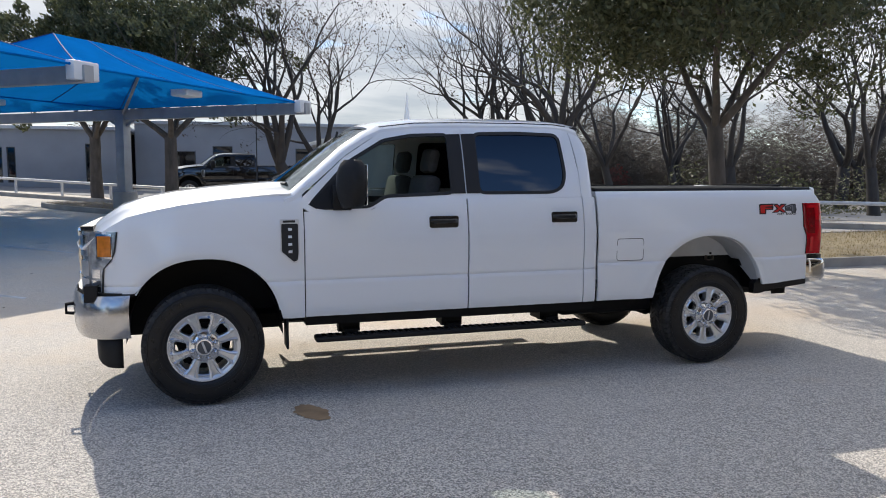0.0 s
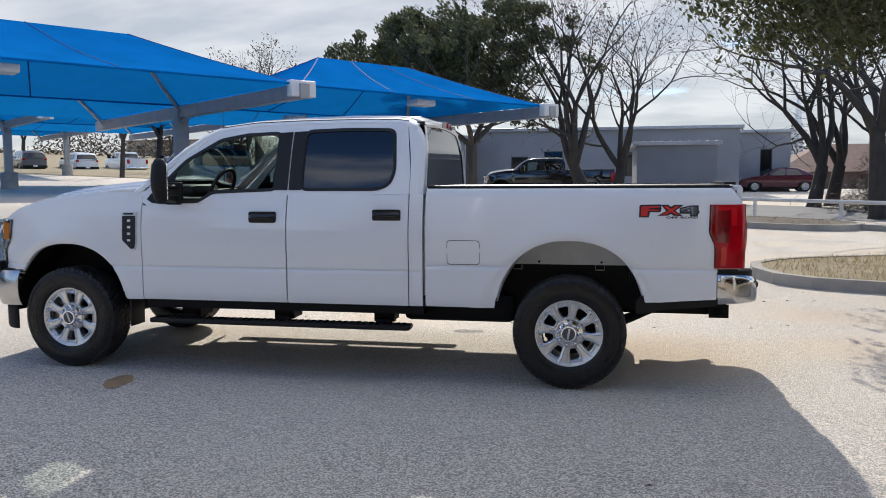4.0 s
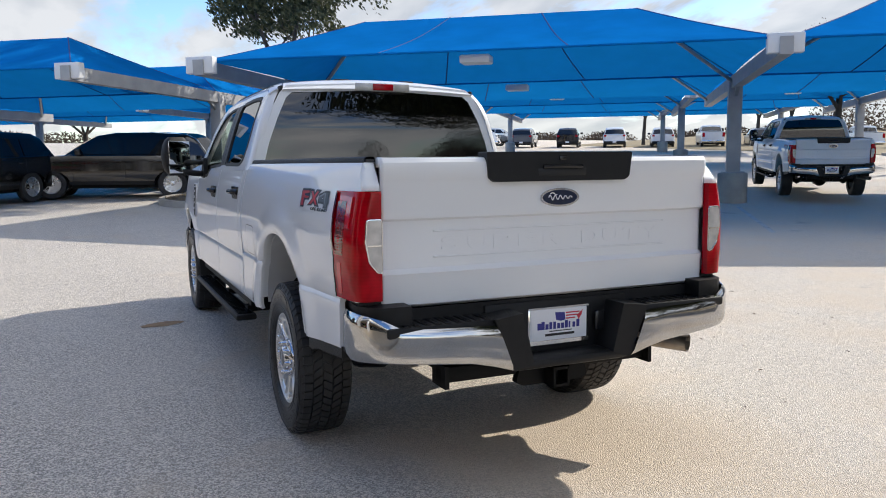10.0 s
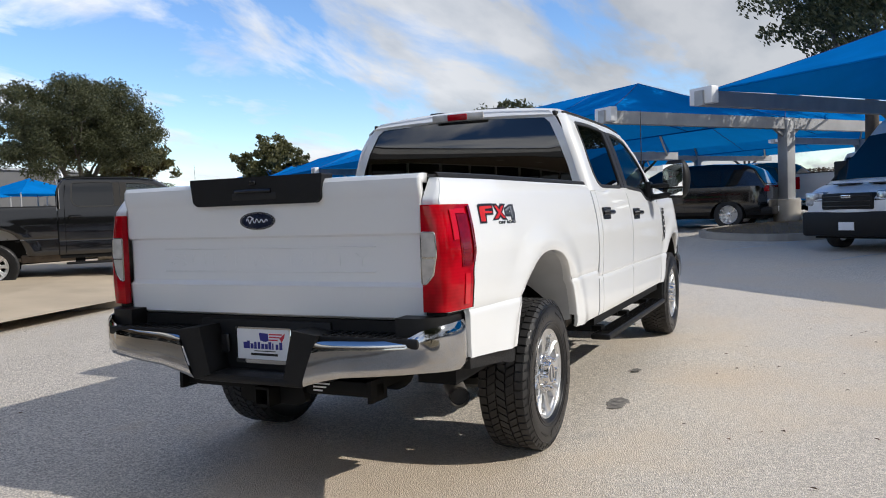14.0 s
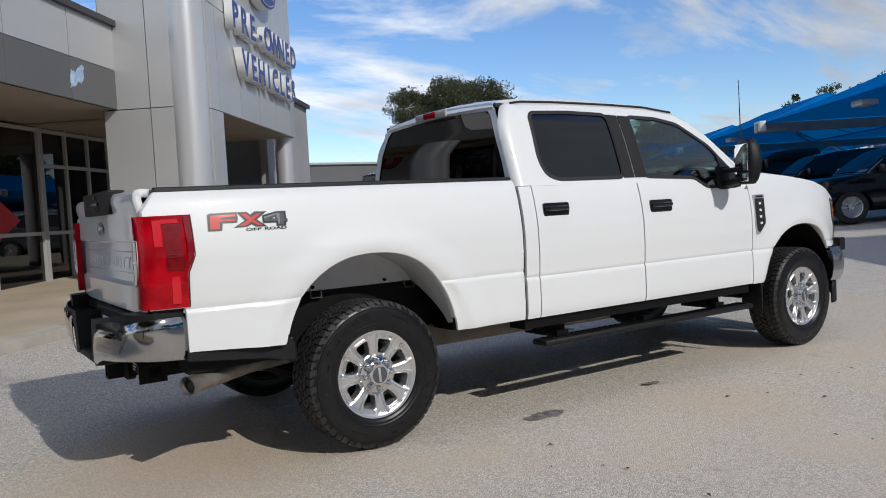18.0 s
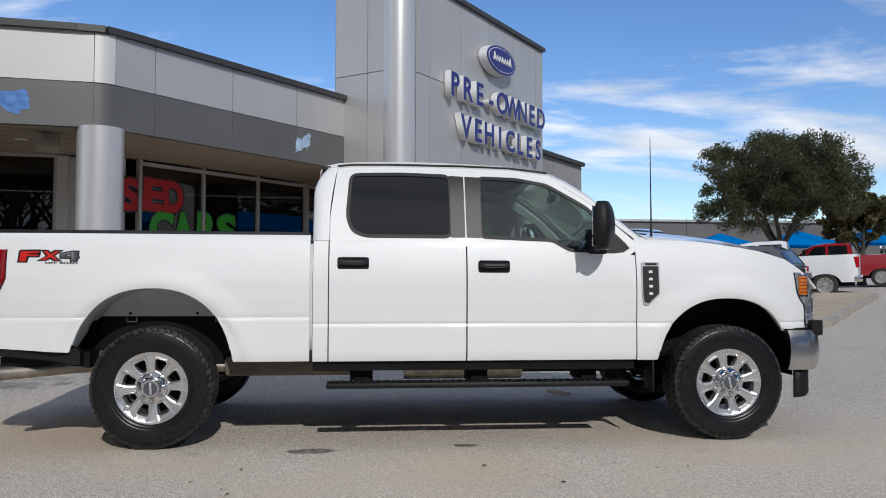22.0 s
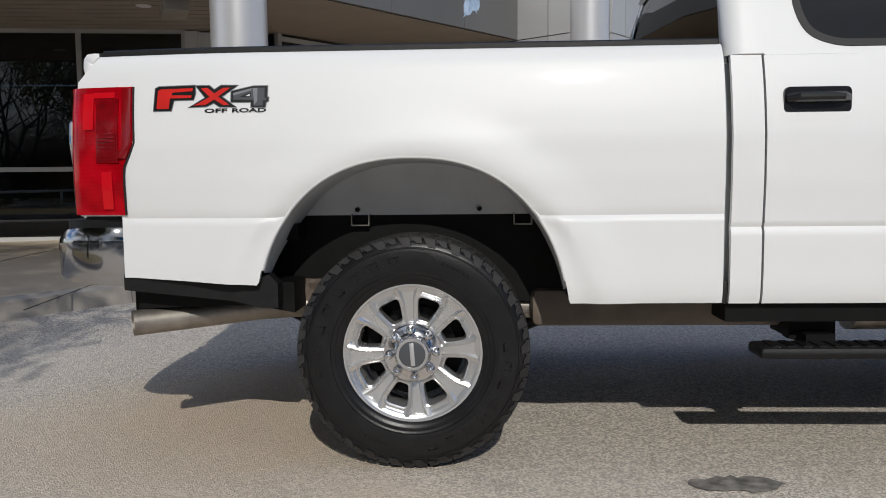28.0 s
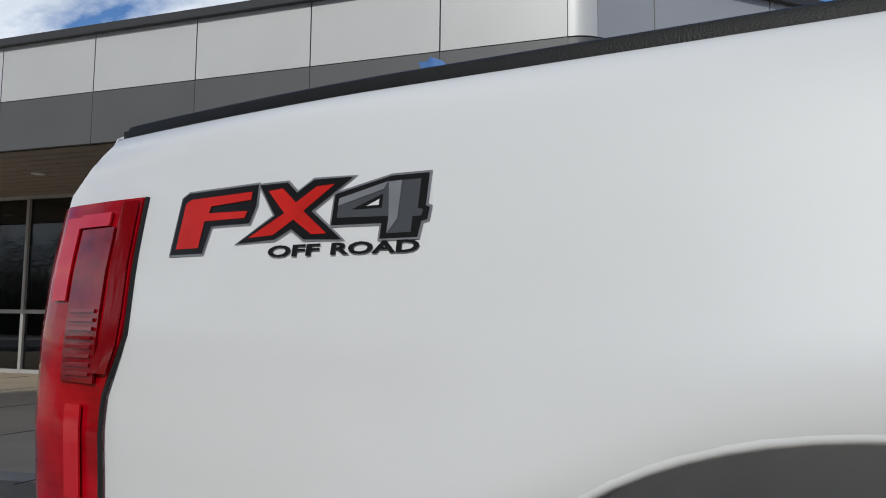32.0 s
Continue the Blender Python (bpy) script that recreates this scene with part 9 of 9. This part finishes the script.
def build_trees():
    green_tree("live_oak", (7.4, 5.95, 0.24), 8.4, 5.0, 11, "live oak with dense dark leaves on a dry grass island", 2.25, 900, 125, 0.055, trunk_r=0.155, lean=(-0.15, 0.1), forks=5, depth=3)
    green_tree("live_oak", (-2.9, 25.0), 9.0, 3.9, 12, "live oak rising behind the blue canopy", 2.6, 260, 100, 0.085, trunk_r=0.24, forks=4)
    green_tree("live_oak", (-5.8, 27.5), 8.6, 3.6, 13, "live oak rising behind the blue canopy", 2.5, 220, 90, 0.085, trunk_r=0.22, forks=4)
    green_tree("live_oak", (-16.6, 3.6), 9.2, 3.9, 14, "slim live oak growing between two canopies", 3.3, 260, 100, 0.07, trunk_r=0.17, forks=3)
    green_tree("live_oak", (-16.9, -25.2), 7.0, 3.9, 15, "round live oak standing alone by the street", 1.9, 460, 210, 0.050, trunk_r=0.24, forks=5)
    for k, (p, h, r) in enumerate((((-22.8, -28.6), 5.0, 2.4), ((-40.0, -15.0), 7.0, 3.6), ((-46.0, -8.0), 6.6, 3.4), ((-44.0, -24.0), 6.0, 3.2), ((-60.0, -30.0), 8.0, 4.6), ((-36.0, -30.0), 5.5, 3.0), ((-52, -2), 6.5, 3.4))):
        green_tree("street_tree", p, h, r, 30 + k, "olive-green street tree far across the lot", 1.6, 130, 70, 0.12, leaves=M_LEAF_Y if k in (0, 5) else M_LEAF, trunk_r=0.18, depth=2)
    bare_tree("bare_tree", (1.9, 25.5), 10.5, 41, trunk_r=0.27, lean=(-0.7, 0), forks=5, depth=6, spread_a=0.5, buds=M_LEAF_B)
    bare_tree("bare_tree", (10.5, 19.2), 11.0, 43, trunk_r=0.24, lean=(-0.1, 0), forks=4, depth=6, trunk_h=2.6)
    bare_tree("bare_tree", (2.9, 27.0), 9.5, 42, trunk_r=0.22, lean=(0.2, 0), forks=4, depth=6, spread_a=0.5, buds=M_LEAF_B)
    for k, (x, y, h) in enumerate(((12.6, 19.0, 9.5), (15.8, 16.5, 9.0), (10.4, 26.0, 10.5), (16.0, 20.0, 10.5), (20.0, 14.5, 9.5), (12.0, 24.0, 11), (19.0, 24.0, 10.5), (25.0, 20.0, 10.5), (11.3, 27.0, 10), (16.5, 31.0, 11), (14.0, 26.5, 11.5), (22.0, 18.0, 10), (28, 17, 10), (-14.5, 30.0, 8), (-18.5, 36.0, 8.5))):
        bare_tree("bare_tree", (x, y), h, 50 + k, trunk_r=0.15 + 0.05 * (k % 3), lean=(0.3 * ((k % 3) - 1), 0.2), forks=3 if k % 2 else 4, depth=5, buds=M_LEAF_B if k % 2 else None, trunk_h=3.4 if k == 13 else 1.6)
    for k, (x, y, h) in enumerate(((-30, 42, 8), (-38, 47, 8), (-24, 46, 7), (-46, 52, 9), (-54, 46, 8), (-20, 30, 7), (-34, 55, 8))):
        bare_tree("bare_tree", (x, y), h, 80 + k, trunk_r=0.16, forks=4, depth=5, trunk_h=2.6, buds=M_LEAF_B)
    rnd = random.Random(3)
    brush("dry_scrub", "bank of dry brown scrub under bare trees", [(13.2 + 1.6 * k + rnd.uniform(-1, 1), 21.5 - 0.35 * k + rnd.uniform(-2.0, 5), 1.9, rnd.uniform(2.8, 4.6)) for k in range(20)], 5, M_LEAF_B, 6500, 0.08, False)
    brush("tall_thicket", "tall brown thicket of bare twigs beyond the road", [(14.5 + 1.7 * k + rnd.uniform(-1, 1), 26 - 0.4 * k + rnd.uniform(-1, 4), 2.3, rnd.uniform(4.5, 6.4)) for k in range(18)], 15, M_LEAF_B, 10000, 0.09, False)
    brush("olive_scrub", "olive-green scrub at the lot's edge", [(13.5 + 2.6 * k, 15.5 + rnd.uniform(-1, 2), 1.3, rnd.uniform(1.2, 2.6)) for k in range(6)], 6, M_LEAF_Y, 900, 0.07)
    brush("red_shrub", "red-leaved shrub behind the rail", [(15.0, 23.0, 0.9, 1.7)], 7, M_LEAF_R, 1600, 0.06)
    brush("far_woods", "brown woods along the horizon", [(-140 + 9 * k + rnd.uniform(-3, 3), 120 + rnd.uniform(-14, 14), 7, (rnd.uniform(9, 13) if k > 20 else rnd.uniform(5, 9) if k > 13 or 5 < k < 12 else rnd.uniform(2, 3.5))) for k in range(34)] + [(-150 + rnd.uniform(-6, 6), -60 + 9 * k, 7, rnd.uniform(2, 4)) for k in range(20)], 8, M_LEAF_B, 1500, 0.30)
    brush("far_trees", "green trees along the street horizon", [(-110 + 8 * k + rnd.uniform(-3, 3), -110 + rnd.uniform(-10, 10), 6, rnd.uniform(2.5, 5)) for k in range(28)], 9, M_LEAF, 4500, 0.24)


build_trees()

# ---- across the road: grey buildings, sheds, house, rail, kerbs, islands, markings ----
def block(name, x0, x1, y0, y1, h, label, wall=None, openings=(), category="building", roof_over=0.2, roof_m=None):
    """A plain one-storey building; openings are (x centre, width, sill, head) on its lot side."""
    b = thing(name, label, category)
    z = min(ground_z(x0, y0), ground_z(x1, y0)) - 0.2
    g = ground_z((x0 + x1) / 2, y0)
    xs = sorted({x0, x1} | {v for c, w, *_ in openings for v in (c - w / 2, c + w / 2)})
    bm = bmesh.new()
    for a, c in zip(xs, xs[1:]):
        hole = [o for o in openings if abs((a + c) / 2 - o[0]) < o[1] / 2]
        spans = [(z, g + h)] if not hole else [(z, g + hole[0][2]), (g + hole[0][3], g + h)]
        for s0, s1 in spans:
            if s1 - s0 > 0.02:
                box(bm, a, c, y0, y0 + 0.25, s0, s1)
    bmesh.ops.remove_doubles(bm, verts=bm.verts, dist=0.001)
    part("front_wall", bm, wall or M_WALLGREY, b, smooth=None)
    for nm, args in (("side_wall", (x0, x0 + 0.25, y0 + 0.25, y1, z, g + h)), ("side_wall", (x1 - 0.25, x1, y0 + 0.25, y1, z, g + h)), ("back_wall", (x0 + 0.25, x1 - 0.25, y1 - 0.25, y1, z, g + h))):
        bm = bmesh.new()
        box(bm, *args)
        part(nm, bm, wall or M_WALLGREY, b, smooth=None)
    bm = bmesh.new()
    box(bm, x0 - roof_over, x1 + roof_over, y0 - roof_over, y1 + roof_over, g + h, g + h + 0.18, 0.02)
    part("roof", bm, roof_m or M_ROOFMETAL, b, smooth=None)
    for c, w, s0, s1 in openings:
        win = new("window")
        win.parent = b
        bm = bmesh.new()
        box(bm, c - w / 2 + 0.05, c + w / 2 - 0.05, y0 + 0.12, y0 + 0.14, g + s0 + 0.05, g + s1 - 0.05)
        part("pane", bm, M_GLASS_K, win)
        bm = bmesh.new()
        for a0, a1, b0, b1 in ((c - w / 2, c + w / 2, s0, s0 + 0.05), (c - w / 2, c + w / 2, s1 - 0.05, s1), (c - w / 2, c - w / 2 + 0.05, s0 + 0.05, s1 - 0.05), (c + w / 2 - 0.05, c + w / 2, s0 + 0.05, s1 - 0.05)):
            box(bm, a0, a1, y0 + 0.08, y0 + 0.18, g + b0, g + b1)
        part("frame", bm, M_CAP, win)
    return b


def build_far():
    block("grey_building", -5.2, 10.0, 40.5, 52, 3.7, "grey rendered building across the road", openings=[(-2.5, 1.0, 0.1, 2.2), (-0.5, 1.1, 1.2, 2.5), (4.2, 1.1, 1.0, 2.4)])
    block("grey_building", -12.0, -5.4, 38.0, 52, 3.0, "low grey rendered building across the road", openings=[(-7.2, 0.5, 0.3, 2.3), (-10.9, 0.4, 0.3, 2.1), (-11.5, 0.4, 0.3, 2.1)])
    lh = block("long_low_house", -82, -62, 122, 130, 2.9, "long low tan house on a rise far beyond the road", wall=M_BRICKT, roof_m=M_SHINGLE, category="house", openings=[(-79, 1.4, 0.9, 2.1), (-75, 1.4, 0.9, 2.1), (-71, 2.2, 0.1, 2.2), (-66, 1.4, 0.9, 2.1)])
    lh.location.z += 2.4
    vg = bmesh.new()
    grid(vg, [[lot(Vector((x * (0.55 + 0.45 * (y - 42) / 93), y, 0)), 0.03 + 0.03 * (y - 42)) for x in (-110, -90, -70, -50, -36)] for y in (42, 48, 56, 66, 76, 90, 105, 120, 135)])
    tagged(part("grass_verge", vg, M_SOIL, smooth=None), "dry winter grass verge beyond the road", "grass", kind="structure")
    block("grey_building", 10.2, 13.6, 44.5, 60, 3.6, "grey rendered wing with a narrow window", openings=[(12.2, 0.7, 0.9, 2.6)])
    sh = block("shed", 3.9, 7.4, 30.5, 36, 2.55, "small pale grey shed with a ribbed metal roof", openings=())
    for k in range(10):
        bm = bmesh.new()
        box(bm, 3.75 + k * 0.40, 3.79 + k * 0.40, 30.2, 36.2, ground_z(5, 30.5) + 2.73, ground_z(5, 30.5) + 2.77)
        part("roof_rib", bm, M_ROOFMETAL, sh)
    hs = thing("brick_house", "brown brick house with a brown hipped roof", "house")
    g = -0.65
    bm = bmesh.new()
    box(bm, 16.0, 28, 58, 68, g - 0.2, g + 2.8)
    part("wall", bm, M_BRICK, hs, smooth=None)
    bm = bmesh.new()
    v = [bm.verts.new(p) for p in ((15.4, 57.4, g + 2.7), (28.6, 57.4, g + 2.7), (28.6, 68.6, g + 2.7), (15.4, 68.6, g + 2.7), (20, 63, g + 5.0), (24, 63, g + 5.0))]
    for f in ((0, 1, 5, 4), (1, 2, 5), (2, 3, 4, 5), (3, 0, 4), (3, 2, 1, 0)):
        bm.faces.new([v[i] for i in f])
    part("roof", bm, M_SHINGLE, hs, smooth=None)
    sp = thing("steeple", "thin white church steeple far off", "steeple")
    bm = bmesh.new()
    tube(bm, [(29, 110, 0.5), (29, 110, 7), (29, 110, 14)], [1.0, 0.8, 0.05], 8)
    part("spire", bm, M_SIGNW, sp)
    block("far_store", -40, -6, -66, -52, 4.6, "long grey store front beyond the street trees", wall=M_BAND, openings=[(-34, 6, 0.2, 3.0), (-24, 6, 0.2, 3.0), (-14, 6, 0.2, 3.0)])
    block("far_office", -101, -93, -128, -118, 5.2, "pale cream office far down the street", wall=M_PANELW, openings=[(-99, 1.6, 1.0, 2.4), (-95.5, 1.6, 1.0, 2.4)])
    for k in range(3):
        t = thing("blue_awning", "small blue tent awning by the far store", "awning", "blue awnings")
        x, y = -34 + 5.5 * k, -44.0
        g = ground_z(x, y)
        bm = bmesh.new()
        v = [bm.verts.new(p) for p in ((x - 2.5, y - 2.5, g + 2.2), (x + 2.5, y - 2.5, g + 2.2), (x + 2.5, y + 2.5, g + 2.2), (x - 2.5, y + 2.5, g + 2.2), (x, y, g + 3.3))]
        for f in ((0, 1, 4), (1, 2, 4), (2, 3, 4), (3, 0, 4)):
            bm.faces.new([v[i] for i in f])
        part("cloth", bm, M_FABRIC, t, smooth=None)
        for dx, dy in ((-2.4, -2.4), (2.4, -2.4), (2.4, 2.4), (-2.4, 2.4)):
            bm = bmesh.new()
            tube(bm, [(x + dx, y + dy, g), (x + dx, y + dy, g + 2.25)], 0.05, 8)
            part("pole", bm, M_POST, t)
    for x, y in ((-31.2, -44.4), (-36.8, -46.3)):
        lp = thing("light_pole", "tall white light pole by the street trees", "street lamp", "light poles by the street")
        g = ground_z(x, y)
        bm = bmesh.new()
        tube(bm, [(x, y, g - 0.1), (x, y, g + 5.2)], [0.20, 0.16], 10)
        part("pole", bm, M_SIGNW, lp)
        bm = bmesh.new()
        box(bm, x - 0.35, x + 0.35, y - 0.15, y + 0.15, g + 5.2, g + 5.36, 0.03)
        part("lamp_head", bm, M_POST, lp)
    # white pipe rail along the road
    rl = thing("pipe_rail", "low white pipe rail along the road", "fence")
    a = Vector((7.0, 19.3, 0))
    for k in range(-7, 16):
        p = a + W * (2.6 * k)
        bm = bmesh.new()
        tube(bm, [lot(p, -0.1), lot(p, 0.62)], 0.055, 8)
        part("rail_post", bm, M_RAIL, rl)
        q = a + W * (2.6 * (k + 1))
        bm = bmesh.new()
        tube(bm, [lot(p, 0.60), lot(q, 0.60)], 0.055, 8)
        part("rail", bm, M_RAIL, rl)
    # kerb in front of the rail
    kb = thing("road_kerb", "long concrete kerb before the pipe rail", "kerb", kind="structure")
    for k in range(-16, 20):
        p, q = a - U * 2.2 + W * (2.0 * k), a - U * 2.2 + W * (2.0 * k + 1.985)
        if (p - Vector((-4.2, 19.2, 0))).length < 0.6:
            continue
        bm = bmesh.new()
        beam(bm, lot(p, 0.04), lot(q, 0.04), 0.18, 0.22)
        part("kerb_stone", bm, M_CONC, kb)
    rd = thing("road", "grey road beyond the pipe rail", "road", kind="structure")
    bm = bmesh.new()
    grid(bm, [[lot(a + U * u + W * (4.0 * k), 0.012) for u in (1.0, 3.0, 5.0, 7.5)] for k in range(-9, 14)])
    part("surface", bm, M_ROAD, rd, smooth=None)


def island(name, label, ring, h=0.16, top=None, tuft=0, seed=1, rough=M_GRASS):
    """Kerbed planting island: kerb stones round a low bed."""
    t = thing(name, label, "kerb island", kind="structure")
    cx, cy = sum(x for x, _ in ring) / len(ring), sum(y for _, y in ring) / len(ring)
    n = len(ring)
    inner = [(x + (cx - x) * 0.16 / max(0.3, math.hypot(cx - x, cy - y)), y + (cy - y) * 0.16 / max(0.3, math.hypot(cx - x, cy - y))) for x, y in ring]
    for i in range(n):
        p, q, r, s = ring[i], ring[(i + 1) % n], inner[(i + 1) % n], inner[i]
        bm = bmesh.new()
        v0 = [bm.verts.new((x, y, ground_z(x, y) - 0.05)) for x, y in (p, q, r, s)]
        v1 = [bm.verts.new((x + (cx - x) * 0.004, y + (cy - y) * 0.004, ground_z(x, y) + h)) for x, y in (p, q, r, s)]
        bm.faces.new(v1)
        for k in range(4):
            bm.faces.new((v0[k], v0[(k + 1) % 4], v1[(k + 1) % 4], v1[k]))
        bmesh.ops.recalc_face_normals(bm, faces=bm.faces)
        part("kerb_stone", bm, M_CONC, t, smooth=None)
    bm = bmesh.new()
    c = bm.verts.new((cx, cy, ground_z(cx, cy) + h + 0.06))
    vs = [bm.verts.new((x, y, ground_z(x, y) + h - 0.015)) for x, y in inner]
    for i in range(n):
        bm.faces.new((vs[i], vs[(i + 1) % n], c))
    bmesh.ops.recalc_face_normals(bm, faces=bm.faces)
    part("bed", bm, top or M_SOIL, t)
    if tuft:
        rnd = random.Random(seed)
        bm = bmesh.new()
        for _ in range(tuft):
            i = rnd.randrange(n)
            u, v = rnd.random(), rnd.random() ** 0.5
            x = cx + ((inner[i][0] * (1 - u) + inner[(i + 1) % n][0] * u) - cx) * v
            y = cy + ((inner[i][1] * (1 - u) + inner[(i + 1) % n][1] * u) - cy) * v
            z = ground_z(x, y) + h + 0.06 * (1 - v) - 0.01
            a = rnd.uniform(0, 6.28)
            hgt = rnd.uniform(0.03, 0.09)
            dx, dy = math.cos(a) * 0.006, math.sin(a) * 0.006
            lx, ly = rnd.uniform(-0.05, 0.05), rnd.uniform(-0.05, 0.05)
            bm.faces.new([bm.verts.new(q) for q in ((x - dx, y - dy, z), (x + dx, y + dy, z), (x + lx, y + ly, z + hgt))])
        g = part("dry_grass", bm, rough, t, smooth=None)
        g["kind"] = "stuff"
    return t


M_SOIL = mat("dry_soil_and_thatch", (0.30, 0.23, 0.13), 0.95, var=0.3, scale=3, bump=0.9, bump_scale=60, color2=(0.36, 0.29, 0.17))
M_MULCH = mat("grey_mulch", (0.13, 0.105, 0.08), 0.95, var=0.35, scale=5, bump=0.9, bump_scale=70)


def oval(c, a, b, d, n=28, power=2.6):
    d = Vector(d).normalized()
    e = Vector((-d.y, d.x))
    out = []
    for k in range(n):
        t = 2 * math.pi * k / n
        u = a * math.copysign(abs(math.cos(t)) ** (2 / power), math.cos(t))
        v = b * math.copysign(abs(math.sin(t)) ** (2 / power), math.sin(t))
        out.append((c[0] + d.x * u + e.x * v, c[1] + d.y * u + e.y * v))
    return out


def build_ground_details():
    island("grass_island", "kerbed island of dry yellow grass under a live oak", oval((11.5, 6.4), 7.0, 2.1, (1, 0.06)), tuft=9000, seed=2)
    post_c, post_d, post_e, post_g = C0 + W * DEEP, D0 + W * DEEP, E0 + W * DEEP, G0 + W * DEEP
    island("planted_island", "kerbed island of grey mulch round the canopy posts", oval(xy((post_d + post_g) / 2 - W * 1.2), 2.8, 1.9, W[:2]), top=M_MULCH, tuft=1500, seed=3)
    island("planted_island", "kerbed mulch island with a canopy post", oval(xy(post_e + U * 1.6), 4.6, 1.5, W[:2]), top=M_MULCH, tuft=1500, seed=4)
    island("planted_island", "kerbed mulch island near the road", oval(xy(E0 + U * 4.5 - W * 3.5), 3.2, 1.3, W[:2]), top=M_MULCH, tuft=900, seed=5)
    island("tan_island", "kerbed island of pale dry soil far across the lane", oval((-22.5, -13.5), 5.0, 2.0, W[:2]), tuft=1200, seed=6)
    island("planted_island", "kerbed mulch island beside the road with a bare tree", oval((-16.0, 33.0), 3.2, 1.5, W[:2]), top=M_MULCH, tuft=900, seed=8)
    # worn bay lines
    ln = thing("bay_lines", "worn white bay lines painted on the lot", "markings", kind="structure")
    for o in (D0, C0 - U * 5.5, C0, E0, D0 + U * 2.75, D0 + U * 5.5, D0 + U * 8.25, G0 - U * 3.1, G0 - U * 6.2, G0 - U * 9.3, G0 - U * 12.4):
        bm = bmesh.new()
        grid(bm, [[lot(o + W * (0.5 * k) + U * s, 0.006) for s in (-0.05, 0.05)] for k in range(11)])
        part("line", bm, M_LINE, ln, smooth=None)
    for k in range(14):
        p = Vector((-3.2, 3.6, 0)) + W * (2.75 * k)
        bm = bmesh.new()
        grid(bm, [[lot(p + W * t + U * s, 0.007) for s in (-0.06, 0.06)] for t in (0, 0.6, 1.2, 1.8, 2.3)])
        part("dash", bm, M_LINE, ln, smooth=None)
        if k % 2 == 0:
            for sg in (-1, 1):
                bm = bmesh.new()
                grid(bm, [[lot(p - W * (0.2 + q) + U * (sg * u), 0.007) for q in (-0.05, 0.05)] for u in (0.5, 1.0, 1.5)])
                part("tick", bm, M_LINE, ln, smooth=None)
    # stains and sandy patches round the pickup
    rnd = random.Random(9)
    st = thing("stains", "dark damp patches and sandy smears on the asphalt", "stains", kind="structure")
    for c, a, b, d, m in (((0.955, 1.10), 0.155, 0.065, (1, 0.05), M_OIL), ((-0.11, 1.0), 0.09, 0.035, (1, 0), M_OIL), ((-1.35, -1.35), 0.10, 0.20, (1, 0.3), M_RUST)):
        bm = bmesh.new()
        pts = [(x + rnd.uniform(-0.02, 0.02), y + rnd.uniform(-0.015, 0.015)) for x, y in oval(c, a, b, d, 32, 2)]
        f = bm.faces.new([bm.verts.new((x, y, 0.004)) for x, y in pts])
        part("patch", bm, m, st, smooth=None)
    # fallen leaves
    lf = bmesh.new()
    for _ in range(240):
        x, y = rnd.uniform(-5, 9), rnd.choice((rnd.uniform(1.4, 7.0), rnd.uniform(-8, -1.2), rnd.uniform(1.4, 5.0)))
        a = rnd.uniform(0, 6.28)
        s = rnd.uniform(0.006, 0.022)
        c, d = math.cos(a) * s, math.sin(a) * s
        z = ground_z(x, y) + 0.006
        lf.faces.new([lf.verts.new(q) for q in ((x - c, y - d, z), (x + d * 0.5, y - c * 0.5, z + s * 0.35), (x + c, y + d, z + s * 0.15), (x - d * 0.5, y + c * 0.5, z + s * 0.45))])
    tagged(part("fallen_leaves", lf, M_LITTER, smooth=None), "scattered brown fallen leaves on the asphalt", "leaves", kind="stuff")


build_far()
build_ground_details()
